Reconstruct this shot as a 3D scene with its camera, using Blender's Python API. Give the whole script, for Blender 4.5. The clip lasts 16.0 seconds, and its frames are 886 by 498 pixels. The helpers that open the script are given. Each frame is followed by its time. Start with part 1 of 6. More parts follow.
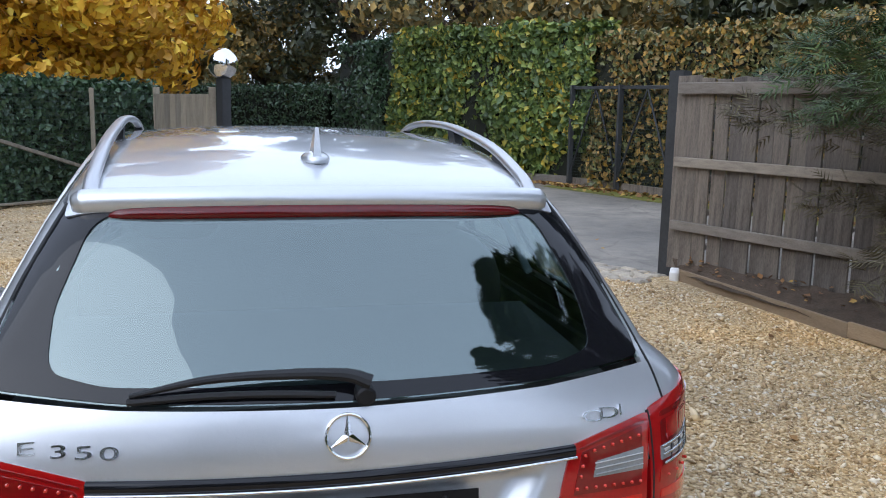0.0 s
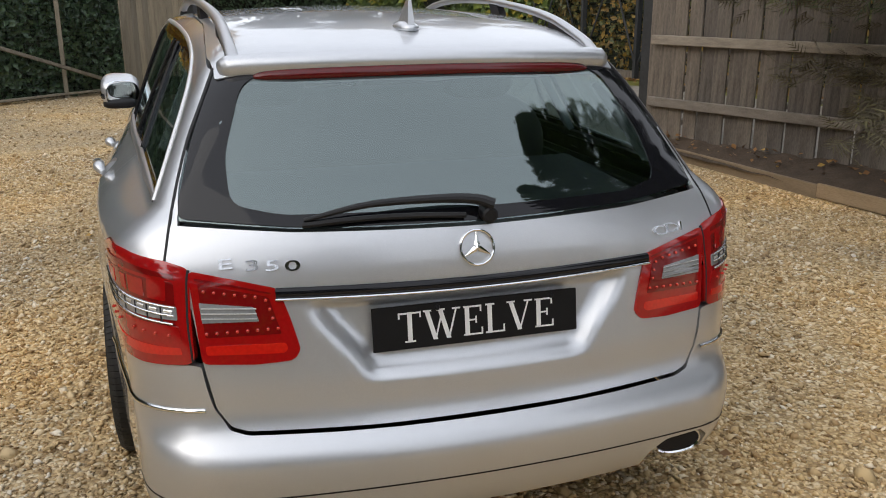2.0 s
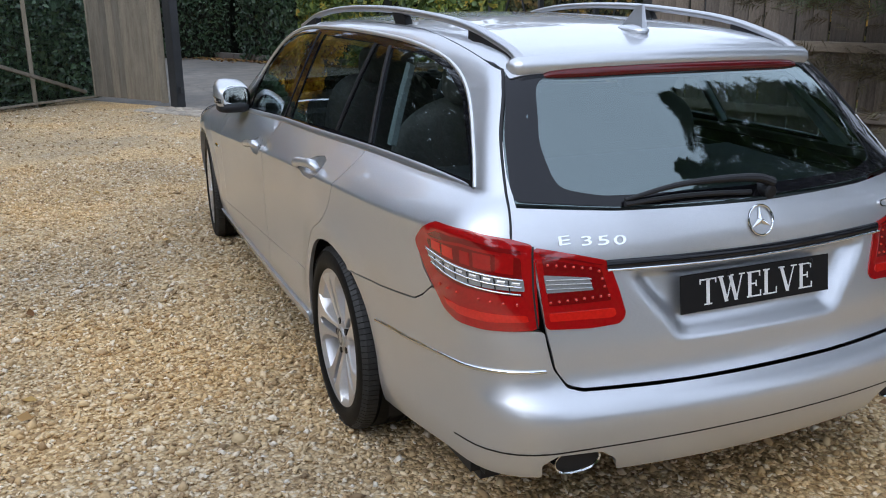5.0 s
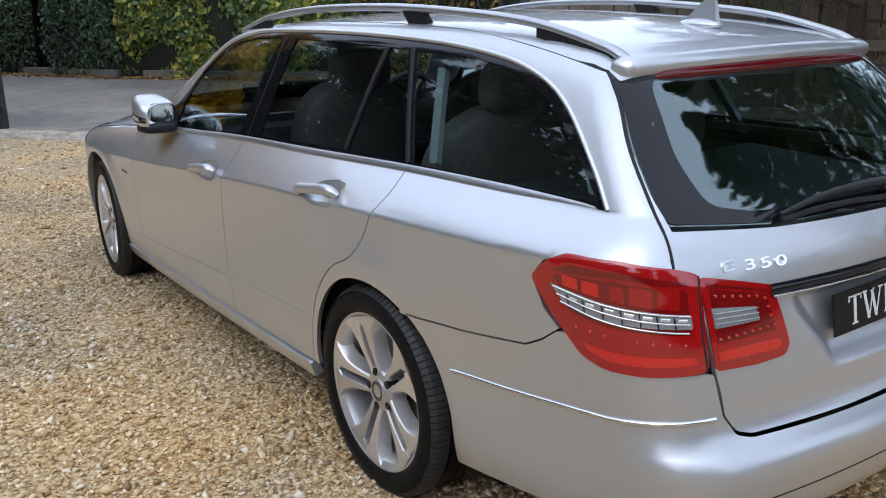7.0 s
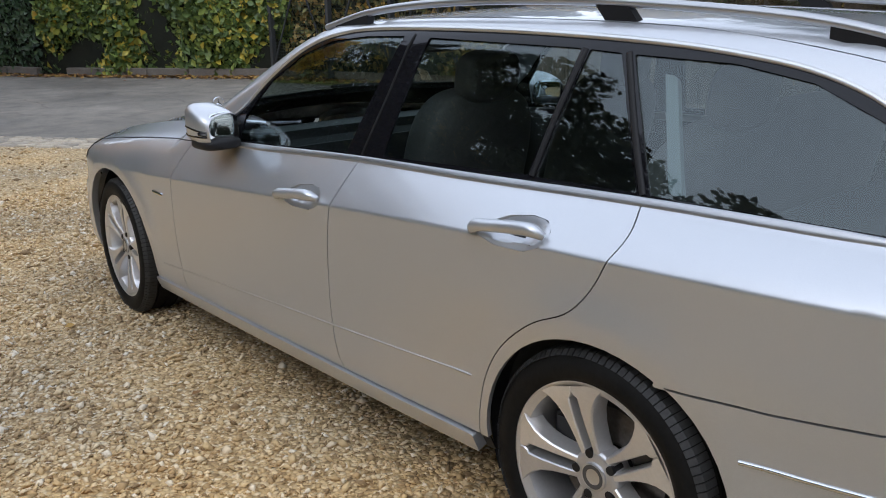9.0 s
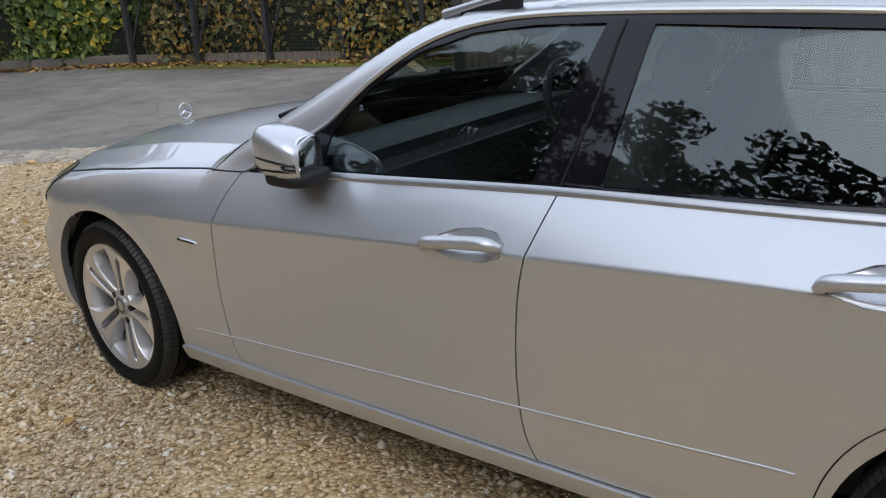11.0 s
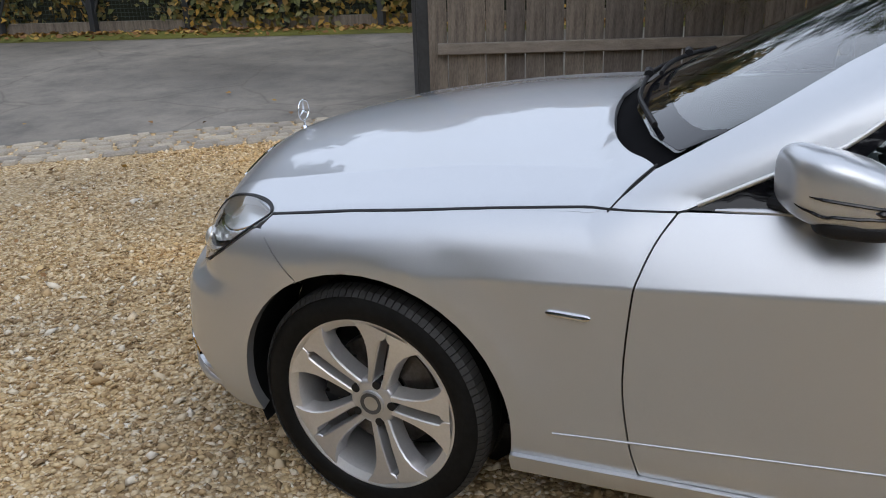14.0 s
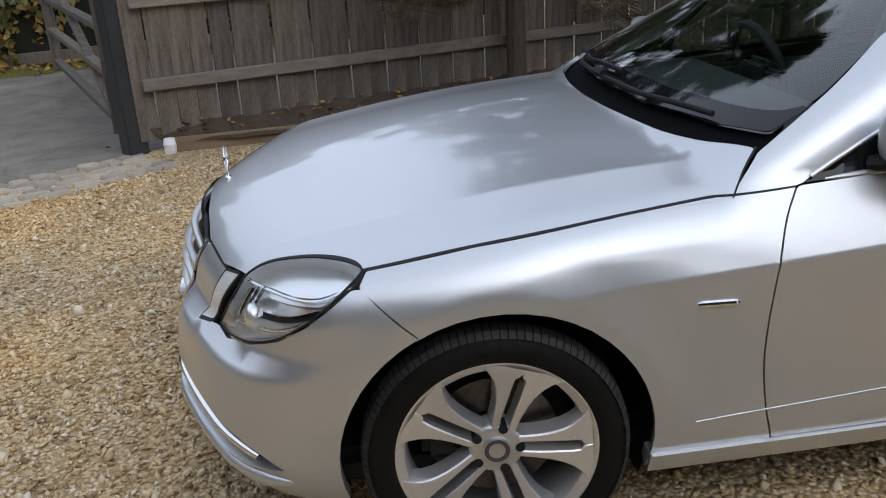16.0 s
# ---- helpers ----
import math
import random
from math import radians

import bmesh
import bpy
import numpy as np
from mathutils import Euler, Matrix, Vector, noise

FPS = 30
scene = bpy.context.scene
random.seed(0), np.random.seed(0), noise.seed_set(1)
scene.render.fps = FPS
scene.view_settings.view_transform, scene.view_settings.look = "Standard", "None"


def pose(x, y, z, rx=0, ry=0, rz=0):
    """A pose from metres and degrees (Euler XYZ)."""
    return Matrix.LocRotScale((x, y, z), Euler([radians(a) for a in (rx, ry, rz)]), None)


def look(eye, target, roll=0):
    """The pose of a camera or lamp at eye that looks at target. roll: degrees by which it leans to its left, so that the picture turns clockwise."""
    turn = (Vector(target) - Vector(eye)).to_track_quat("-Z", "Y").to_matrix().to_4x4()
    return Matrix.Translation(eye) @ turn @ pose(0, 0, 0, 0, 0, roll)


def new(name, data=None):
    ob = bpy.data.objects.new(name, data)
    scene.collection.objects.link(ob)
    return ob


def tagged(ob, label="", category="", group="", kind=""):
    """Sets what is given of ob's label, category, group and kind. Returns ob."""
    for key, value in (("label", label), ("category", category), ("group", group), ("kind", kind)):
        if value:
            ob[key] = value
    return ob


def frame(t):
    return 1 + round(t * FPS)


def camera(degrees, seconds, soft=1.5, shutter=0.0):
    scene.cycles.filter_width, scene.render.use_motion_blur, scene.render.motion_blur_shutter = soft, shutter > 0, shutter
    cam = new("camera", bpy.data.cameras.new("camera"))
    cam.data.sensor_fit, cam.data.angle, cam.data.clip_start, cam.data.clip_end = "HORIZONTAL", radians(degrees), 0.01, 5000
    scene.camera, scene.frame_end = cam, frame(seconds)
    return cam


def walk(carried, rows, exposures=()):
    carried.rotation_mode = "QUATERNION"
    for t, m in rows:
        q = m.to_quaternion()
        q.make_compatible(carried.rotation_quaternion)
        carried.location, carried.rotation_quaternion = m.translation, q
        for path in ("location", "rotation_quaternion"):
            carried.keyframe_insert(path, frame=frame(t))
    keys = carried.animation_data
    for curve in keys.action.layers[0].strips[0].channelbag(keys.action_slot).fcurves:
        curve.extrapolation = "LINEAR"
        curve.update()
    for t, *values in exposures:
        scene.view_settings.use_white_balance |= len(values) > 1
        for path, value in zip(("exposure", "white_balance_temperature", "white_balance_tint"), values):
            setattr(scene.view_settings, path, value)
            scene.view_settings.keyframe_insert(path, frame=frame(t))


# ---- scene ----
cam = camera(53.9, 16.0, soft=1.0)
PATH = [
    (0, (-0.208, -2.605, 1.509), (0.266, -0.689, 1.184), 1.2),
    (0.5, (-0.312, -2.716, 1.559), (0.134, -0.808, 1.160), 0.7),
    (1, (-0.505, -2.760, 1.484), (-0.003, -0.883, 1.011), 0.0),
    (1.5, (-0.587, -2.765, 1.458), (-0.021, -0.929, 0.903), 0.1),
    (2, (-0.652, -2.904, 1.461), (-0.088, -1.069, 0.901), -0.1),
    (2.5, (-0.751, -3.069, 1.451), (-0.185, -1.235, 0.888), -0.0),
    (3, (-0.844, -3.146, 1.470), (-0.277, -1.313, 0.905), -0.1),
    (3.5, (-1.042, -3.115, 1.462), (-0.470, -1.281, 0.905), -0.0),
    (4, (-1.272, -3.056, 1.472), (-0.679, -1.228, 0.918), -0.1),
    (6.5, (-2.053, -2.299, 1.474), (-1.006, -0.686, 0.923), -1.1),
    (7, (-2.122, -2.111, 1.449), (-1.011, -0.539, 0.905), -1.2),
    (7.5, (-2.208, -1.899, 1.441), (-1.053, -0.355, 0.911), -0.9),
    (8, (-2.246, -1.698, 1.454), (-1.053, -0.192, 0.899), -1.1),
    (8.5, (-2.353, -1.409, 1.470), (-1.102, 0.049, 0.914), -0.7),
    (9, (-2.406, -1.189, 1.453), (-1.140, 0.256, 0.896), -0.8),
    (11.5, (-2.550, 0.278, 1.512), (-1.032, 1.408, 0.864), -3.4),
    (12, (-2.549, 0.543, 1.490), (-1.014, 1.650, 0.844), -2.9),
    (12.5, (-2.637, 0.944, 1.530), (-1.034, 1.934, 0.859), -2.7),
    (13, (-2.670, 1.249, 1.505), (-1.046, 2.193, 0.818), -2.3),
    (13.5, (-2.633, 1.628, 1.530), (-0.958, 2.449, 0.809), -3.0),
    (14, (-2.651, 1.951, 1.530), (-0.926, 2.645, 0.795), -2.0),
    (14.5, (-2.734, 2.317, 1.583), (-0.933, 2.768, 0.837), -2.2),
    (15, (-2.739, 2.585, 1.556), (-0.895, 2.873, 0.837), -2.8),
    (15.5, (-2.672, 2.914, 1.565), (-0.810, 2.919, 0.834), -4.0),
    (16, (-2.648, 3.199, 1.551), (-0.800, 2.975, 0.820), -3.2),
]
EXPOSURE = [(0.0, 0.45, 5750, 10), (0.5, 0.28, 5900, 10), (1.0, 0.18, 6250, 10), (2.0, 0.15, 6900, 10), (2.5, 0.20, 6950, 10), (3.5, 0.26, 6100, 10), (4.0, 0.26, 5850, 10), (7.0, 0.31, 5850, 10), (9.0, 0.17, 6100, 10), (12.0, 0.07, 6200, 10), (13.0, 0.0, 6350, 10), (14.5, -0.07, 6150, 10), (16.0, -0.10, 6150, 10)]
walk(cam, [(t, look(eye, target, roll)) for t, eye, target, roll in PATH], EXPOSURE)

# ---- light: an overcast autumn day ----
world = bpy.data.worlds.new("overcast_sky")
scene.world = world
world.use_nodes = True
wn, wl = world.node_tree.nodes, world.node_tree.links
wn.clear()
sky = wn.new("ShaderNodeTexSky")
sky.sky_type = "NISHITA"
sky.sun_disc = False
sky.sun_elevation = radians(38)
sky.sun_rotation = radians(250)
sky.air_density, sky.dust_density, sky.ozone_density = 1.0, 3.0, 1.0
hue = wn.new("ShaderNodeHueSaturation")
hue.inputs["Saturation"].default_value = 0.40
veil = wn.new("ShaderNodeMix")
veil.data_type = "RGBA"
veil.inputs["Factor"].default_value = 0.62
veil.inputs["B"].default_value = (9.2, 10.0, 11.6, 1)  # even cloud cover
back = wn.new("ShaderNodeBackground")
back.inputs["Strength"].default_value = 0.15
wout = wn.new("ShaderNodeOutputWorld")
wl.new(sky.outputs["Color"], hue.inputs["Color"])
wl.new(hue.outputs["Color"], veil.inputs["A"])
wl.new(veil.outputs["Result"], back.inputs["Color"])
wl.new(back.outputs["Background"], wout.inputs["Surface"])
sun = new("sun", bpy.data.lights.new("sun", "SUN"))
sun.data.energy, sun.data.angle, sun.data.color = 0.55, radians(60), (1.0, 0.97, 0.93)
sun.matrix_world = look((-10, -5, 9), (0, 0, 0))


# ---- materials ----
def node_material(name, base, rough=0.6, metal=0.0, coat=0.0):
    m = bpy.data.materials.new(name)
    m.use_nodes = True
    b = m.node_tree.nodes["Principled BSDF"]
    b.inputs["Base Color"].default_value = (*base, 1)
    b.inputs["Roughness"].default_value = rough
    b.inputs["Metallic"].default_value = metal
    b.inputs["Coat Weight"].default_value = coat
    b.inputs["Coat Roughness"].default_value = 0.03
    return m, m.node_tree.nodes, m.node_tree.links, b


def mapping(n, l, scale=(1, 1, 1)):
    tc = n.new("ShaderNodeTexCoord")
    mp = n.new("ShaderNodeMapping")
    mp.inputs["Scale"].default_value = scale
    l.new(tc.outputs["Object"], mp.inputs["Vector"])
    return mp.outputs["Vector"]


def noise_tex(n, l, vec, scale, detail=4.0, rough=0.55):
    t = n.new("ShaderNodeTexNoise")
    t.inputs["Scale"].default_value, t.inputs["Detail"].default_value, t.inputs["Roughness"].default_value = scale, detail, rough
    l.new(vec, t.inputs["Vector"])
    return t.outputs["Fac"]


def ramp(n, l, fac, stops):
    r = n.new("ShaderNodeValToRGB")
    while len(r.color_ramp.elements) < len(stops):
        r.color_ramp.elements.new(0.5)
    for e, (pos, col) in zip(r.color_ramp.elements, stops):
        e.position, e.color = pos, (*col, 1)
    l.new(fac, r.inputs["Fac"])
    return r.outputs["Color"]


def mix(n, l, fac, a, b, mode="MIX"):
    x = n.new("ShaderNodeMix")
    x.data_type, x.blend_type = "RGBA", mode
    for sock, v in ((x.inputs["Factor"], fac), (x.inputs["A"], a), (x.inputs["B"], b)):
        if isinstance(v, (int, float)):
            sock.default_value = v
        elif isinstance(v, tuple):
            sock.default_value = (*v, 1)
        else:
            l.new(v, sock)
    return x.outputs["Result"]


def bump(n, l, b, height, strength=0.3, distance=0.01):
    u = n.new("ShaderNodeBump")
    u.inputs["Strength"].default_value, u.inputs["Distance"].default_value = strength, distance
    l.new(height, u.inputs["Height"])
    l.new(u.outputs["Normal"], b.inputs["Normal"])


def two_scale(name, dark, light, rough=0.7, s1=2.0, s2=30.0, stretch=(1, 1, 1), strength=0.3, distance=0.004, metal=0.0, rand="object"):
    """A rough natural surface: broad stains, fine grain and a shift from piece to piece."""
    m, n, l, b = node_material(name, light, rough, metal)
    v = mapping(n, l, stretch)
    broad, fine = noise_tex(n, l, v, s1), noise_tex(n, l, v, s2, 6.0, 0.65)
    c = mix(n, l, 0.55, ramp(n, l, broad, [(0.3, dark), (0.7, light)]), ramp(n, l, fine, [(0.3, dark), (0.72, light)]))
    if rand == "object":
        r = n.new("ShaderNodeObjectInfo").outputs["Random"]
    else:
        r = n.new("ShaderNodeNewGeometry").outputs["Random Per Island"]
    k = ramp(n, l, r, [(0.0, (0.72, 0.72, 0.74)), (1.0, (1.18, 1.15, 1.1))])
    l.new(mix(n, l, 1.0, c, k, "MULTIPLY"), b.inputs["Base Color"])
    bump(n, l, b, fine, strength, distance)
    return m


def paint_material():
    m, n, l, b = node_material("silver_paint", (0.60, 0.615, 0.64), 0.38, 0.74, 1.0)
    b.inputs["Coat Roughness"].default_value = 0.02
    v = mapping(n, l)
    flake = noise_tex(n, l, v, 900.0, 1.0)
    dust = noise_tex(n, l, v, 3.0, 5.0)
    c = ramp(n, l, flake, [(0.35, (0.52, 0.535, 0.56)), (0.65, (0.66, 0.675, 0.70))])
    l.new(c, b.inputs["Base Color"])
    rr = ramp(n, l, dust, [(0.3, (0.35, 0.35, 0.35)), (0.75, (0.42, 0.42, 0.42))])
    l.new(rr, b.inputs["Roughness"])
    return m


def glass_material(name, tint, facing=0.06, rough=0.0, sheen=(1.0, 1.0, 1.0)):
    """Thin glass: tinted see-through, with a mirror sheen that grows towards grazing angles."""
    m = bpy.data.materials.new(name)
    m.use_nodes = True
    n, l = m.node_tree.nodes, m.node_tree.links
    n.clear()
    tr, gl = n.new("ShaderNodeBsdfTransparent"), n.new("ShaderNodeBsdfGlossy")
    tr.inputs["Color"].default_value = (*tint, 1)
    gl.inputs["Roughness"].default_value = rough
    gl.inputs["Color"].default_value = (*sheen, 1)
    lw, pw, ma = n.new("ShaderNodeLayerWeight"), n.new("ShaderNodeMath"), n.new("ShaderNodeMath")
    lw.inputs["Blend"].default_value = 0.5
    pw.operation, ma.operation = "POWER", "MULTIPLY_ADD"
    pw.inputs[1].default_value = 4.0
    ma.inputs[1].default_value, ma.inputs[2].default_value = 1 - facing, facing
    mx, out = n.new("ShaderNodeMixShader"), n.new("ShaderNodeOutputMaterial")
    l.new(lw.outputs["Facing"], pw.inputs[0])
    l.new(pw.outputs[0], ma.inputs[0])
    l.new(ma.outputs[0], mx.inputs["Fac"])
    l.new(tr.outputs["BSDF"], mx.inputs[1])
    l.new(gl.outputs["BSDF"], mx.inputs[2])
    l.new(mx.outputs["Shader"], out.inputs["Surface"])
    return m


def lens_material(name, colour, rough=0.08):
    """Moulded lamp plastic: saturated colour under a polished surface, with fine optics inside."""
    m, n, l, b = node_material(name, colour, rough, 0.0, 1.0)
    v = mapping(n, l)
    ch = n.new("ShaderNodeTexVoronoi")
    ch.inputs["Scale"].default_value = 120.0
    l.new(v, ch.inputs["Vector"])
    c = ramp(n, l, ch.outputs["Distance"], [(0.0, tuple(min(1, k * 1.10) for k in colour)), (0.55, colour), (1.0, tuple(k * 0.9 for k in colour))])
    l.new(c, b.inputs["Base Color"])
    bump(n, l, b, ch.outputs["Distance"], 0.015, 0.001)
    return m


def leaf_material(name, stops, rough=0.5):
    m, n, l, b = node_material(name, stops[0][1], rough)
    r = n.new("ShaderNodeNewGeometry").outputs["Random Per Island"]
    v = mapping(n, l)
    patch = noise_tex(n, l, v, 1.1, 3.0)
    add = n.new("ShaderNodeMath")
    add.operation = "MULTIPLY_ADD"
    l.new(patch, add.inputs[0])
    add.inputs[1].default_value = 0.9
    l.new(r, add.inputs[2])
    sub = n.new("ShaderNodeMath")
    sub.operation = "MULTIPLY_ADD"
    l.new(add.outputs[0], sub.inputs[0])
    sub.inputs[1].default_value, sub.inputs[2].default_value = 0.70, -0.16
    l.new(ramp(n, l, sub.outputs[0], stops), b.inputs["Base Color"])
    return m


PAINT = paint_material()
BLACK_TRIM = node_material("gloss_black_trim", (0.008, 0.008, 0.010), 0.03, 0.0, 0.0)[0]
BLACK_TRIM.node_tree.nodes["Principled BSDF"].inputs["Specular IOR Level"].default_value = 0.36
SATIN_BLACK = two_scale("satin_black_plastic", (0.010, 0.010, 0.011), (0.022, 0.022, 0.024), 0.5, 4, 300, strength=0.1)
CHROME = node_material("chrome", (0.80, 0.81, 0.83), 0.09, 1.0)[0]
SATIN_ALLOY = two_scale("satin_alloy", (0.62, 0.63, 0.64), (0.72, 0.73, 0.74), 0.34, 6, 400, strength=0.03, metal=0.85)
RIM_ALLOY = two_scale("silver_painted_alloy", (0.66, 0.66, 0.67), (0.78, 0.78, 0.79), 0.36, 9, 120, strength=0.03, metal=0.75)
RUBBER = two_scale("tyre_rubber", (0.005, 0.005, 0.005), (0.013, 0.0128, 0.0125), 0.55, 9, 60, strength=0.25)
RUBBER.node_tree.nodes["Principled BSDF"].inputs["Specular IOR Level"].default_value = 0.12
SATIN_BLACK.node_tree.nodes["Principled BSDF"].inputs["Specular IOR Level"].default_value = 0.25
COWL = two_scale("matt_cowl_plastic", (0.004, 0.004, 0.005), (0.010, 0.010, 0.011), 0.9, 5, 200, strength=0.2)
COWL.node_tree.nodes["Principled BSDF"].inputs["Specular IOR Level"].default_value = 0.05
BRAKE_STEEL = two_scale("worn_brake_steel", (0.06, 0.052, 0.045), (0.16, 0.15, 0.14), 0.4, 8, 80, metal=0.8)
TREAD = two_scale("dusty_tread_rubber", (0.012, 0.012, 0.012), (0.045, 0.044, 0.042), 0.65, 12, 80, strength=0.3)
REAR_GLASS = glass_material("rear_window_glass", (0.40, 0.50, 0.50), 0.19, 0.0, (0.84, 0.98, 0.97))
SIDE_GLASS = glass_material("side_window_glass", (0.60, 0.68, 0.68), 0.095, 0.0, (0.88, 0.98, 0.98))
CLEAR_GLASS = glass_material("windscreen_glass", (0.66, 0.73, 0.70), 0.09)
LENS_COVER = glass_material("clear_lamp_cover", (0.95, 0.96, 0.97), 0.05)
RED_LENS = lens_material("red_lamp_lens", (0.36, 0.005, 0.006))
DARK_RED_LENS = lens_material("dark_red_lamp_lens", (0.19, 0.004, 0.005))
BRIGHT_RED_LENS = lens_material("bright_red_lamp_lens", (0.62, 0.014, 0.008))
WHITE_LENS = lens_material("clear_ribbed_lens", (0.26, 0.265, 0.27))
CLEAR_LENS = lens_material("pale_clear_lens", (0.78, 0.78, 0.75))
LAMP_SILVER = node_material("bright_lamp_reflector", (0.88, 0.88, 0.87), 0.28, 0.85)[0]
LED_LENS = node_material("pale_red_led", (0.62, 0.040, 0.025), 0.1, 0.0, 1.0)[0]
# red lens darkened in its colour for the shade under the spoiler
SHADED_RED_LENS = lens_material("shaded_red_lamp_lens", (0.10, 0.004, 0.005))
SHADED_RED_LENS.node_tree.nodes["Principled BSDF"].inputs["Coat Weight"].default_value = 0.0
MIRROR = node_material("mirror_glass", (0.85, 0.87, 0.88), 0.02, 1.0)[0]
PLATE_BLACK = node_material("black_plate", (0.009, 0.009, 0.010), 0.45)[0]
PLATE_BLACK.node_tree.nodes["Principled BSDF"].inputs["Specular IOR Level"].default_value = 0.2
WHITE_LETTER = node_material("white_lettering", (0.82, 0.82, 0.82), 0.5)[0]
CABIN = two_scale("dark_cabin_trim", (0.030, 0.033, 0.035), (0.065, 0.070, 0.073), 0.75, 5, 90)
LEATHER = two_scale("grey_seat_leather", (0.09, 0.09, 0.09), (0.16, 0.16, 0.155), 0.6, 6, 120)
SCREEN_TRIM = node_material("pale_blind_trim", (0.24, 0.28, 0.29), 0.6)[0]


# ---- the car body as one smooth form: x across, y to the front, z up, origin under the rear axle ----

def curve(v, xs, ys):
    """Smooth monotone-ish interpolation (Catmull-Rom tangents) through a few design stations."""
    xs, ys = np.asarray(xs, float), np.asarray(ys, float)
    m = np.gradient(ys, xs)
    v = np.clip(v, xs[0], xs[-1])
    i = np.clip(np.searchsorted(xs, v) - 1, 0, len(xs) - 2)
    h = xs[i + 1] - xs[i]
    t = (v - xs[i]) / h
    return ((1 + 2 * t) * (1 - t) ** 2 * ys[i] + t * (1 - t) ** 2 * h * m[i]
            + t * t * (3 - 2 * t) * ys[i + 1] + t * t * (t - 1) * h * m[i + 1])


def smax(a, b, k):
    h = np.maximum(k - np.abs(a - b), 0) / k
    return np.maximum(a, b) + h * h * k / 4


def smin(a, b, k):
    return -smax(-a, -b, k)


def step(v, a, b):
    t = np.clip((v - a) / (b - a), 0, 1)
    return t * t * (3 - 2 * t)


def belt_height(y):
    return curve(y, [-0.8, 0.0, 1.0, 2.2], [0.985, 0.985, 0.965, 0.915])


def crease_height(y):
    return curve(y, [-0.8, 0.4, 1.4, 2.4, 3.2], [0.89, 0.863, 0.803, 0.735, 0.69])


def half_width(y, z):
    """Half the body's width at a station and a height."""
    mid = curve(y, [-1.2, -1.0, -0.8, -0.5, 0.0, 0.6, 1.4, 2.4, 2.9, 3.2, 3.45, 3.7],
                [0.765, 0.792, 0.822, 0.864, 0.902, 0.915, 0.918, 0.918, 0.912, 0.895, 0.868, 0.82])
    bz = belt_height(y)
    top = curve(y, [-1.2, -0.8, 0.0, 1.0, 2.1, 2.9, 3.3, 3.7], [0.69, 0.717, 0.768, 0.82, 0.815, 0.82, 0.80, 0.74])
    crease = crease_height(y)
    u = np.clip((z - crease) / (bz - crease), 0, 1)
    bend = 0.5 - 0.36 * step(y, -0.35, 0.15) + 0.66 * step(y, 2.35, 2.85)  # a flat shoulder over the doors, a rounder one over the tail
    w = mid - (mid - top) * ((1 - bend) * u + bend * u * u)
    w = w - 0.07 * np.clip((0.34 - z) / 0.2, 0, 2) ** 2 - 0.012 * np.clip((crease - z) / 0.4, 0, 1)
    lean = curve(y, [-1.2, -0.6, 0.2, 0.9, 1.6, 3.0], [0.50, 0.48, 0.40, 0.34, 0.34, 0.34])
    d = np.maximum(z - bz, 0)
    w = w - lean * d - 0.18 * d * d
    # haunch over the rear wheel and rolled lips round the wheel openings
    w = w + 0.014 * np.exp(-((y - 0.02) / 0.50) ** 2 - ((z - 0.70) / 0.11) ** 2)
    for hub in (0.0, 2.874):
        r = np.hypot(y - hub, z - 0.315)
        lip = 0.425 if hub else 0.400
        w = w + (0.012 if hub else 0.008) * np.clip((lip + 0.09 - r) / 0.09, 0, 1) ** 1.5 * step(z, 0.28, 0.50)
    return w


def roof_height(x, y):
    c = curve(y, [-0.9, -0.70, -0.43, 0.0, 0.5, 1.0, 1.5, 2.0], [1.265, 1.318, 1.372, 1.408, 1.420, 1.416, 1.385, 1.33])
    return c - 0.09 * x * x


def screen_height(x, y):
    return 0.97 + (2.42 - (y + 0.37 * x * x)) * 0.494


def bonnet_fold(y):
    return curve(y, [2.1, 2.7, 3.0, 3.3, 3.5, 3.7], [0.665, 0.642, 0.648, 0.635, 0.585, 0.53])


def bonnet_height(x, y):
    c = curve(y, [1.9, 2.3, 2.8, 3.17, 3.45, 3.6, 3.72], [1.01, 0.985, 0.945, 0.890, 0.835, 0.79, 0.72])
    off = np.abs(np.abs(x) - bonnet_fold(y))
    ridge = 0.0105 * np.clip(1 - off / 0.19, 0, 1) ** 2
    return c - 0.135 * x * x + ridge * step(3.6 - y, 0.0, 0.35)


def top_height(x, y):
    return np.maximum(bonnet_height(x, y), smin(roof_height(x, y), screen_height(x, y), 0.06))


def rear_end(x, z):
    c = curve(z, [0.15, 0.22, 0.29, 0.36, 0.42, 0.455, 0.50, 0.62, 0.80, 0.89, 0.95, 1.0, 1.1, 1.2, 1.3, 1.4],
              [-1.03, -1.09, -1.135, -1.16, -1.17, -1.165, -1.125, -1.10, -1.068, -1.054, -1.03, -0.992, -0.90, -0.805, -0.70, -0.60])
    bow = curve(z, [0.2, 0.5, 0.85, 1.0, 1.3], [0.16, 0.17, 0.19, 0.27, 0.32])
    return c + bow * x * x


def front_end(x, z):
    c = curve(z, [0.15, 0.2, 0.3, 0.45, 0.6, 0.7, 0.78, 0.9], [3.61, 3.65, 3.68, 3.675, 3.65, 3.63, 3.59, 3.5])
    shelf = step(z, 0.14, 0.36) * (1 - step(z, 0.548, 0.606)) * step(np.abs(x), 0.20, 0.40)
    return c - 0.36 * x * x + 0.045 * np.exp(-(x / 0.24) ** 2) + 0.060 * shelf


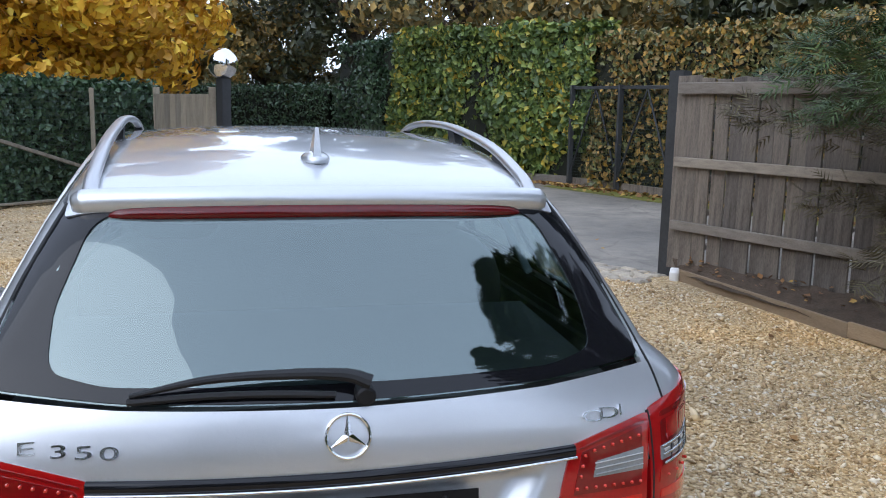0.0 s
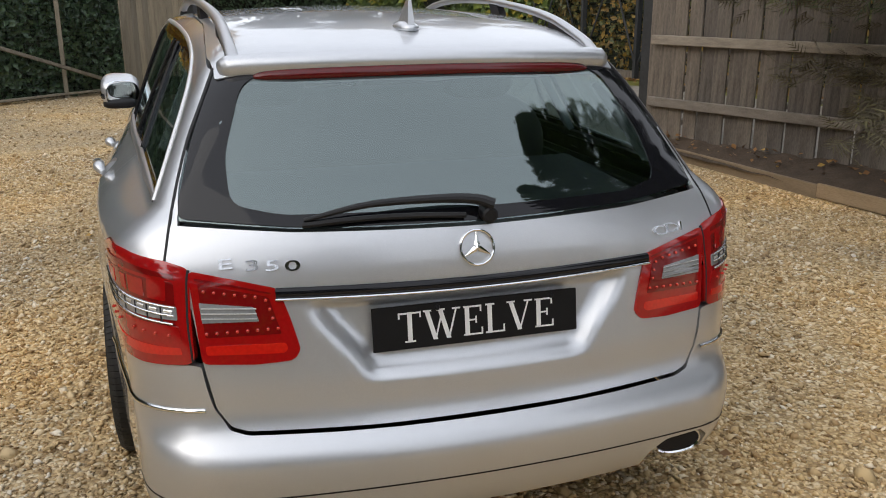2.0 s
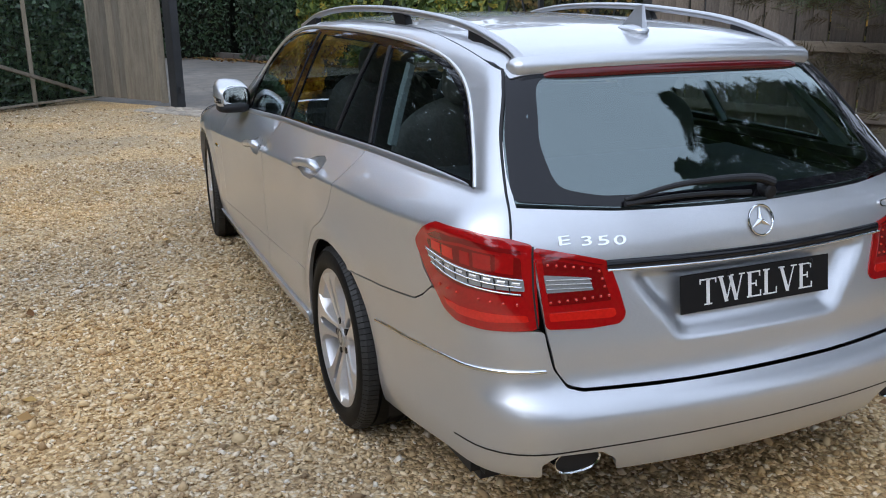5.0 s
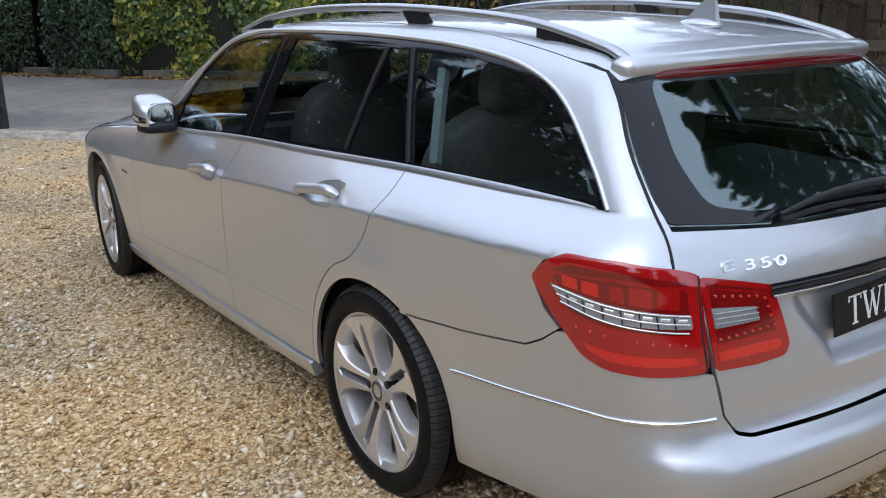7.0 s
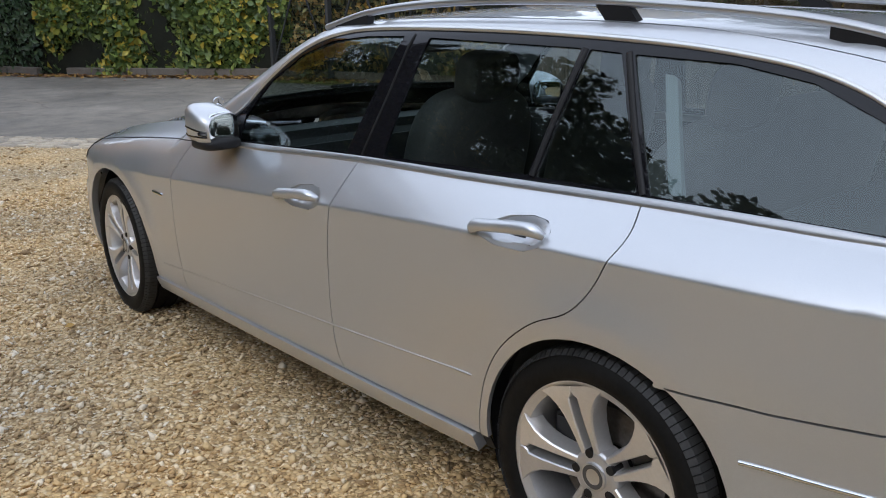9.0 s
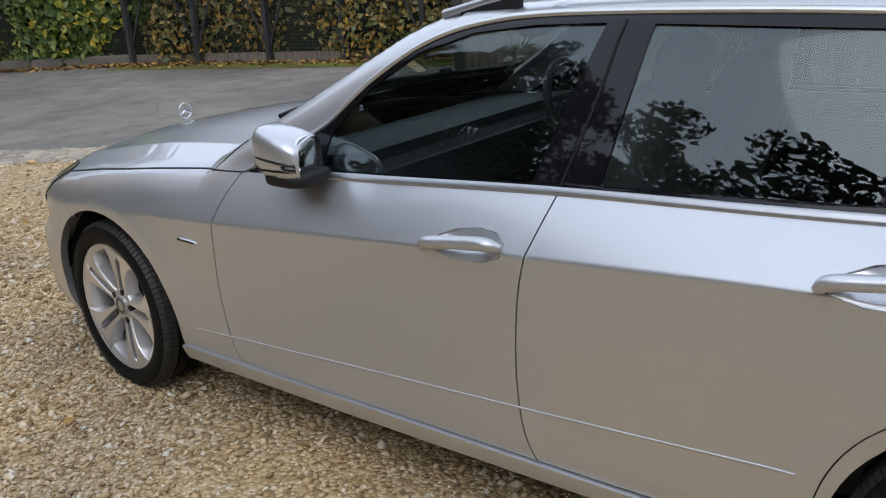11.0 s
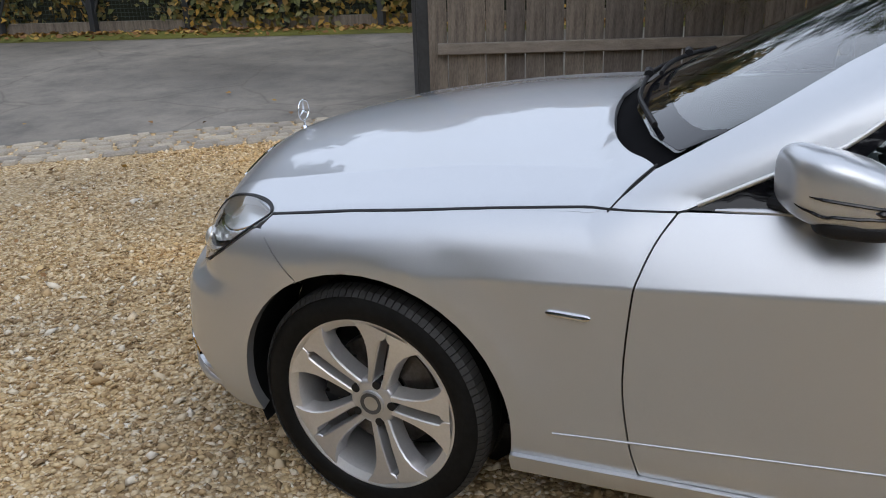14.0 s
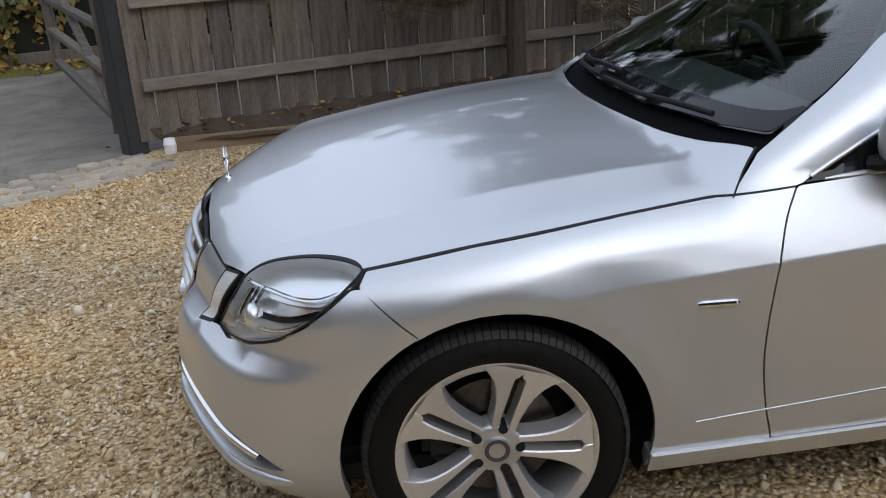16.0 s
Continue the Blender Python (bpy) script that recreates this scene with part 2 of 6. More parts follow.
def body(x, y, z):
    """Below 0 inside the car's body shell, above 0 outside it."""
    ax = np.abs(x)
    side = ax - half_width(y, z)
    top = z - top_height(ax, y)
    f = smax(side, top, 0.075)
    f = smax(f, rear_end(ax, z) - y, 0.07 + 0.09 * step(1.0 - z, 0, 0.2))
    return smax(f, y - front_end(ax, z), 0.14)


def body_normal(p):
    e = 0.004
    x, y, z = p[..., 0], p[..., 1], p[..., 2]
    g = np.stack([body(x + e, y, z) - body(x - e, y, z), body(x, y + e, z) - body(x, y - e, z), body(x, y, z + e) - body(x, y, z - e)], -1)
    return g / np.maximum(np.linalg.norm(g, axis=-1, keepdims=True), 1e-9)


def meet(origin, way, far=2.5, steps=160):
    """Where rays from outside first enter the body, or their end."""
    ts = np.linspace(0, far, steps)
    p = origin[:, None, :] + ts[None, :, None] * way[:, None, :]
    f = body(p[..., 0], p[..., 1], p[..., 2])
    inside = f < 0
    i = np.where(inside.any(1), inside.argmax(1), steps - 1)
    lo, hi = ts[np.maximum(i - 1, 0)], ts[i]
    for _ in range(26):
        m = (lo + hi) / 2
        q = origin + m[:, None] * way
        ins = body(q[:, 0], q[:, 1], q[:, 2]) < 0
        hi = np.where(ins, m, hi)
        lo = np.where(ins, lo, m)
    return origin + hi[:, None] * way, inside.any(1)


# ---- mesh helpers ----
from mathutils import bvhtree, geometry


def put(name, data, material, parent=None, label=""):
    """One mesh object from (vertices, faces, normals or None)."""
    v, f, nrm = data
    me = bpy.data.meshes.new(name)
    me.from_pydata([tuple(map(float, p)) for p in v], [], [tuple(int(i) for i in q) for q in f])
    me.polygons.foreach_set("use_smooth", [True] * len(me.polygons))
    if nrm is not None:
        me.normals_split_custom_set_from_vertices([tuple(map(float, p)) for p in nrm])
    me.materials.append(material)
    ob = new(name, me)
    if parent is not None:
        ob.parent = parent
    if label:
        ob["label"] = label
    return ob


def part(name, bm, material, parent=None, label="", smooth=False, angle=35):
    me = bpy.data.meshes.new(name)
    bmesh.ops.recalc_face_normals(bm, faces=bm.faces)
    if smooth:
        for fc in bm.faces:
            fc.smooth = True
        for e in bm.edges:
            e.smooth = not (len(e.link_faces) == 2 and e.calc_face_angle(0) > radians(angle))
    bm.to_mesh(me)
    bm.free()
    me.materials.append(material)
    ob = new(name, me)
    if parent is not None:
        ob.parent = parent
    if label:
        ob["label"] = label
    return ob


def box(bm, size, m, bevel=0.0, segments=2):
    r = bmesh.ops.create_cube(bm, size=1, matrix=m @ Matrix.Diagonal((*size, 1)))
    if bevel:
        edges = list({e for vt in r["verts"] for e in vt.link_edges})
        bmesh.ops.bevel(bm, geom=edges, offset=bevel, segments=segments, affect="EDGES")


def lathe(profile, n=64, axis="x"):
    """A surface turned round the x axis from (x, radius) stations."""
    v, f = [], []
    k = len(profile)
    for i in range(n):
        a = 2 * math.pi * i / n
        v += [(x, r * math.cos(a), r * math.sin(a)) for x, r in profile]
    for i in range(n):
        j = (i + 1) % n
        f += [(i * k + s, i * k + s + 1, j * k + s + 1, j * k + s) for s in range(k - 1)]
    bm = bmesh.new()
    bv = [bm.verts.new(p) for p in v]
    for q in f:
        bm.faces.new([bv[i] for i in q])
    return bm


def sweep(points, half, n=8, flat=1.0, taper=None):
    """A rounded bar along a line of points; flat squeezes its height."""
    pts = [Vector(p) for p in points]
    bm, rings = bmesh.new(), []
    for i, p in enumerate(pts):
        d = (pts[min(i + 1, len(pts) - 1)] - pts[max(i - 1, 0)]).normalized()
        s = d.cross(Vector((0, 0, 1)))
        s = s.normalized() if s.length > 1e-4 else Vector((1, 0, 0))
        u = s.cross(d)
        h = half * (taper[i] if taper else 1)
        rings.append([bm.verts.new(p + s * h * math.cos(2 * math.pi * k / n) + u * h * flat * math.sin(2 * math.pi * k / n)) for k in range(n)])
    for a, b in zip(rings, rings[1:]):
        for k in range(n):
            bm.faces.new((a[k], a[(k + 1) % n], b[(k + 1) % n], b[k]))
    bm.faces.new(rings[0][::-1])
    bm.faces.new(rings[-1])
    return bm


def smooth_line(points, per=6):
    """Catmull-Rom line through points of any dimension."""
    p = np.array(points, float)
    q = np.vstack([2 * p[0] - p[1], p, 2 * p[-1] - p[-2]])
    out = []
    for i in range(1, len(q) - 2):
        for t in np.linspace(0, 1, per, endpoint=False):
            out.append(0.5 * (2 * q[i] + (q[i + 1] - q[i - 1]) * t + (2 * q[i - 1] - 5 * q[i] + 4 * q[i + 1] - q[i + 2]) * t * t
                              + (3 * q[i] - q[i - 1] - 3 * q[i + 1] + q[i + 2]) * t ** 3))
    out.append(p[-1])
    return np.array(out)


def fillet(points, r):
    """A closed outline with its corners rounded."""
    p = np.array(points, float)
    out = []
    for i in range(len(p)):
        a, b, c = p[i - 1], p[i], p[(i + 1) % len(p)]
        da, dc = np.linalg.norm(a - b), np.linalg.norm(c - b)
        ra, rc = min(r, 0.45 * da), min(r, 0.45 * dc)
        s, e = b + (a - b) * ra / da, b + (c - b) * rc / dc
        for t in (0, 0.25, 0.5, 0.75, 1):
            out.append((1 - t) ** 2 * s + 2 * t * (1 - t) * b + t * t * e)
    return np.array(out)


def dense(p, cell):
    out = []
    for i in range(len(p)):
        a, b = p[i], p[(i + 1) % len(p)]
        k = max(1, int(np.linalg.norm(b - a) / cell))
        out += [a + (b - a) * j / k for j in range(k)]
    out = np.array(out)
    keep = [i for i in range(len(out)) if np.linalg.norm(out[i] - out[i - 1]) > 0.0012]
    return out[keep]


def shrink(p, d):
    """The closed outline moved inwards by d."""
    area = np.sum(p[:, 0] * np.roll(p[:, 1], -1) - np.roll(p[:, 0], -1) * p[:, 1])
    t = np.roll(p, -1, 0) - np.roll(p, 1, 0)
    t = t / np.maximum(np.linalg.norm(t, axis=1, keepdims=True), 1e-9)
    nrm = np.stack([-t[:, 1], t[:, 0]], 1) * (1 if area > 0 else -1)
    return p + nrm * d


def within(p, poly):
    x, y = p[:, 0][:, None], p[:, 1][:, None]
    x1, y1 = poly[:, 0][None], poly[:, 1][None]
    x2, y2 = np.roll(poly[:, 0], -1)[None], np.roll(poly[:, 1], -1)[None]
    cross = ((y1 > y) != (y2 > y)) & (x < (x2 - x1) * (y - y1) / np.where(y2 == y1, 1e-12, y2 - y1) + x1)
    return cross.sum(1) % 2 == 1


DEG = 0.0125  # metres of outline for one degree round the car's ends


def from_side(q):
    o = np.stack([np.full(len(q), -1.5), q[:, 0], q[:, 1]], 1)
    return o, np.tile([1.0, 0, 0], (len(q), 1))


def from_top(q):
    o = np.stack([q[:, 0], q[:, 1], np.full(len(q), 1.9)], 1)
    return o, np.tile([0, 0, -1.0], (len(q), 1))


def from_rear(q):
    o = np.stack([q[:, 0], np.full(len(q), -1.9), q[:, 1]], 1)
    return o, np.tile([0, 1.0, 0], (len(q), 1))


def round_rear(q):
    a = np.radians(q[:, 0] / DEG)
    d = np.stack([np.sin(a), -np.cos(a), 0 * a], 1)
    return np.array([0, -0.4, 0]) + 1.5 * d + np.stack([0 * a, 0 * a, q[:, 1]], 1), -d


def round_front(q):
    a = np.radians(q[:, 0] / DEG)
    d = np.stack([np.sin(a), np.cos(a), 0 * a], 1)
    return np.array([0, 2.9, 0]) + 1.5 * d + np.stack([0 * a, 0 * a, q[:, 1]], 1), -d


def shell(outline, project, cell=0.04, gap=0.0022, lift=0.0, depth=0.014, holes=(), press=None, r=0.012, ridges=()):
    """A body panel: the outline laid on the body form, with turned-in edges."""
    def prepared(o, g):
        return shrink(dense(fillet(o, r), cell * 0.6), g)

    loops = [prepared(outline, gap)] + [prepared(h, -gap) for h in holes]
    lo, hi = loops[0].min(0), loops[0].max(0)
    gx, gy = np.meshgrid(np.arange(lo[0], hi[0], cell), np.arange(lo[1], hi[1], cell * 0.87))
    gx = gx + (np.arange(gx.shape[0]) % 2)[:, None] * cell / 2
    g = np.stack([gx.ravel(), gy.ravel()], 1)
    g = g[within(g, loops[0])]
    for h in loops[1:]:
        g = g[~within(g, h)]
    edge = np.vstack(loops)
    if len(g):
        far = np.min(np.linalg.norm(g[:, None, :] - edge[None], axis=2), axis=1)
        g = g[far > cell * 0.42]
    segs, base = [], 0
    for lp in loops:
        segs += [(base + i, base + (i + 1) % len(lp)) for i in range(len(lp))]
        base += len(lp)
    kept = [np.array(rg)[within(np.array(rg), loops[0])] for rg in ridges]
    kept = [rl[np.min(np.linalg.norm(rl[:, None, :] - edge[None], axis=2), axis=1) > 0.004] for rl in kept if len(rl)]
    for rl in kept:
        g = g[np.min(np.linalg.norm(g[:, None, :] - rl[None], axis=2), axis=1) > cell * 0.45]
    pts = np.vstack([edge, g] + kept)
    base = len(edge) + len(g)
    for rl in kept:
        segs += [(base + i, base + i + 1) for i in range(len(rl) - 1) if np.linalg.norm(rl[i + 1] - rl[i]) < 0.05]
        base += len(rl)
    v2, _, tris, *_ = geometry.delaunay_2d_cdt([Vector(p) for p in pts], segs, [], 0, 1e-5)
    q = np.array([tuple(p) for p in v2])
    mid = q[np.array([tuple(t) for t in tris])].mean(1)
    keep = within(mid, loops[0])
    for h in loops[1:]:
        keep &= ~within(mid, h)
    tris = [t for t, k in zip(tris, keep) if k]
    o, w = project(q)
    p, _ = meet(o, w)
    nrm = body_normal(p)
    p = p + nrm * lift
    if press is not None:
        p = p - nrm * press(q)[:, None]
    tris = [tuple(t) for t in tris]
    t = np.array(tris)
    fn = np.cross(p[t[:, 1]] - p[t[:, 0]], p[t[:, 2]] - p[t[:, 0]])
    flip = (fn * nrm[t[:, 0]]).sum(1) < 0
    tris = [tri[::-1] if k else tri for tri, k in zip(tris, flip)]
    if press is not None:
        fn[flip] *= -1
        acc = np.zeros_like(p)
        for c in range(3):
            np.add.at(acc, t[:, c], fn)
        nrm = acc / np.maximum(np.linalg.norm(acc, axis=1, keepdims=True), 1e-12)
    count = {}
    for tri in tris:
        for a, b in ((tri[0], tri[1]), (tri[1], tri[2]), (tri[2], tri[0])):
            count[(a, b)] = 1
    rim = [(a, b) for a, b in count if (b, a) not in count]
    ids = sorted({i for e in rim for i in e})
    at = {i: len(p) + 2 * k for k, i in enumerate(ids)}
    extra = np.zeros((2 * len(ids), 3))
    en = np.zeros((2 * len(ids), 3))
    for k, i in enumerate(ids):
        extra[2 * k], extra[2 * k + 1] = p[i], p[i] - nrm[i] * depth
    faces = list(tris)
    for a, b in rim:
        side = np.cross(p[b] - p[a], nrm[a])
        side = side / max(np.linalg.norm(side), 1e-9)
        for i in (a, b):
            k = (at[i] - len(p))
            en[k] += side
            en[k + 1] += side
        faces.append((at[b], at[a], at[a] + 1, at[b] + 1))
    en = en / np.maximum(np.linalg.norm(en, axis=1, keepdims=True), 1e-9)
    return np.vstack([p, extra]), faces, np.vstack([nrm, en])


def mirrored(data):
    v, f, n = data
    k = np.array([-1.0, 1, 1])
    return v * k, [q[::-1] for q in f], None if n is None else n * k


def strip(line, project, width, lift=0.004, per=8, sink=0.004, ends=0):
    """A narrow rounded moulding along a line on the body."""
    q = smooth_line(line, per)
    t = np.gradient(q, axis=0)
    t = t / np.linalg.norm(t, axis=1, keepdims=True)
    s = np.stack([-t[:, 1], t[:, 0]], 1)
    rows = []
    near = np.minimum(np.arange(len(q)), np.arange(len(q))[::-1]) / max(ends, 1)
    full = np.sqrt(np.clip(near, 0.0, 1)) if ends else np.ones(len(q))
    for off, up in ((-0.5, -sink), (-0.45, lift * 0.6), (-0.2, lift), (0.2, lift), (0.45, lift * 0.6), (0.5, -sink)):
        o, w = project(q + s * (off * width * (0.15 + 0.85 * full))[:, None])
        p, _ = meet(o, w)
        rows.append(p + body_normal(p) * ((up + sink) * full - sink)[:, None])
    k = len(q)
    v = np.vstack(rows)
    f = [(a * k + i, a * k + i + 1, (a + 1) * k + i + 1, (a + 1) * k + i) for a in range(5) for i in range(k - 1)]
    mid = np.array(f[2 * (k - 1)])
    fn = np.cross(v[mid[1]] - v[mid[0]], v[mid[2]] - v[mid[0]])
    if fn @ body_normal(v[mid[0]]) < 0:
        f = [x[::-1] for x in f]
    return v, f, None


def arch(hub, radius, a0, a1, n=14):
    """Wheel opening in the side view, by angles from the front, over the top."""
    return [(hub + radius * math.cos(radians(a)), 0.315 + radius * math.sin(radians(a))) for a in np.linspace(a0, a1, n)]


def rr(y, z):
    """A side-view place as the rear end's round coordinates."""
    w = float(half_width(np.float64(y), np.float64(z)))
    return (math.degrees(math.atan2(-w, -(y + 0.4))) * DEG, z)


def fr(y, z):
    w = float(half_width(np.float64(y), np.float64(z)))
    return (math.degrees(math.atan2(-w, y - 2.9)) * DEG, z)


def deg(pairs):
    return [(a * DEG, z) for a, z in pairs]


def both(pairs):
    """An outline's left half, from the bottom to the top or back, closed by its mirror image."""
    return list(pairs) + [(-a, b) for a, b in reversed(pairs) if abs(a) > 1e-6]


def on_body(q, project, lift=0.0):
    o, w = project(np.array(q, float))
    p, _ = meet(o, w)
    return p + body_normal(p) * lift


# ---- the car ----
car = new("estate_car")
tagged(car, "silver metallic estate car with closed tailgate parked on gravel", "car")


def pair(name, data, material, parent=None, label=""):
    """A part on the near side and its mirror image."""
    a = put(name, data, material, parent or car, label)
    b = put(name, mirrored(data), material, parent or car, label)
    return a, b


BELT = [(2.12, 0.903), (1.6, 0.932), (1.010, 0.963), (0.5, 0.975), (-0.017, 0.987)]
SEAM_FRONT = [(2.137, 0.900), (2.174, 0.843), (2.200, 0.780), (2.214, 0.719), (2.226, 0.518), (2.208, 0.364), (2.181, 0.262)]
SEAM_MID = [(1.010, 0.965), (1.027, 0.905), (1.048, 0.830), (1.070, 0.735), (1.082, 0.620), (1.086, 0.500), (1.078, 0.400), (1.062, 0.332), (1.035, 0.272)]
SEAM_REAR = [(-0.017, 0.987), (-0.042, 0.930), (-0.022, 0.865), (0.020, 0.787), (0.078, 0.727), (0.180, 0.676), (0.287, 0.585), (0.350, 0.485), (0.380, 0.375), (0.388, 0.285)]
DLO_TOP = [(2.12, 0.905), (1.82, 1.055), (1.665, 1.185), (1.50, 1.286), (1.33, 1.338), (1.10, 1.360), (0.60, 1.362), (0.15, 1.346), (-0.13, 1.322), (-0.34, 1.285), (-0.51, 1.215), (-0.675, 1.082), (-0.768, 0.990)]
ROOF_SEAM = [(2.205, 0.968), (2.0, 1.090), (1.75, 1.240), (1.5, 1.352), (1.3, 1.378), (1.0, 1.389), (0.5, 1.391), (0.0, 1.374), (-0.3, 1.338), (-0.5, 1.302), (-0.60, 1.279)]


def line(points, per=4):
    return [tuple(p) for p in smooth_line(points, per)]


CREASE = [[(y, float(crease_height(np.float64(y))) + dz) for y in np.arange(-0.55, 2.75, 0.02)] for dz in (-0.007, 0.0, 0.007)]
fender = [(2.29, 0.890), (2.633, 0.861), (2.912, 0.832), (3.157, 0.798), (3.178, 0.772), (3.056, 0.656)] + arch(2.874, 0.382, 60, 196, 18) + [(2.46, 0.212), (2.17, 0.222)] + line(SEAM_FRONT)[::-1]
pair("front_wing", shell(fender, from_side, 0.024, r=0.006, ridges=CREASE), PAINT)
front_door = line(SEAM_FRONT) + [(2.17, 0.258), (1.04, 0.272)] + line(SEAM_MID)[::-1] + BELT[1::-1]
rear_door = line(SEAM_MID) + line(SEAM_REAR)[::-1] + [(0.5, 0.975)]
HANDLES = ((1.232, 0.824), (0.282, 0.882))


def cup_outline(yc, zc):
    return [(yc + 0.108, zc - 0.014), (yc + 0.08, zc + 0.014), (yc + 0.03, zc + 0.034), (yc - 0.04, zc + 0.044), (yc - 0.09, zc + 0.040), (yc - 0.118, zc + 0.020), (yc - 0.112, zc - 0.010), (yc - 0.06, zc - 0.030), (yc + 0.04, zc - 0.032)]


doors = pair("front_door", shell(front_door, from_side, 0.024, r=0.006, ridges=CREASE, holes=[cup_outline(*HANDLES[0])]), PAINT) + pair("rear_door", shell(rear_door, from_side, 0.024, r=0.006, ridges=CREASE, holes=[cup_outline(*HANDLES[1])]), PAINT)
GATE_EDGE = [(p[1] - 0.011, p[2]) for p in on_body([(-0.555, 1.284), (-0.60, 1.196), (-0.634, 1.126), (-0.665, 1.04), (-0.686, 0.965), (-0.696, 0.92), (-0.702, 0.889)], from_rear)]
quarter = ([(2.29, 0.890)] + line(ROOF_SEAM, 3) + GATE_EDGE
           + [(-0.85, 0.905), (-0.745, 0.903), (-0.69, 0.880), (-0.655, 0.838), (-0.69, 0.765), (-0.735, 0.725), (-0.685, 0.687), (-0.633, 0.660), (-0.422, 0.636), (-0.165, 0.622)]
           + arch(0.0, 0.357, 118, -5, 18) + line(SEAM_REAR)[::-1] + [(-0.4, 0.989)] + line(DLO_TOP, 3)[::-1] + [(2.15, 0.897)])
pair("body_side", shell(quarter, from_side, 0.022, gap=0.0012, r=0.004, ridges=CREASE), PAINT)
sill = [(2.50, 0.258), (1.4, 0.268), (0.410, 0.280), (0.395, 0.225), (1.4, 0.205), (2.50, 0.198)]
# raised black strips stand for the shade in the bonnet's shut lines
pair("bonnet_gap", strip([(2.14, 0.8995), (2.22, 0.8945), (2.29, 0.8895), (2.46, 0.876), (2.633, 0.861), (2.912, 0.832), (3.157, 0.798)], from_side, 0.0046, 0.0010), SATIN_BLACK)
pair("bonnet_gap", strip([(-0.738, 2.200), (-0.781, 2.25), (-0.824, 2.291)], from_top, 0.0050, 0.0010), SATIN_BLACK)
pair("sill", shell(sill, from_side, 0.03, lift=0.012, depth=0.05, r=0.01), PAINT)

# bonnet, roof, windscreen
F60 = [tuple(p[:2]) for p in on_body(deg([(-71, 0.800), (-61, 0.801), (-54, 0.777), (-49.5, 0.738), (-40, 0.724), (-27, 0.734), (-14, 0.763), (0, 0.775)]), round_front)]
bonnet_edge = [(-0.741, 2.203), (-0.781, 2.25), (-0.822, 2.288), (-0.820, 2.372), (-0.8300, 2.633), (-0.8325, 2.912), (-0.8285, 3.150)] + F60
hood = both(line([(0.0, 2.405), (-0.209, 2.390), (-0.450, 2.345), (-0.600, 2.288), (-0.690, 2.232), (-0.741, 2.203)])[:-1] + bonnet_edge[:-1] + [(0.0, F60[-1][1])])
FOLDS = [[(sx * (float(bonnet_fold(np.float64(y))) + dx), y) for y in np.arange(2.24, 3.52, 0.025)] for sx in (-1, 1) for dx in (-0.009, 0.0, 0.009)]
put("bonnet", shell(hood, from_top, 0.03, r=0.006, ridges=FOLDS), PAINT, car)
roof_edge = [tuple(p[:2]) for p in on_body([(y, z) for y, z in ROOF_SEAM[3:]], from_side)]
top = both([(0.0, 1.615), (-0.35, 1.57)] + [(roof_edge[0][0], 1.475)] + roof_edge[1:] + [(-0.55, -0.635), (-0.30, -0.700), (0.0, -0.728)])
put("roof", shell(top, from_top, 0.05, gap=0.001, depth=0.030, r=0.008), PAINT, car)
ws_side = [tuple(p[:2]) for p in on_body([(y, z) for y, z in ROOF_SEAM[:4]], from_side)]
screen = both([(0.0, 2.350), (-0.3, 2.325), (-0.57, 2.245), (-0.728, 2.165)] + ws_side[1:] + [(-0.35, 1.575), (0.0, 1.62)])
glass = put("windscreen", shell(screen, from_top, 0.05, gap=0.004, lift=-0.004, depth=0.004, r=0.02), CLEAR_GLASS, car)
cowl = both([(0.0, 2.51), (-0.25, 2.485), (-0.55, 2.385), (-0.76, 2.225), (-0.70, 2.11), (-0.5, 2.20), (0.0, 2.29)])
put("cowl_panel", shell(cowl, from_top, 0.05, lift=-0.022, depth=0.004, r=0.02), COWL, car)

# side windows
GLASS_FRONT = [(1.80, 0.940), (1.785, 1.035), (1.66, 1.165), (1.50, 1.263), (1.34, 1.314), (1.16, 1.333), (0.968, 1.338), (1.088, 0.981), (1.45, 0.960)]
GLASS_REAR = [(0.850, 1.336), (0.29, 1.322), (0.335, 1.008), (0.908, 0.990)]
GLASS_FIXED = [(0.262, 1.320), (0.168, 1.314), (0.008, 1.008), (0.307, 1.007)]
GLASS_QUARTER = [(0.128, 1.312), (-0.137, 1.300), (-0.319, 1.268), (-0.486, 1.200), (-0.632, 1.085), (-0.728, 1.005), (-0.03, 1.008)]
SURROUND = line(DLO_TOP, 3) + [(-0.4, 0.989)] + BELT[:0:-1]
HOLES = [GLASS_FRONT, GLASS_REAR, GLASS_FIXED, GLASS_QUARTER]
pair("window_surround", shell(SURROUND, from_side, 0.05, gap=0.001, lift=-0.003, depth=0.006, holes=HOLES, r=0.006), BLACK_TRIM, label="gloss black window surround")
for side_glass in HOLES:
    for pane in pair("window_pane", shell(side_glass, from_side, 0.06, gap=-0.004, lift=-0.008, depth=0.002, r=0.012), SIDE_GLASS):
        pane.visible_shadow = False
pair("pillar_trim", strip([(0.147, 1.316), (0.07, 1.16), (-0.012, 1.004)], from_side, 0.016, 0.002), SATIN_BLACK)
pair("pillar_trim", strip([(0.276, 1.322), (0.30, 1.16), (0.321, 1.006)], from_side, 0.016, 0.002), SATIN_BLACK)
# black strip laid on the pillar for the shaded gap between the doors
pair("pillar_gap", strip([(0.922, 1.345), (0.955, 1.166), (1.008, 0.980)], from_side, 0.006, 0.0005), SATIN_BLACK)
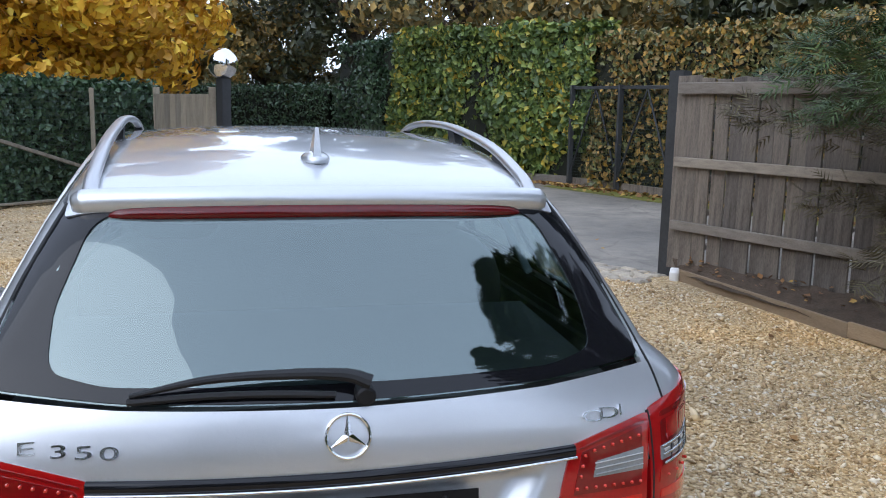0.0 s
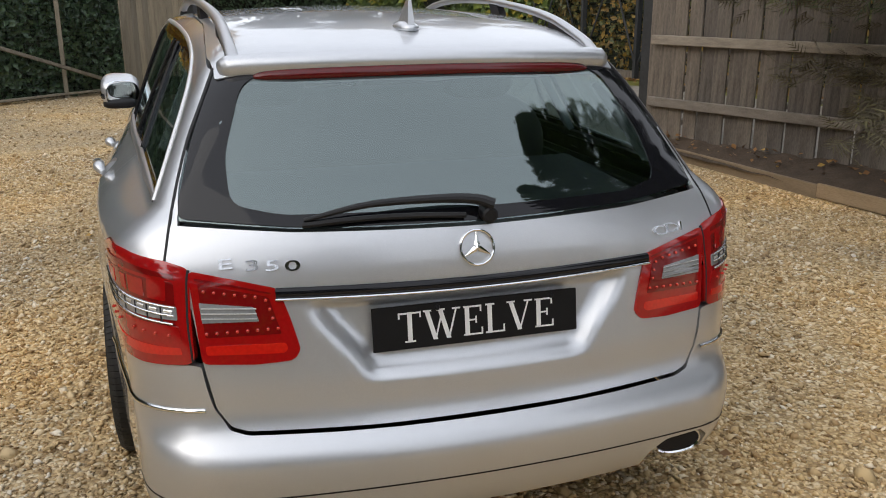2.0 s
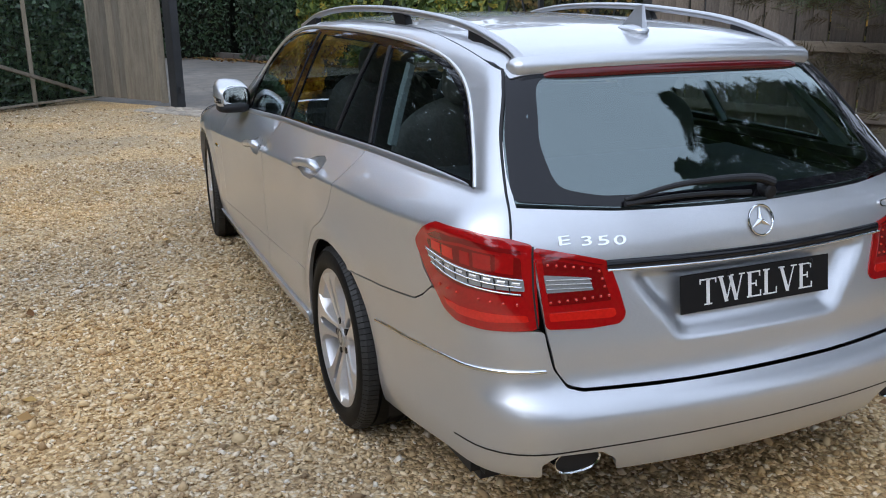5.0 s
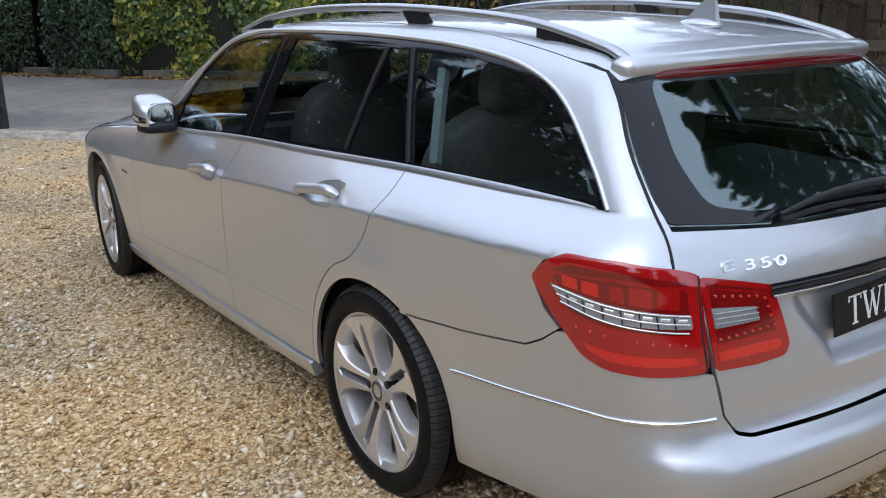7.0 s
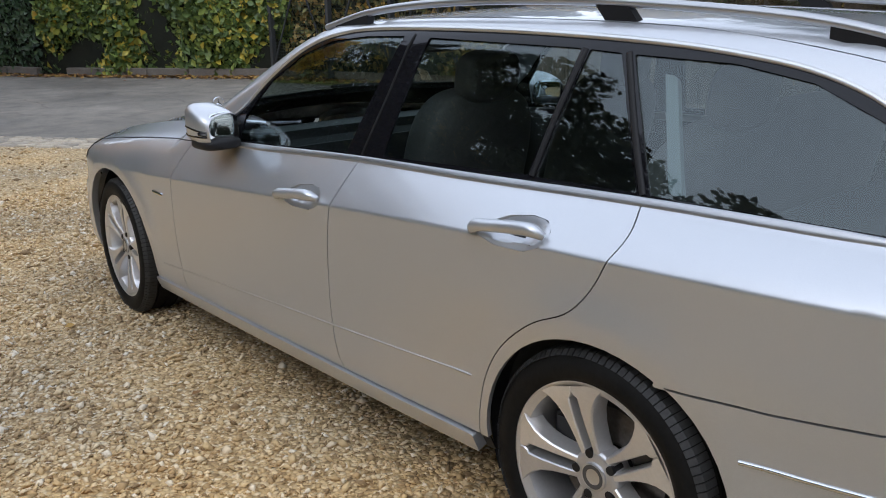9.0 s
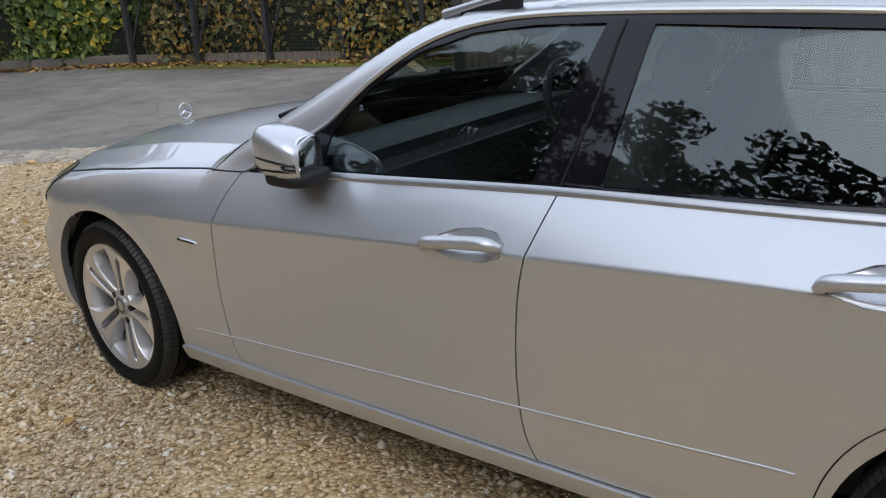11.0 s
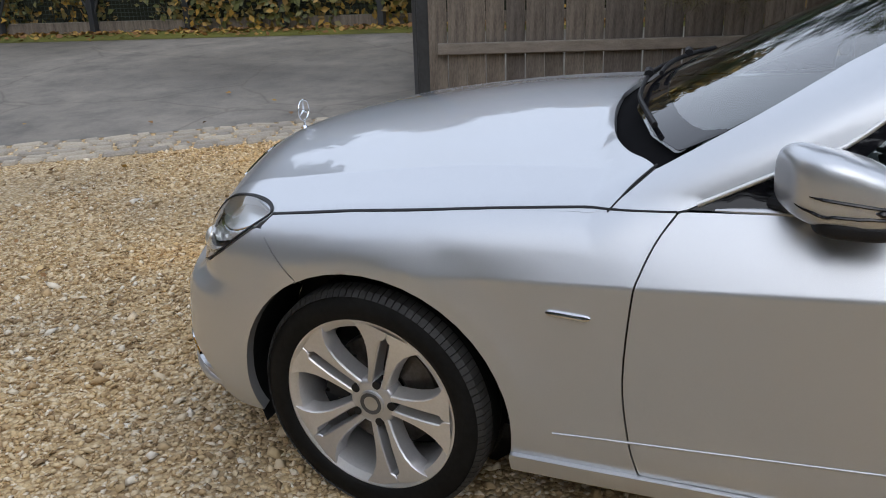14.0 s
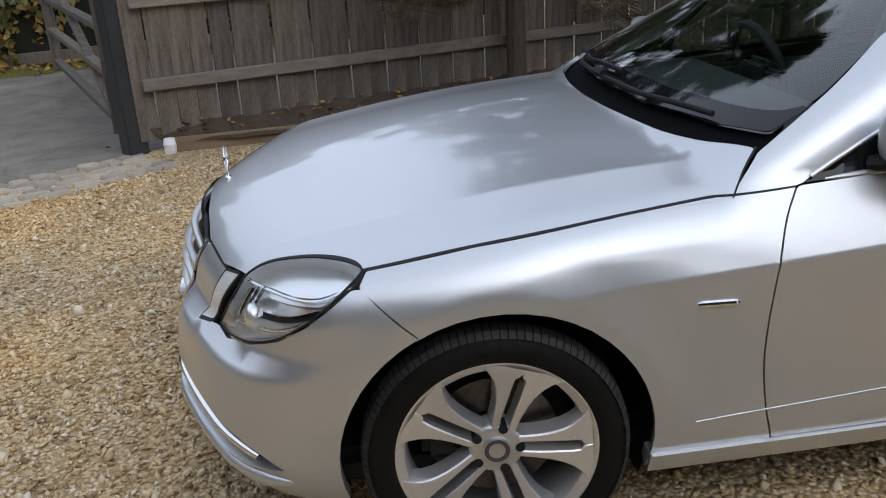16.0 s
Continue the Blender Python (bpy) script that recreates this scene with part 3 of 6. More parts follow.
pair("belt_moulding", strip([(2.08, 0.910), (1.6, 0.935), (1.045, 0.966), (0.5, 0.979), (-0.017, 0.991), (-0.4, 0.993), (-0.74, 0.992)], from_side, 0.021, 0.006, ends=7), SATIN_ALLOY, label="satin silver belt moulding")
pair("window_moulding", strip([(2.10, 0.916), (1.96, 0.985)] + DLO_TOP[1:], from_side, 0.011, 0.005, per=5), SATIN_ALLOY)
pair("door_crease", strip([(2.387, 0.340), (2.208, 0.352), (1.65, 0.386), (1.1, 0.416), (0.412, 0.456)], from_side, 0.006, 0.0028), PAINT)


def gate_press(q):
    """The pressed recess for the plate, and the soft ledge over it."""
    x, z = np.abs(q[:, 0]), q[:, 1]
    wide = 0.405 - 0.115 * step(0.800 - z, 0.0, 0.19)
    inside = step(wide - x, 0.0, 0.055) * step(0.806 - z, 0.0, 0.012) * step(z - 0.608, 0.0, 0.035)
    return 0.034 * inside


gate = both([(0.0, 0.503), (-0.25, 0.502), (-0.549, 0.507), (-0.588, 0.518), (-0.617, 0.561), (-0.638, 0.665), (-0.664, 0.868), (-0.702, 0.885), (-0.685, 0.965), (-0.416, 0.949), (0.0, 0.944)])
tailgate = put("tailgate", shell(gate, from_rear, 0.018, press=gate_press, r=0.012), PAINT, car)
window = both([(0.0, 0.948), (-0.416, 0.952), (-0.68, 0.971), (-0.631, 1.126), (-0.555, 1.284), (-0.3, 1.292), (0.0, 1.296)])
pane = put("rear_window", shell(window, from_rear, 0.05, gap=0.003, lift=-0.004, depth=0.003, r=0.015), REAR_GLASS, tailgate, "tinted rear window glass")
pane.visible_shadow = False
band = both([(0.0, 0.951), (-0.416, 0.955), (-0.675, 0.974), (-0.625, 1.126), (-0.552, 1.282), (0.0, 1.293)])
clear = both([(0.0, 0.985), (-0.44, 0.985), (-0.545, 1.005), (-0.545, 1.10), (-0.49, 1.245), (-0.44, 1.272), (0.0, 1.276)])
put("window_border", shell(band, from_rear, 0.05, gap=0.003, lift=-0.0015, depth=0.002, holes=[clear], r=0.03), BLACK_TRIM, tailgate, "black printed border of the rear window")
grip = put("handle_strip", strip([(-0.468, 0.818), (-0.2, 0.816), (0.0, 0.815), (0.2, 0.816), (0.468, 0.818)], from_rear, 0.026, 0.009), BLACK_TRIM, tailgate, "gloss black handle strip with chrome edge")
put("chrome_edge", strip([(-0.468, 0.805), (-0.2, 0.802), (0.0, 0.801), (0.2, 0.802), (0.468, 0.805)], from_rear, 0.008, 0.013), CHROME, grip)
put("high_brake_light", strip([(-0.46, 1.268), (-0.40, 1.272), (-0.2, 1.277), (0.0, 1.279), (0.2, 1.277), (0.40, 1.272), (0.46, 1.268)], from_rear, 0.020, 0.010, ends=10), SHADED_RED_LENS, tailgate, "red high-level brake light, coloured dark for the spoiler's shade")
# black strips imitate the shaded seam between tailgate and body side
for sx in (-1, 1):
    put("gate_gap", strip([(sx * a, b) for a, b in ((0.549, 1.284), (0.594, 1.196), (0.628, 1.126), (0.660, 1.04), (0.683, 0.965), (0.694, 0.92), (0.702, 0.885))], from_rear, 0.006, 0.0012), SATIN_BLACK, tailgate)
put("spoiler", strip([(-0.540, 1.276), (-0.52, 1.283), (-0.45, 1.289), (-0.2, 1.297), (0.0, 1.299), (0.2, 1.297), (0.45, 1.289), (0.52, 1.283), (0.540, 1.276)], from_rear, 0.034, 0.030, sink=0.012, ends=10), PAINT, tailgate, "silver spoiler lip over the rear window")

# rear lamps
LAMP_OUT = deg([(-72.7, 0.837), (-70.3, 0.876), (-66.9, 0.900), (-58.9, 0.902), (-52.0, 0.887), (-48.9, 0.872), (-47.0, 0.673), (-54.5, 0.666), (-60.1, 0.667), (-63.6, 0.684), (-66.5, 0.728), (-69.3, 0.770)])
LAMP_IN = [(-0.650, 0.869), (-0.55, 0.848), (-0.463, 0.827), (-0.441, 0.757), (-0.424, 0.690), (-0.440, 0.670), (-0.52, 0.665), (-0.634, 0.670)]
for k, data in enumerate((shell(LAMP_OUT, round_rear, 0.02, gap=-0.006, lift=0.004, depth=0.03, r=0.012), shell(LAMP_OUT, round_rear, 0.02, gap=-0.006, lift=0.004, depth=0.03, r=0.012))):
    data = data if k == 0 else mirrored(data)
    flip = (lambda d: d) if k == 0 else mirrored
    lamp = put("tail_lamp", data, RED_LENS, car, "red wrap-round tail lamp with clear band")
    put("upper_reflector", flip(shell(deg([(-69.3, 0.868), (-66.2, 0.888), (-58.9, 0.889), (-50.2, 0.867), (-50.0, 0.853), (-60, 0.872), (-67.0, 0.862)]), round_rear, 0.02, lift=0.0055, depth=0.003, r=0.004)), DARK_RED_LENS, lamp)
    # dark sheet on the lens gives the light cluster its shade by colour
    put("lamp_chamber", flip(shell(deg([(-69.2, 0.858), (-60, 0.868), (-50.0, 0.850), (-48.9, 0.728), (-60, 0.730), (-65.0, 0.740)]), round_rear, 0.02, lift=0.0048, depth=0.002, r=0.01)), DARK_RED_LENS, lamp)
    for a0, a1, lens in ((-67.6, -64.6, BRIGHT_RED_LENS), (-64.3, -61.4, BRIGHT_RED_LENS), (-60.2, -58.0, RED_LENS), (-57.7, -54.4, RED_LENS), (-54.1, -51.0, RED_LENS)):
        top0, top1 = 0.862 + (a0 + 67.6) * -0.0003, 0.862 + (a1 + 67.6) * -0.0006
        put("top_lens", flip(shell(deg([(a0, top0), (a1, top1), (a1 + 0.2, 0.820 + (a1 + 60) * -0.0018), (a0 + 0.2, 0.820 + (a0 + 60) * -0.0018)]), round_rear, 0.02, lift=0.006, depth=0.003, r=0.003)), lens, lamp)
    put("clear_band", flip(shell(deg([(-69.8, 0.835), (-60, 0.815), (-49.3, 0.797), (-48.9, 0.763), (-60, 0.772), (-67.0, 0.790)]), round_rear, 0.02, lift=0.006, depth=0.003, r=0.006)), WHITE_LENS, lamp, "clear band with chrome fins")
    for z0 in (0.0, 0.018, 0.036):
        put("chrome_fin", flip(strip(deg([(-68.9 + z0 * 40, 0.828 - z0 * 0.9), (-60, 0.809 - z0), (-49.6, 0.793 - z0)]), round_rear, 0.0055, 0.009)), CHROME, lamp)
    for a0 in (-66.4, -63.8, -61.0, -58.4, -56.0, -53.8, -51.6):
        up = 0.809 + (a0 + 60) * -0.0016
        put("reflector_cell", flip(strip(deg([(a0 + 0.5, up - 0.010), (a0 + 1.7, up - 0.012)]), round_rear, 0.010, 0.0072)), LAMP_SILVER, lamp)
        put("divider", flip(strip(deg([(a0, up - 0.003), (a0 + 0.4, up - 0.033)]), round_rear, 0.004, 0.0075)), SATIN_BLACK, lamp)
    put("lower_lens", flip(shell(deg([(-66.8, 0.782), (-60, 0.764), (-48.8, 0.754), (-48.1, 0.718), (-60, 0.722), (-65.2, 0.735)]), round_rear, 0.02, lift=0.0055, depth=0.003, r=0.006)), RED_LENS, lamp)
    put("fog_lens", flip(shell(deg([(-64.2, 0.716), (-60, 0.709), (-48.3, 0.707), (-47.9, 0.687), (-54.5, 0.680), (-59.8, 0.682), (-62.8, 0.694)]), round_rear, 0.02, lift=0.0055, depth=0.003, r=0.006)), BRIGHT_RED_LENS, lamp)
    inner = put("gate_lamp", flip(shell(LAMP_IN, from_rear, 0.02, gap=-0.003, lift=0.004, depth=0.02, r=0.012)), RED_LENS, tailgate, "red tail lamp half on the tailgate")
    put("led_lens", flip(shell([(-0.636, 0.848), (-0.482, 0.814), (-0.458, 0.727), (-0.628, 0.724)], from_rear, 0.02, lift=0.0055, depth=0.003, r=0.008)), DARK_RED_LENS, inner)
    put("upper_reflector", flip(shell([(-0.641, 0.860), (-0.55, 0.841), (-0.475, 0.822), (-0.478, 0.815), (-0.55, 0.832), (-0.641, 0.850)], from_rear, 0.02, lift=0.007, depth=0.003, r=0.002)), DARK_RED_LENS, inner)
    put("reversing_lens", flip(shell([(-0.636, 0.806), (-0.515, 0.793), (-0.505, 0.757), (-0.632, 0.757)], from_rear, 0.02, lift=0.007, depth=0.003, r=0.005)), WHITE_LENS, inner, "clear reversing lens")
    for z0 in (0.765, 0.776, 0.787):
        put("lens_rib", flip(strip([(-0.630, z0 + 0.004), (-0.512, z0)], from_rear, 0.003, 0.010)), SATIN_ALLOY, inner)
    put("fog_lens", flip(shell([(-0.630, 0.710), (-0.452, 0.711), (-0.446, 0.694), (-0.456, 0.683), (-0.628, 0.685)], from_rear, 0.02, lift=0.0055, depth=0.003, r=0.008)), BRIGHT_RED_LENS, inner)
    # black strip over both lenses stands for the shaded gap between them
    put("lamp_seal", flip(strip(deg([(-48.7, 0.874), (-47.9, 0.770), (-46.8, 0.672)]), round_rear, 0.005, 0.005)), SATIN_BLACK, lamp, "black strip for the shaded gap between the lamp halves")
    dots = [(q, round_rear, lamp) for q in deg([(a, 0.742 + (a + 60) * -0.0010) for a in (-64.6, -62.4, -60.2, -56.0, -54.0, -52.0, -50.0)])]
    dots += [(q, from_rear, inner) for q in [(-0.622 + 0.022 * i, 0.735 + 0.001 * i) for i in range(8)] + [(-0.622 + 0.022 * i, 0.828 - 0.0030 * i) for i in range(6)] + [(-0.490, 0.805), (-0.483, 0.785), (-0.478, 0.765)]]
    for q, way, owner in dots:
        c = on_body([q], way, 0.0085)[0] * np.array([1 if k == 0 else -1, 1, 1])
        bm = bmesh.new()
        bmesh.ops.create_icosphere(bm, subdivisions=1, radius=0.0042, matrix=Matrix.Translation(c))
        part("led", bm, LED_LENS, owner, "", True)

# rear bumper and its fittings
GATE_LOW = [(math.degrees(math.atan2(p[0], -(p[1] + 0.4))) * DEG, p[2]) for p in on_body([(-0.638, 0.662), (-0.617, 0.560), (-0.588, 0.514), (-0.549, 0.503), (-0.35, 0.499)], from_rear)]
bumper = both([(0.0, 0.262), (-33.2 * DEG, 0.262), (-33.5 * DEG, 0.310), (-35.8 * DEG, 0.340), (-42.2 * DEG, 0.340), (-44.6 * DEG, 0.310), (-45 * DEG, 0.262), (-66 * DEG, 0.252)] + [rr(*p) for p in arch(0.0, 0.362, 196, 119, 10)]
              + [rr(-0.165, 0.620)] + [rr(-0.422, 0.634)] + deg([(-74.5, 0.658), (-71.4, 0.683), (-68.4, 0.720), (-66.2, 0.722), (-63.6, 0.680), (-60.1, 0.662), (-54.5, 0.661), (-47.0, 0.667)]) + GATE_LOW + [(-0.2, 0.498), (0.0, 0.498)])
put("rear_bumper", shell(bumper, round_rear, 0.03, r=0.008, depth=0.03), PAINT, car)
# thin black strip draws the bumper crease's shade; the form has no groove
put("bumper_crease", strip(deg([(-62, 0.322), (-50, 0.340), (-37, 0.355), (-15, 0.362), (0, 0.363), (15, 0.362), (37, 0.355), (50, 0.340), (62, 0.322)]), round_rear, 0.005, 0.0008), SATIN_BLACK, car)
pair("bumper_strip", strip(deg([(-92, 0.507), (-78.5, 0.519), (-62, 0.540), (-53.9, 0.551), (-45.2, 0.558)]), round_rear, 0.011, 0.006), CHROME, label="slim chrome bumper strip")
for sx in (-1, 1):
    bm = bmesh.new()
    outer = [(0.068, 0.033, -1.080), (0.070, 0.035, -1.083), (0.0655, 0.0305, -1.081), (0.064, 0.029, -1.02)]
    rings = [[bm.verts.new((sx * 0.565 + a * math.copysign(abs(math.cos(t)) ** 0.8, math.cos(t)), y, 0.313 + b * math.sin(t))) for t in np.linspace(0, 2 * math.pi, 40, endpoint=False)] for a, b, y in [(0.070, 0.035, -1.00)] + outer]
    for a, b in zip(rings, rings[1:]):
        for i in range(40):
            bm.faces.new((a[i], a[(i + 1) % 40], b[(i + 1) % 40], b[i]))
    pipe = part("exhaust_pipe", bm, CHROME, car, "oval chrome exhaust tip", True, 60)
    # flat black disc behind the rim stands for the pipe's shaded inside
    bm = bmesh.new()
    bmesh.ops.create_circle(bm, cap_ends=True, segments=32, radius=1, matrix=Matrix.Translation((sx * 0.565, -1.079, 0.313)) @ Matrix.Rotation(radians(90), 4, "X") @ Matrix.Diagonal((0.0645, 0.0295, 1, 1)))
    part("pipe_throat", bm, SATIN_BLACK, pipe)

# front end
HEAD = deg([(-43.3, 0.600), (-48.0, 0.690), (-49.7, 0.740), (-54, 0.778), (-61.1, 0.802), (-67.9, 0.8075), (-72.4, 0.799), (-70.4, 0.765), (-67.9, 0.730), (-64.9, 0.693), (-60.5, 0.651), (-53.9, 0.612), (-47.5, 0.594)])
HEAD = [tuple(p) for p in smooth_line(HEAD + HEAD[:1], 3)[:-1]]
SMALL = deg([(-47.4, 0.733), (-42.2, 0.722), (-35.6, 0.580), (-40.2, 0.590)])
for k in (0, 1):
    flip = (lambda d: d) if k == 0 else mirrored
    lamp = put("headlamp", flip(shell(HEAD, round_front, 0.02, gap=0.001, lift=-0.035, depth=0.002, r=0.01)), LAMP_SILVER, car, "clear headlamp with chrome reflectors")
    put("lamp_rim", flip(shell(HEAD, round_front, 0.02, gap=0.0, lift=0.0045, depth=0.004, r=0.01, holes=[[tuple(p) for p in shrink(np.array(HEAD), 0.0035)]])), SATIN_BLACK, lamp)
    put("bezel", flip(shell(HEAD, round_front, 0.02, gap=0.001, lift=-0.002, depth=0.036, r=0.01, holes=[[tuple(p) for p in shrink(np.array(HEAD), 0.004)]])), SATIN_ALLOY, lamp)
    put("cover", flip(shell(HEAD, round_front, 0.02, gap=0.003, lift=0.003, depth=0.003, r=0.01)), LENS_COVER, lamp).visible_shadow = False
    put("brow", flip(shell(deg([(-52, 0.735), (-61, 0.765), (-69.5, 0.775), (-67, 0.735), (-57, 0.725)]), round_front, 0.02, lift=-0.016, depth=0.02, r=0.01)), LAMP_SILVER, lamp)
    for i in range(6):
        put("lens_rib", flip(strip(deg([(-49.6 - 0.75 * i, 0.655 + 0.004 * i), (-51.6 - 0.75 * i, 0.722 + 0.004 * i)]), round_front, 0.0035, -0.010)), SATIN_BLACK if i % 2 else CHROME, lamp)
    put("reflector", flip(shell(deg([(-49, 0.655), (-53, 0.70), (-62, 0.712), (-63, 0.69), (-57, 0.64), (-51, 0.615)]), round_front, 0.02, lift=-0.026, depth=0.008, r=0.02)), LAMP_SILVER, lamp)
    put("light_bar", flip(strip(deg([(-50, 0.735), (-58, 0.742), (-66, 0.748), (-71, 0.775)]), round_front, 0.007, -0.006)), CHROME, lamp)
    put("light_bar", flip(strip(deg([(-49, 0.640), (-55, 0.655), (-61, 0.672), (-66, 0.706)]), round_front, 0.010, -0.010)), CHROME, lamp)
    put("shade_bar", flip(strip(deg([(-56, 0.690), (-62, 0.700), (-67, 0.722)]), round_front, 0.014, -0.014)), SATIN_BLACK, lamp)
    centre = on_body(deg([(-53.5, 0.672)]), round_front, -0.018)[0] * np.array([1 if k == 0 else -1, 1, 1])
    bm = bmesh.new()
    bmesh.ops.create_uvsphere(bm, u_segments=24, v_segments=12, radius=0.036, matrix=Matrix.Translation(centre) @ Matrix.Diagonal((1, 0.7, 1, 1)))
    part("projector", bm, LAMP_SILVER, lamp, "round projector lens", True)
    side = put("inner_lamp", flip(shell(SMALL, round_front, 0.02, gap=0.002, lift=0.002, depth=0.01, r=0.008)), CLEAR_LENS, car, "small clear inner headlamp")
    put("lamp_rim", flip(shell(SMALL, round_front, 0.02, gap=-0.004, lift=0.0008, depth=0.01, r=0.008, holes=[SMALL])), SATIN_BLACK, side)
INTAKE = deg([(-16, 0.425), (-32, 0.420), (-46, 0.406), (-53, 0.384), (-57, 0.350), (-60, 0.312), (-54, 0.303), (-44, 0.322), (-30, 0.343), (-16, 0.352)])
nose = both([(0.0, 0.205), (-30 * DEG, 0.205), (-58 * DEG, 0.205)] + [fr(*p) for p in arch(2.874, 0.385, -17, 62, 12)] + [fr(3.174, 0.770)]
            + deg([(-71.2, 0.768), (-67.9, 0.725), (-64.9, 0.688), (-60.5, 0.646), (-53.9, 0.607), (-47.5, 0.589), (-43.3, 0.594), (-40.3, 0.589), (-35.4, 0.576), (-42.0, 0.717), (-41.5, 0.722), (-27.5, 0.732), (-25, 0.66), (-20, 0.520), (-17, 0.480), (0, 0.472)]))
put("front_bumper", shell(nose, round_front, 0.03, gap=0.0008, r=0.004, depth=0.03, holes=[INTAKE, [(-a, b) for a, b in INTAKE]]), PAINT, car)
pair("lower_intake", shell(INTAKE, round_front, 0.03, gap=-0.01, lift=-0.035, depth=0.002), SATIN_BLACK)
pair("intake_strip", strip(deg([(-17, 0.398), (-32, 0.394), (-46, 0.379), (-52, 0.362), (-56.0, 0.340)]), round_front, 0.018, 0.002, sink=0.02), CHROME)
pair("bumper_lip", strip(deg([(-10, 0.312), (-28, 0.305), (-42, 0.288), (-54, 0.272), (-61, 0.268)]), round_front, 0.045, 0.016, ends=6), PAINT)
GRILLE = both(deg([(0, 0.478), (-16.5, 0.486), (-19.5, 0.522), (-24.5, 0.66), (-26.5, 0.728), (-14, 0.757), (0, 0.767)]))
grille = put("grille", shell(GRILLE, round_front, 0.03, gap=-0.002, lift=-0.03, depth=0.002), SATIN_BLACK, car, "black radiator grille with silver bars")
for z, w in ((0.535, 19), (0.590, 21.5), (0.645, 23.5), (0.700, 25)):
    put("louvre", strip(deg([(-w, z), (-w / 2, z + 0.006), (0, z + 0.008), (w / 2, z + 0.006), (w, z)]), round_front, 0.008, 0.000, sink=0.02), SATIN_ALLOY, grille)
put("grille_frame", shell(GRILLE, round_front, 0.02, gap=0.0, lift=0.006, depth=0.03, holes=[[tuple(p) for p in shrink(np.array(GRILLE), 0.009)]]), CHROME, grille)

# inner body: closes the seams and the wheel housings
inner = line([(2.2, 0.86), (2.7, 0.83), (3.15, 0.76)], 3) + [(3.05, 0.64)] + arch(2.874, 0.40, 60, 196, 10) + [(2.45, 0.215), (0.36, 0.22)] + arch(0.0, 0.375, -5, 118, 10) + [(-0.4, 0.61), (-0.6, 0.65), (-0.62, 0.85), (-0.7, 0.96), (0.0, 0.96), (1.0, 0.94), (2.1, 0.88)]
pair("inner_panel", shell(inner, from_side, 0.06, lift=-0.020, depth=0.004), SATIN_BLACK)
for hub in (0.0, 2.874):
    for sx in (-1, 1):
        bm = lathe([(0.055, 0.40), (0.30, 0.40)], 48)
        bmesh.ops.delete(bm, geom=[v for v in bm.verts if v.co.z < -0.17], context="VERTS")
        bmesh.ops.create_circle(bm, cap_ends=True, segments=40, radius=0.40, matrix=Matrix.Translation((0.30, 0, 0)) @ Matrix.Rotation(radians(90), 4, "Y"))
        bm.transform(Matrix.Diagonal((-sx, 1, 1, 1)))
        bm.transform(Matrix.Translation((sx * 0.895, hub, 0.315)))
        part("wheel_housing", bm, SATIN_BLACK, car)
bm = bmesh.new()
box(bm, (1.55, 4.3, 0.10), pose(0, 1.25, 0.235), 0.03)
part("underbody", bm, SATIN_BLACK, car)

# wheels
TYRE = [(0.10, 0.234), (0.112, 0.243), (0.1195, 0.260), (0.118, 0.280), (0.108, 0.302), (0.095, 0.3125), (0.072, 0.3165), (0.060, 0.3172), (0.058, 0.309), (0.050, 0.309), (0.048, 0.3175), (0.004, 0.318), (0.004, 0.309),
        (-0.006, 0.309), (-0.006, 0.318), (-0.050, 0.3175), (-0.052, 0.309), (-0.060, 0.3172), (-0.095, 0.3125), (-0.115, 0.290), (-0.118, 0.25), (-0.10, 0.222)]
RIM = [(-0.095, 0.213), (0.02, 0.198), (0.078, 0.202), (0.096, 0.207), (0.104, 0.2185), (0.109, 0.2255), (0.108, 0.2295), (0.098, 0.2305)]


def spoke(side):
    """One blade of a twin spoke, pointing up, from the hub to the rim."""
    bm = bmesh.new()
    rows = []
    for r, y0, y1, face in ((0.040, 0.008, 0.027, 0.084), (0.064, 0.0115, 0.0285, 0.089), (0.090, 0.0125, 0.031, 0.094), (0.120, 0.0125, 0.036, 0.099), (0.150, 0.0125, 0.045, 0.103), (0.172, 0.0125, 0.057, 0.105), (0.188, 0.0115, 0.071, 0.106), (0.194, 0.003, 0.078, 0.1065), (0.204, -0.001, 0.094, 0.107), (0.215, -0.001, 0.122, 0.106)):
        rows.append([bm.verts.new((x, side * y, r)) for x, y in ((face - 0.055, y0), (face - 0.003, y0), (face, y0 + 0.003), (face, y1 - 0.0035), (face - 0.004, y1), (face - 0.050, y1 + 0.005))])
    for a, b in zip(rows, rows[1:]):
        for i in range(len(a) - 1):
            bm.faces.new((a[i], a[i + 1], b[i + 1], b[i]))
    return bm


def tread_blocks():
    """Cross grooves at the tyre's shoulder as small lugs."""
    v, f = [], []
    for i in range(104):
        a, b = 2 * math.pi * i / 104, 2 * math.pi * (i + 0.84) / 104
        for s in (1, -1):
            base = len(v)
            for ang in (a, b):
                for x, r in ((0.060, 0.3205), (0.096, 0.3160), (0.113, 0.3030), (0.098, 0.298), (0.060, 0.305)):
                    v.append((s * x, r * math.cos(ang + 0.02 * s), r * math.sin(ang + 0.02 * s)))
            f += [tuple(base + k for k in q) for q in ((0, 1, 6, 5), (1, 2, 7, 6), (0, 5, 9, 4), (2, 3, 8, 7), (0, 4, 3, 2, 1), (5, 6, 7, 8, 9))]
    bm = bmesh.new()
    bv = [bm.verts.new(p) for p in v]
    for q in f:
        bm.faces.new([bv[i] for i in q])
    return bm


DARK_RING = node_material("dark_grey_enamel", (0.09, 0.09, 0.095), 0.3, 0.4)[0]
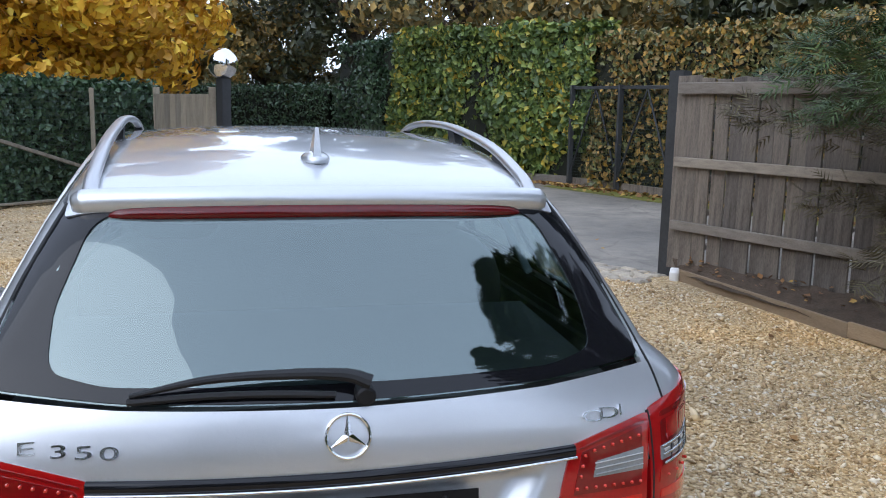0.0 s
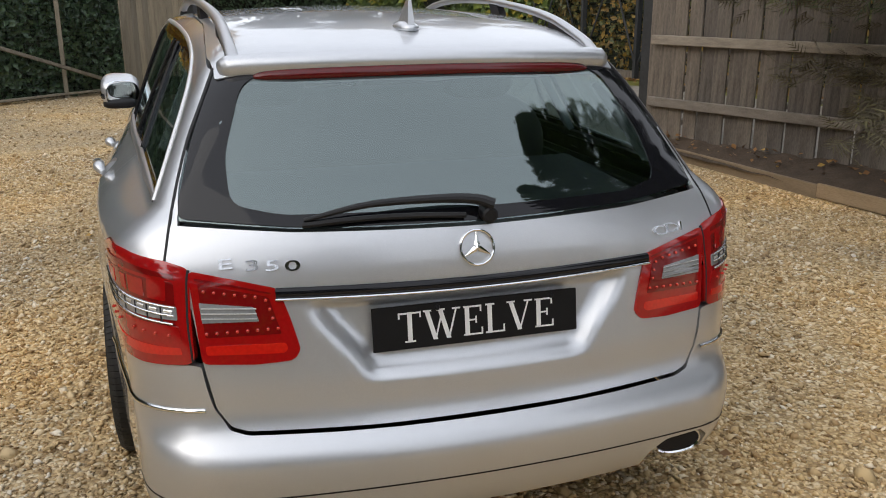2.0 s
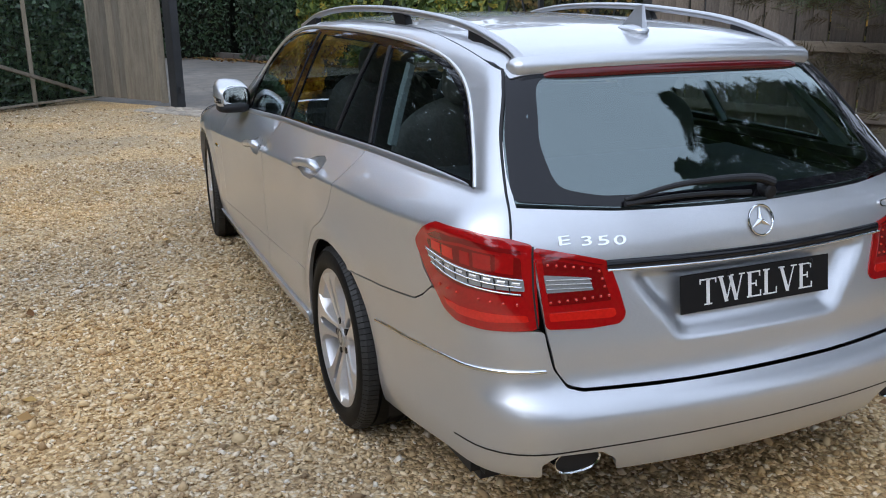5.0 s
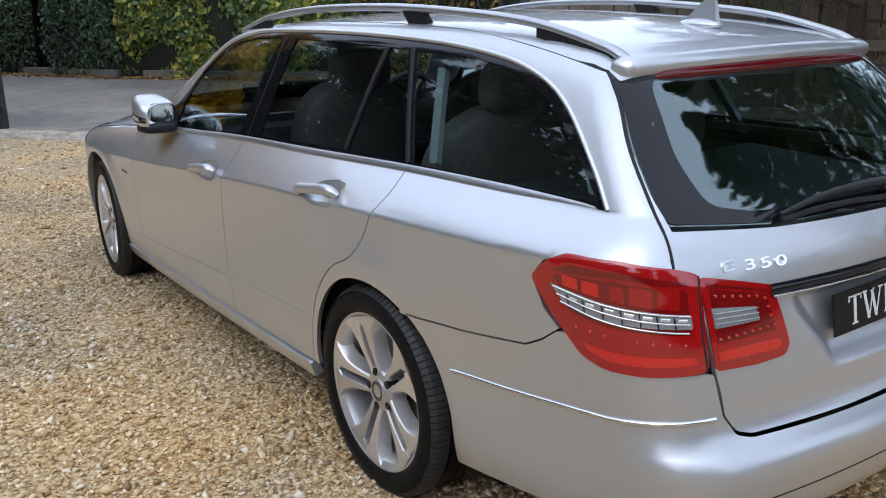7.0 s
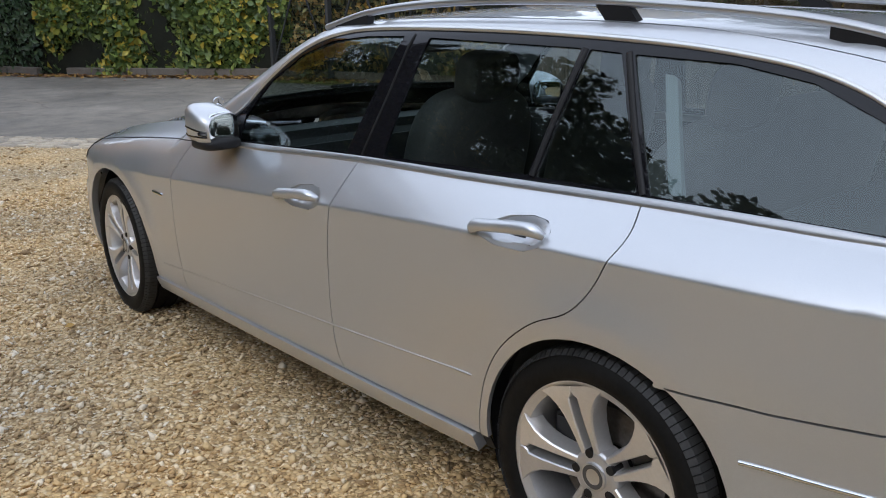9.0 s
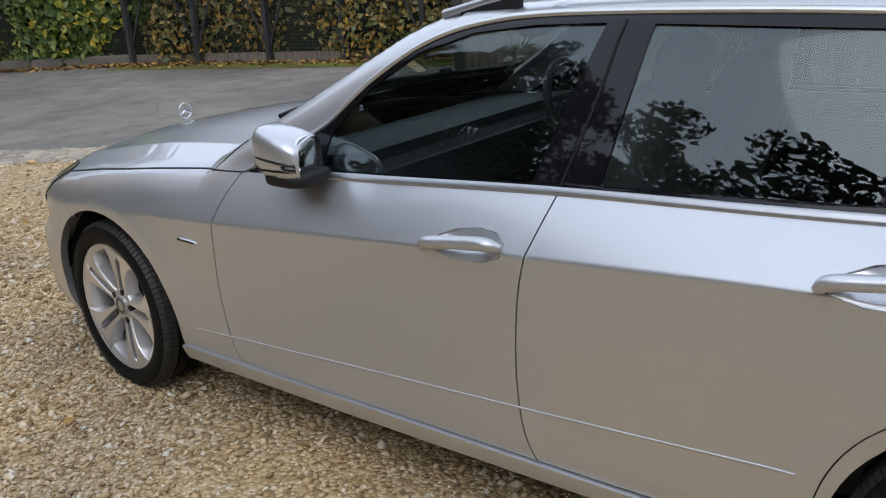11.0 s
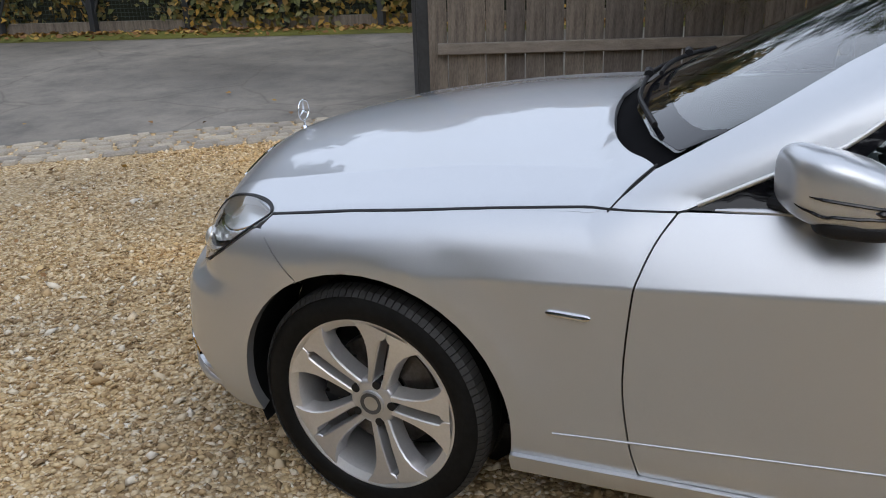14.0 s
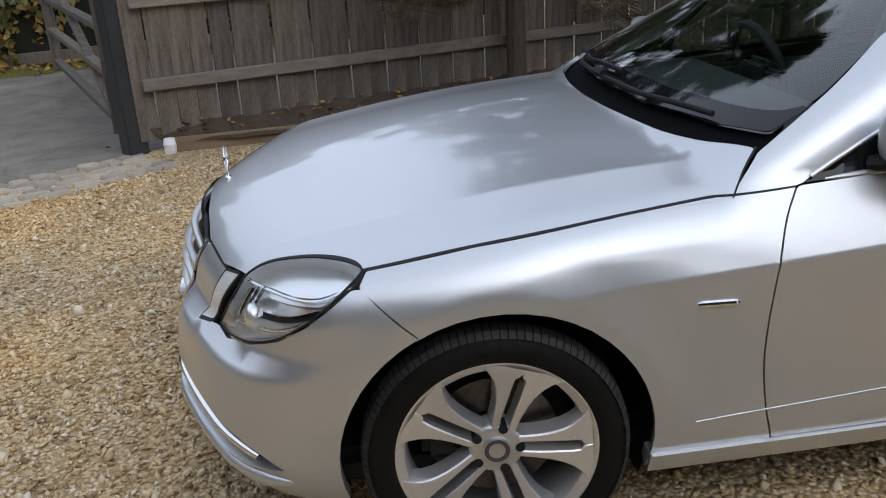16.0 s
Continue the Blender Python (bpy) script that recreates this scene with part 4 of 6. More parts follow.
GROW = Matrix.Diagonal((1, 1.05, 1.05, 1))


def wheel(x, y, turn, left, steer=0.0):
    w = new("wheel")
    w.parent = car
    w["label"] = "silver five twin-spoke alloy wheel"
    tyre = part("tyre", lathe(TYRE, 96), RUBBER, w, "black road tyre with cross-grooved shoulder", True, 40)
    tagged(part("tread", tread_blocks(), TREAD, w), kind="stuff")
    part("rim", lathe([(a, r * 1.05) for a, r in RIM], 80), RIM_ALLOY, w, "", True, 40)
    for k in range(5):
        for s in (1, -1):
            bm = spoke(s)
            bm.transform(Matrix.Rotation(radians(72 * k + turn), 4, "X"))
            bm.transform(GROW)
            part("spoke", bm, RIM_ALLOY, w, "", True, 30)
    part("hub", lathe([(0.03, 0.066), (0.078, 0.066), (0.086, 0.060), (0.088, 0.052), (0.088, 0.0)], 40), RIM_ALLOY, w, "", True, 40)
    part("centre_cap", lathe([(0.086, 0.036), (0.094, 0.035), (0.096, 0.031), (0.0945, 0.029), (0.0945, 0.0)], 36), SATIN_ALLOY, w, "round silver centre cap", True, 40)
    part("cap_ring", lathe([(0.0948, 0.020), (0.0956, 0.021), (0.0956, 0.0305), (0.0948, 0.0315)], 36), DARK_RING, w, "dark ring round the cap")
    # solid black discs on the hub imitate the shade in the bolt holes
    for k in range(5):
        bm = lathe([(0.0892, 0.0), (0.0892, 0.0115), (0.05, 0.0115)], 16)
        a = radians(72 * k + turn)
        bm.transform(Matrix.Translation((0.001, -0.056 * math.sin(a), 0.056 * math.cos(a))))
        part("bolt_hole", bm, SATIN_BLACK, w)
    part("brake_disc", lathe([(0.0, 0.05), (0.02, 0.07), (0.022, 0.155), (0.0, 0.157), (-0.02, 0.155)], 48), BRAKE_STEEL, w, "", True, 40)
    bm = bmesh.new()
    box(bm, (0.07, 0.10, 0.16), pose(0.01, -0.125, 0.03), 0.02)
    part("brake_caliper", bm, SATIN_BLACK, w)
    part("wheel_back", lathe([(-0.06, 0.0), (-0.06, 0.2)], 32), SATIN_BLACK, w)
    w.matrix_basis = pose(x, y, 0.3155, 0, 0, (180 if left else 0) - steer) @ Matrix.Diagonal((1, 1.035, 1.035, 1))
    return w


for y, turns in ((0.0, (18, 11)), (2.874, (-17, 20))):
    steer = 4.0 if y > 1 else 0.0
    wheel(-0.792, y, turns[0], True, steer)
    wheel(0.792, y, turns[1], False, steer)


# ---- car details ----
def lettering(name, text, size, depth, m, material, parent, label="", wide=1.0):
    cu = bpy.data.curves.new("letters", "FONT")
    cu.body, cu.size, cu.extrude, cu.align_x, cu.align_y = text, size, depth, "CENTER", "CENTER"
    cu.offset = 0.0002
    tmp = new("letters", cu)
    me = bpy.data.meshes.new_from_object(tmp.evaluated_get(bpy.context.evaluated_depsgraph_get()))
    bpy.data.objects.remove(tmp)
    me.transform(m @ Matrix.Diagonal((wide, 1, 1, 1)))
    me.materials.clear()
    me.materials.append(material)
    ob = new(name, me)
    ob.parent = parent
    if label:
        ob["label"] = label
    return ob


def seat_on(p):
    """A pose on the body at p: its z along the outward normal, its x to the car's right for a rear view."""
    nrm = Vector(body_normal(np.array([p]))[0])
    x = Vector((1, 0, 0)) - nrm * nrm.x
    x.normalize()
    y = nrm.cross(x)
    return Matrix.Translation(p) @ Matrix((x, y, nrm)).transposed().to_4x4()


def ring_emblem(name, radius, tube, m, parent, material, spokes=True, label=""):
    """A plain ring with three slim tapered arms."""
    bm = bmesh.new()
    n, k = 40, 8
    rows = []
    for i in range(n):
        a = 2 * math.pi * i / n
        rows.append([bm.verts.new(((radius + tube * math.cos(2 * math.pi * j / k)) * math.cos(a), (radius + tube * math.cos(2 * math.pi * j / k)) * math.sin(a), tube * math.sin(2 * math.pi * j / k))) for j in range(k)])
    for i in range(n):
        for j in range(k):
            bm.faces.new((rows[i][j], rows[(i + 1) % n][j], rows[(i + 1) % n][(j + 1) % k], rows[i][(j + 1) % k]))
    for s in range(3):
        a = radians(90 + 120 * s)
        d, e = Vector((math.cos(a), math.sin(a), 0)), Vector((-math.sin(a), math.cos(a), 0))
        c0, c1 = bm.verts.new((0, 0, tube * 1.5)), bm.verts.new((0, 0, -tube))
        w = radius * 0.16
        l1, r1 = bm.verts.new(d * w + e * w * 1.1), bm.verts.new(d * w - e * w * 1.1)
        tip = bm.verts.new(d * radius)
        for q in ((c0, l1, tip), (tip, r1, c0), (c1, tip, l1), (c1, r1, tip)):
            bm.faces.new(q)
    bm.transform(m)
    return part(name, bm, material, parent, label, True, 30)


p = on_body([(0.0, 0.893)], from_rear, 0.003)[0]
ring_emblem("emblem", 0.041, 0.0035, seat_on(p), tailgate, CHROME, label="round chrome emblem with three arms")
for text, x, z in (("E", -0.572, 0.8835), ("3", -0.514, 0.880), ("5", -0.470, 0.8785), ("0", -0.426, 0.877), ("C", 0.512, 0.879), ("D", 0.553, 0.8805), ("I", 0.583, 0.882)):
    p = on_body([(x, z)], from_rear, 0.001)[0]
    lettering("character", text, 0.034, 0.0028, seat_on(p), CHROME, tailgate, "raised chrome character", 2.2 if text != "I" else 1.3)
plate_m = Matrix.Translation((0.0, -1.064, 0.717)) @ Matrix.Rotation(radians(90 - 8), 4, "X")
bm = bmesh.new()
box(bm, (0.515, 0.105, 0.004), plate_m, 0.0015, 1)
plate = part("name_plate", bm, PLATE_BLACK, tailgate, "black plate with white serif lettering")


def serif_word(word, height, m, parent):
    """Serif capitals made of thick and thin strokes with small feet."""
    h, th, tn, sf = height, height * 0.155, height * 0.055, height * 0.05
    glyph = {
        "T": (0.80, [((0.40, 0), (0.40, 1), 1), ((0.02, 0.965), (0.78, 0.965), 0), ((0.04, 0.8), (0.04, 1), 0), ((0.76, 0.8), (0.76, 1), 0), ((0.22, 0.02), (0.58, 0.02), 0)]),
        "W": (1.28, [((0.12, 1), (0.40, 0), 1), ((0.40, 0), (0.66, 0.95), 0), ((0.58, 1), (0.86, 0), 1), ((0.86, 0), (1.14, 1), 0), ((0.0, 0.98), (0.28, 0.98), 0), ((0.46, 0.98), (0.74, 0.98), 0), ((1.00, 0.98), (1.28, 0.98), 0)]),
        "E": (0.74, [((0.17, 0), (0.17, 1), 1), ((0.04, 0.97), (0.66, 0.97), 0), ((0.04, 0.03), (0.70, 0.03), 0), ((0.17, 0.52), (0.48, 0.52), 0), ((0.65, 0.78), (0.65, 1), 0), ((0.69, 0), (0.69, 0.24), 0), ((0.48, 0.40), (0.48, 0.64), 0)]),
        "L": (0.72, [((0.17, 0), (0.17, 1), 1), ((0.02, 0.98), (0.34, 0.98), 0), ((0.02, 0.03), (0.68, 0.03), 0), ((0.67, 0), (0.67, 0.26), 0)]),
        "V": (0.92, [((0.14, 1), (0.46, 0), 1), ((0.46, 0), (0.78, 1), 0), ((0.0, 0.98), (0.30, 0.98), 0), ((0.62, 0.98), (0.92, 0.98), 0)]),
    }
    total = sum(glyph[c][0] for c in word) + 0.06 * (len(word) - 1)
    x0 = -total / 2
    for c in word:
        w, strokes = glyph[c]
        bm = bmesh.new()
        for (ax, ay), (bx, by), thick in strokes:
            a, b = Vector(((x0 + ax) * h, (ay - 0.5) * h, 0)), Vector(((x0 + bx) * h, (by - 0.5) * h, 0))
            t = th if thick else tn
            upright = abs(by - ay) > abs(bx - ax)
            o = Vector((t / 2, 0, 0)) if upright else Vector((0, t / 2, 0))
            vs = [bm.verts.new(q + Vector((0, 0, 0.0030))) for q in (a - o, b - o, b + o, a + o)]
            f = bm.faces.new(vs)
            r = bmesh.ops.extrude_face_region(bm, geom=[f])
            bmesh.ops.translate(bm, vec=(0, 0, -0.0012), verts=[v for v in r["geom"] if isinstance(v, bmesh.types.BMVert)])
        bm.transform(m)
        part("letter", bm, WHITE_LETTER, parent)
        x0 += w + 0.06


serif_word("TWELVE", 0.0715, plate_m, plate)
for sx in (-0.10, 0.19):
    bm = bmesh.new()
    bmesh.ops.create_uvsphere(bm, u_segments=10, v_segments=6, radius=0.007, matrix=plate_m @ Matrix.Translation((sx, 0.040, 0.002)))
    part("fixing_screw", bm, PLATE_BLACK, plate, "", True)

# rear wiper
pts = on_body([(0.045, 0.972), (0.0, 0.985), (-0.10, 0.990), (-0.25, 0.984), (-0.39, 0.966)], from_rear, 0.030)
pts[-1] = on_body([(-0.39, 0.966)], from_rear, 0.010)[0]
wiper = part("rear_wiper", sweep(smooth_line(pts, 6), 0.017, 10, 0.75, list(np.linspace(1.15, 0.40, 25))), SATIN_BLACK, tailgate, "black rear wiper resting on the glass", True)
part("blade", sweep(smooth_line(on_body([(-0.02, 0.962), (-0.14, 0.967), (-0.26, 0.966), (-0.395, 0.957)], from_rear, 0.010), 5), 0.007, 6), SATIN_BLACK, wiper, "", True)
part("pivot", lathe([(-0.03, 0.019), (0.028, 0.019), (0.032, 0.014), (0.032, 0.0)], 20), SATIN_BLACK, wiper, "", True, 30)
bpy.data.objects[wiper.children[-1].name].matrix_basis = Matrix.Translation(on_body([(0.035, 0.966)], from_rear, 0.0)[0]) @ Matrix.Rotation(radians(-90), 4, "Z")

# roof rails and aerial
for sx in (1, -1):
    stations = [(-0.500, -0.610, 1.306), (-0.503, -0.52, 1.340), (-0.510, -0.24, 1.397), (-0.530, 0.22, 1.432), (-0.550, 0.60, 1.440), (-0.562, 0.95, 1.432), (-0.572, 1.25, 1.405), (-0.580, 1.50, 1.352)]
    lie = smooth_line(stations, 6)
    rail = part("roof_rail", sweep([(x * sx, y, z) for x, y, z in lie], 0.017, 12, 0.75), SATIN_ALLOY, car, "satin silver roof rail on black feet", True, 50)
    for y0, y1, slant in ((0.30, 0.20, 0.02), (-0.30, -0.57, 0.0), (1.44, 1.26, 0.0)):
        bm = bmesh.new()
        ring = []
        for y, lean in ((y0, slant), (y1, slant)):
            x, zt = (float(np.interp(-y, -lie[::-1, 1], lie[::-1, k])) for k in (0, 2))
            zb = float(on_body([(x, y)], from_top)[0][2]) - 0.008
            ring.append([bm.verts.new((sx * (x + dx), y + lean * w, z)) for dx, z, w in ((-0.013, zb, -1), (0.013, zb, -1), (0.013, zt - 0.004, 1), (-0.013, zt - 0.004, 1))])
        for k in range(4):
            bm.faces.new((ring[0][k], ring[0][(k + 1) % 4], ring[1][(k + 1) % 4], ring[1][k]))
        bm.faces.new(ring[0])
        bm.faces.new(ring[1][::-1])
        part("rail_foot", bm, SATIN_BLACK, rail)
bm = bmesh.new()
bmesh.ops.create_uvsphere(bm, u_segments=24, v_segments=12, radius=1, matrix=Matrix.Translation((0, -0.42, 1.372)) @ Matrix.Diagonal((0.036, 0.075, 0.020, 1)))
aerial = part("roof_aerial", bm, PAINT, car, "silver shark-fin roof aerial", True)
bm = bmesh.new()
prof = [(-0.365, 1.380), (-0.445, 1.448), (-0.472, 1.451), (-0.485, 1.380)]
lft = [bm.verts.new((-0.004 - (0.006 if z < 1.4 else 0), y, z)) for y, z in prof]
rgt = [bm.verts.new((0.004 + (0.006 if z < 1.4 else 0), y, z)) for y, z in prof]
bm.faces.new(lft)
bm.faces.new(rgt[::-1])
for i in range(4):
    bm.faces.new((lft[i], rgt[i], rgt[(i + 1) % 4], lft[(i + 1) % 4]))
part("fin", bm, PAINT, aerial)

# door handles, mirrors, badges
for k, (door, yc, zc) in enumerate(((doors[0], *HANDLES[0]), (doors[1], *HANDLES[0]), (doors[2], *HANDLES[1]), (doors[3], *HANDLES[1]))):
    sx = -1 if k % 2 == 0 else 1
    slope = 0.11 if k < 2 else 0.09
    pts = on_body([(yc + d, zc - d * slope + b) for d, b in ((0.118, -0.004), (0.09, 0.0), (0.03, 0.002), (-0.03, 0.002), (-0.085, 0.0), (-0.112, -0.003))], from_side, 0.026)
    pts[0], pts[-1] = on_body([(yc + 0.120, zc - 0.12 * slope - 0.004), (yc - 0.114, zc + 0.114 * slope - 0.003)], from_side, 0.006)
    pts = pts * np.array([-sx, 1, 1])
    h = part("door_handle", sweep(smooth_line(pts, 5), 0.018, 12, 0.95, [0.55, 0.7, 0.85, 0.95, 1.0] + [1.0] * 5 + [1.0] * 5 + [1.05] * 5 + [1.05, 1.0, 0.9, 0.8, 0.7, 0.55]), PAINT, door, "body-coloured pull handle", True, 60)
    data = shell(cup_outline(yc, zc), from_side, 0.010, gap=-0.002, lift=-0.0015, depth=0.001, r=0.02, press=lambda q, yc=yc, zc=zc: 0.019 * np.exp(-((q[:, 0] - yc + 0.01) / 0.075) ** 4 - ((q[:, 1] - zc - 0.006) / 0.028) ** 4))
    put("handle_cup", data if sx < 0 else mirrored(data), PAINT, h)


def blob(centre, radii, power, shape=None, n=40, m=24):
    """A rounded box: an ellipsoid with squared-off sides."""
    bm = bmesh.new()
    bmesh.ops.create_uvsphere(bm, u_segments=n, v_segments=m, radius=1)
    for v in bm.verts:
        c = [math.copysign(abs(t) ** power, t) for t in v.co]
        v.co = Vector(c)
        if shape:
            shape(v.co)
        v.co = Vector(centre) + Vector((v.co.x * radii[0], v.co.y * radii[1], v.co.z * radii[2]))
    return bm


def mirror_shape(co):
    co.z = co.z * (1.0 + 0.10 * co.y) + 0.22 * co.y - 0.10 * (co.x + 1)
    co.y = min(co.y, 0.95)
    co.y = co.y * (1 - 0.25 * max(0.0, -co.y) * 0) + (-0.28 * (-co.x) if co.y > 0 else -0.12 * (-co.x))


for sx in (-1, 1):
    mirror = new("door_mirror")
    mirror.parent = doors[0] if sx < 0 else doors[1]
    mirror.location = (0, 0, -0.012)
    mirror["label"] = "silver door mirror with black base"
    bm = blob((-0.900, 1.835, 1.018), (0.092, 0.108, 0.074), 0.62, mirror_shape)
    bmesh.ops.bisect_plane(bm, geom=bm.verts[:] + bm.edges[:] + bm.faces[:], plane_co=(-0.9, 1.757, 1.0), plane_no=(0.42, -1, 0), clear_outer=True)
    if sx > 0:
        bm.transform(Matrix.Diagonal((-1, 1, 1, 1)))
    bpy_house = part("housing", bm, PAINT, mirror, "", True, 60)
    bm = blob((-0.900, 1.80, 1.0), (0.076, 0.010, 0.055), 0.6)
    bm.transform(Matrix.Translation((-0.895, 1.772, 1.012)) @ Matrix.Rotation(radians(22.8), 4, "Z") @ Matrix.Translation((0.9, -1.80, -1.0)))
    bm.transform(Matrix.Diagonal((-sx, 1, 1, 1)))
    part("mirror_glass", bm, MIRROR, mirror, "", True, 50)
    bm = blob((-0.905, 1.80, 0.953), (0.080, 0.080, 0.024), 0.6)
    bm.transform(Matrix.Diagonal((-sx, 1, 1, 1)))
    part("mirror_base", bm, SATIN_BLACK, mirror, "", True)
    part("mirror_arm", sweep([(sx * 0.80, 1.94, 0.945), (sx * 0.85, 1.90, 0.955), (sx * 0.90, 1.86, 0.965)], 0.030, 10, 0.6), SATIN_BLACK, mirror, "", True)
    tree = bvhtree.BVHTree.FromPolygons([v.co for v in bpy_house.data.vertices], [p.vertices[:] for p in bpy_house.data.polygons])

    def slot(points, width, rise=0.0012):
        """A dark slit that follows the housing, from points near its outer face."""
        mid = []
        for q in smooth_line([(a * -sx, b, c) for a, b, c in points], 5):
            hit, nrm, _, _ = tree.find_nearest(Vector(q))
            mid.append(hit + nrm * (rise - width * 0.35))
        n = len(mid)
        return sweep(mid, width, 8, 0.8, [0.3 + 0.7 * min(1.0, 5.0 * i / (n - 1)) for i in range(n)])

    part("indicator_slot", slot([(-0.955, 1.876, 1.017), (-0.965, 1.845, 1.014), (-0.97, 1.801, 1.010), (-0.975, 1.732, 1.001)], 0.0045), BLACK_TRIM, mirror, "", True)
    part("indicator_slot", slot([(-0.950, 1.905, 0.997), (-0.960, 1.85, 0.990), (-0.97, 1.80, 0.988), (-0.975, 1.730, 0.984)], 0.0045), BLACK_TRIM, mirror, "", True)
    part("indicator_lens", slot([(-0.97, 1.778, 0.998), (-0.973, 1.755, 0.995), (-0.975, 1.732, 0.992)], 0.010), BLACK_TRIM, mirror, "dark indicator lens", True)

for sx in (-1, 1):
    pts = on_body([(2.405, 0.6655), (2.38, 0.665), (2.33, 0.663), (2.302, 0.662)], from_side, 0.002) * np.array([-sx, 1, 1])
    part("wing_badge", sweep(smooth_line(pts, 4), 0.0075, 8, 1.0, [0.4, 0.8, 1, 1, 1, 1, 1, 1, 1, 1, 1, 0.8, 0.4]), CHROME, car, "slim chrome badge on the front wing", True)
orn = new("bonnet_ornament")
orn.parent = car
orn["label"] = "upright chrome ring ornament on the bonnet"
base_p = on_body([(0.0, 3.53)], from_top, 0.0)[0]
part("stem", lathe([(0.0, 0.012), (0.006, 0.010), (0.010, 0.005), (0.022, 0.004), (0.022, 0.0)], 16), CHROME, orn, "", True)
orn.children[0].matrix_basis = Matrix.Translation(base_p) @ Matrix.Rotation(radians(-90), 4, "Y")
ring_emblem("ring", 0.036, 0.0028, Matrix.Translation(base_p + np.array([0, 0, 0.062])) @ Matrix.Rotation(radians(90), 4, "X"), orn, CHROME)
p = on_body([(0.0, 3.60)], from_top, 0.001)[0]
ring_emblem("bonnet_badge", 0.026, 0.0015, seat_on(p) @ Matrix.Rotation(radians(180), 4, "Z"), car, SATIN_ALLOY, label="flat round badge on the bonnet")

# windscreen wipers in the cowl
EDGE_X, EDGE_Y = [0.0, 0.3, 0.57, 0.728], [2.350, 2.325, 2.245, 2.165]
border = both([(0.0, 2.343), (-0.3, 2.318), (-0.57, 2.238), (-0.718, 2.160), (-0.712, 2.060), (-0.698, 2.055), (-0.662, 2.108), (-0.60, 2.145), (-0.52, 2.178), (-0.3, 2.240), (0.0, 2.268)])
put("screen_border", shell(border, from_top, 0.03, lift=-0.0025, depth=0.002, r=0.02), BLACK_TRIM, glass, "black printed border of the windscreen")
for x0, x1, up in ((0.34, -0.56, 0.022), (0.63, -0.04, 0.060)):
    pts = []
    for k in range(7):
        x = x0 + (x1 - x0) * k / 6
        y = float(np.interp(abs(x), EDGE_X, EDGE_Y)) - up * (0.35 + 0.65 * k / 6)
        pts.append(on_body([(x, y)], from_top, 0.016)[0])
    wiper = part("front_wiper", sweep(smooth_line(pts, 4), 0.007, 8, 1.2), SATIN_BLACK, car, "black windscreen wiper", True)
    part("wiper_joint", sweep([pts[2] + np.array([0.03, 0.004, 0.012]), pts[2] + np.array([-0.03, -0.004, 0.012])], 0.014, 8, 0.8), SATIN_BLACK, wiper, "", True)

# cabin
bm = bmesh.new()
box(bm, (1.50, 3.10, 0.06), pose(0, 0.80, 0.36), 0.02)
part("cabin_floor", bm, CABIN, car)
for sx in (-1, 1):
    bm = bmesh.new()
    box(bm, (0.05, 2.9, 0.52), pose(sx * 0.76, 0.75, 0.64), 0.02)
    part("door_card", bm, CABIN, car)
pair("pillar_lining", shell([(0.06, 1.29), (0.02, 1.285), (-0.09, 1.02), (-0.05, 1.02)], from_side, 0.05, lift=-0.045, depth=0.02), SCREEN_TRIM, label="pale pillar lining")
pair("pillar_lining", shell([(-0.50, 1.24), (-0.58, 1.20), (-0.74, 1.03), (-0.66, 1.02)], from_side, 0.05, lift=-0.045, depth=0.02), SCREEN_TRIM, label="pale pillar lining")
bm = bmesh.new()
box(bm, (1.42, 0.55, 0.26), pose(0, 1.98, 0.80, -6), 0.06, 3)
part("dashboard", bm, CABIN, car)
put("headlining", shell(both([(0.0, 1.45), (-0.40, 1.40), (-0.46, 0.5), (-0.42, -0.45), (0.0, -0.52)]), from_top, 0.12, lift=-0.035, depth=0.004), SCREEN_TRIM, car)
bm = bmesh.new()
box(bm, (1.30, 0.72, 0.03), pose(0, -0.52, 0.90, 3), 0.012)
part("load_cover", bm, CABIN, car)
bm = bmesh.new()
box(bm, (1.10, 0.05, 0.44), pose(0, -0.90, 0.72, 4), 0.02)
part("tailgate_lining", bm, CABIN, car)


def seat(x, y, wide):
    s = new("seat")
    s.parent = car
    bm = blob((x, y + 0.10, 0.52), (wide / 2, 0.27, 0.10), 0.5)
    part("cushion", bm, LEATHER, s, "", True)
    bm = blob((0, 0, 0), (wide / 2, 0.085, 0.34), 0.55)
    bm.transform(pose(x, y - 0.20, 0.83, 14))
    part("backrest", bm, LEATHER, s, "", True)
    for dx in ((0,) if wide < 0.8 else (-0.36, 0.36)):
        bm = blob((0, 0, 0), (0.125, 0.05, 0.085), 0.6)
        bm.transform(pose(x + dx, y - 0.32, 1.20, 10))
        part("headrest", bm, LEATHER, s, "", True)


seat(-0.37, 1.22, 0.52)
seat(0.37, 1.22, 0.52)
seat(0.0, 0.30, 1.30)
bm = bmesh.new()
rows = []
for i in range(36):
    a = 2 * math.pi * i / 36
    rows.append([bm.verts.new(((0.185 + 0.016 * math.cos(b)) * math.cos(a), 0.016 * math.sin(b), (0.185 + 0.016 * math.cos(b)) * math.sin(a))) for b in np.linspace(0, 2 * math.pi, 8, endpoint=False)])
for i in range(36):
    for j in range(8):
        bm.faces.new((rows[i][j], rows[(i + 1) % 36][j], rows[(i + 1) % 36][(j + 1) % 8], rows[i][(j + 1) % 8]))
box(bm, (0.30, 0.03, 0.045), pose(0, 0, 0), 0.01)
box(bm, (0.13, 0.05, 0.11), pose(0, 0, 0), 0.02)
bm.transform(pose(0.37, 1.62, 0.93, -22))
part("steering_wheel", bm, CABIN, car, "dark steering wheel", True)
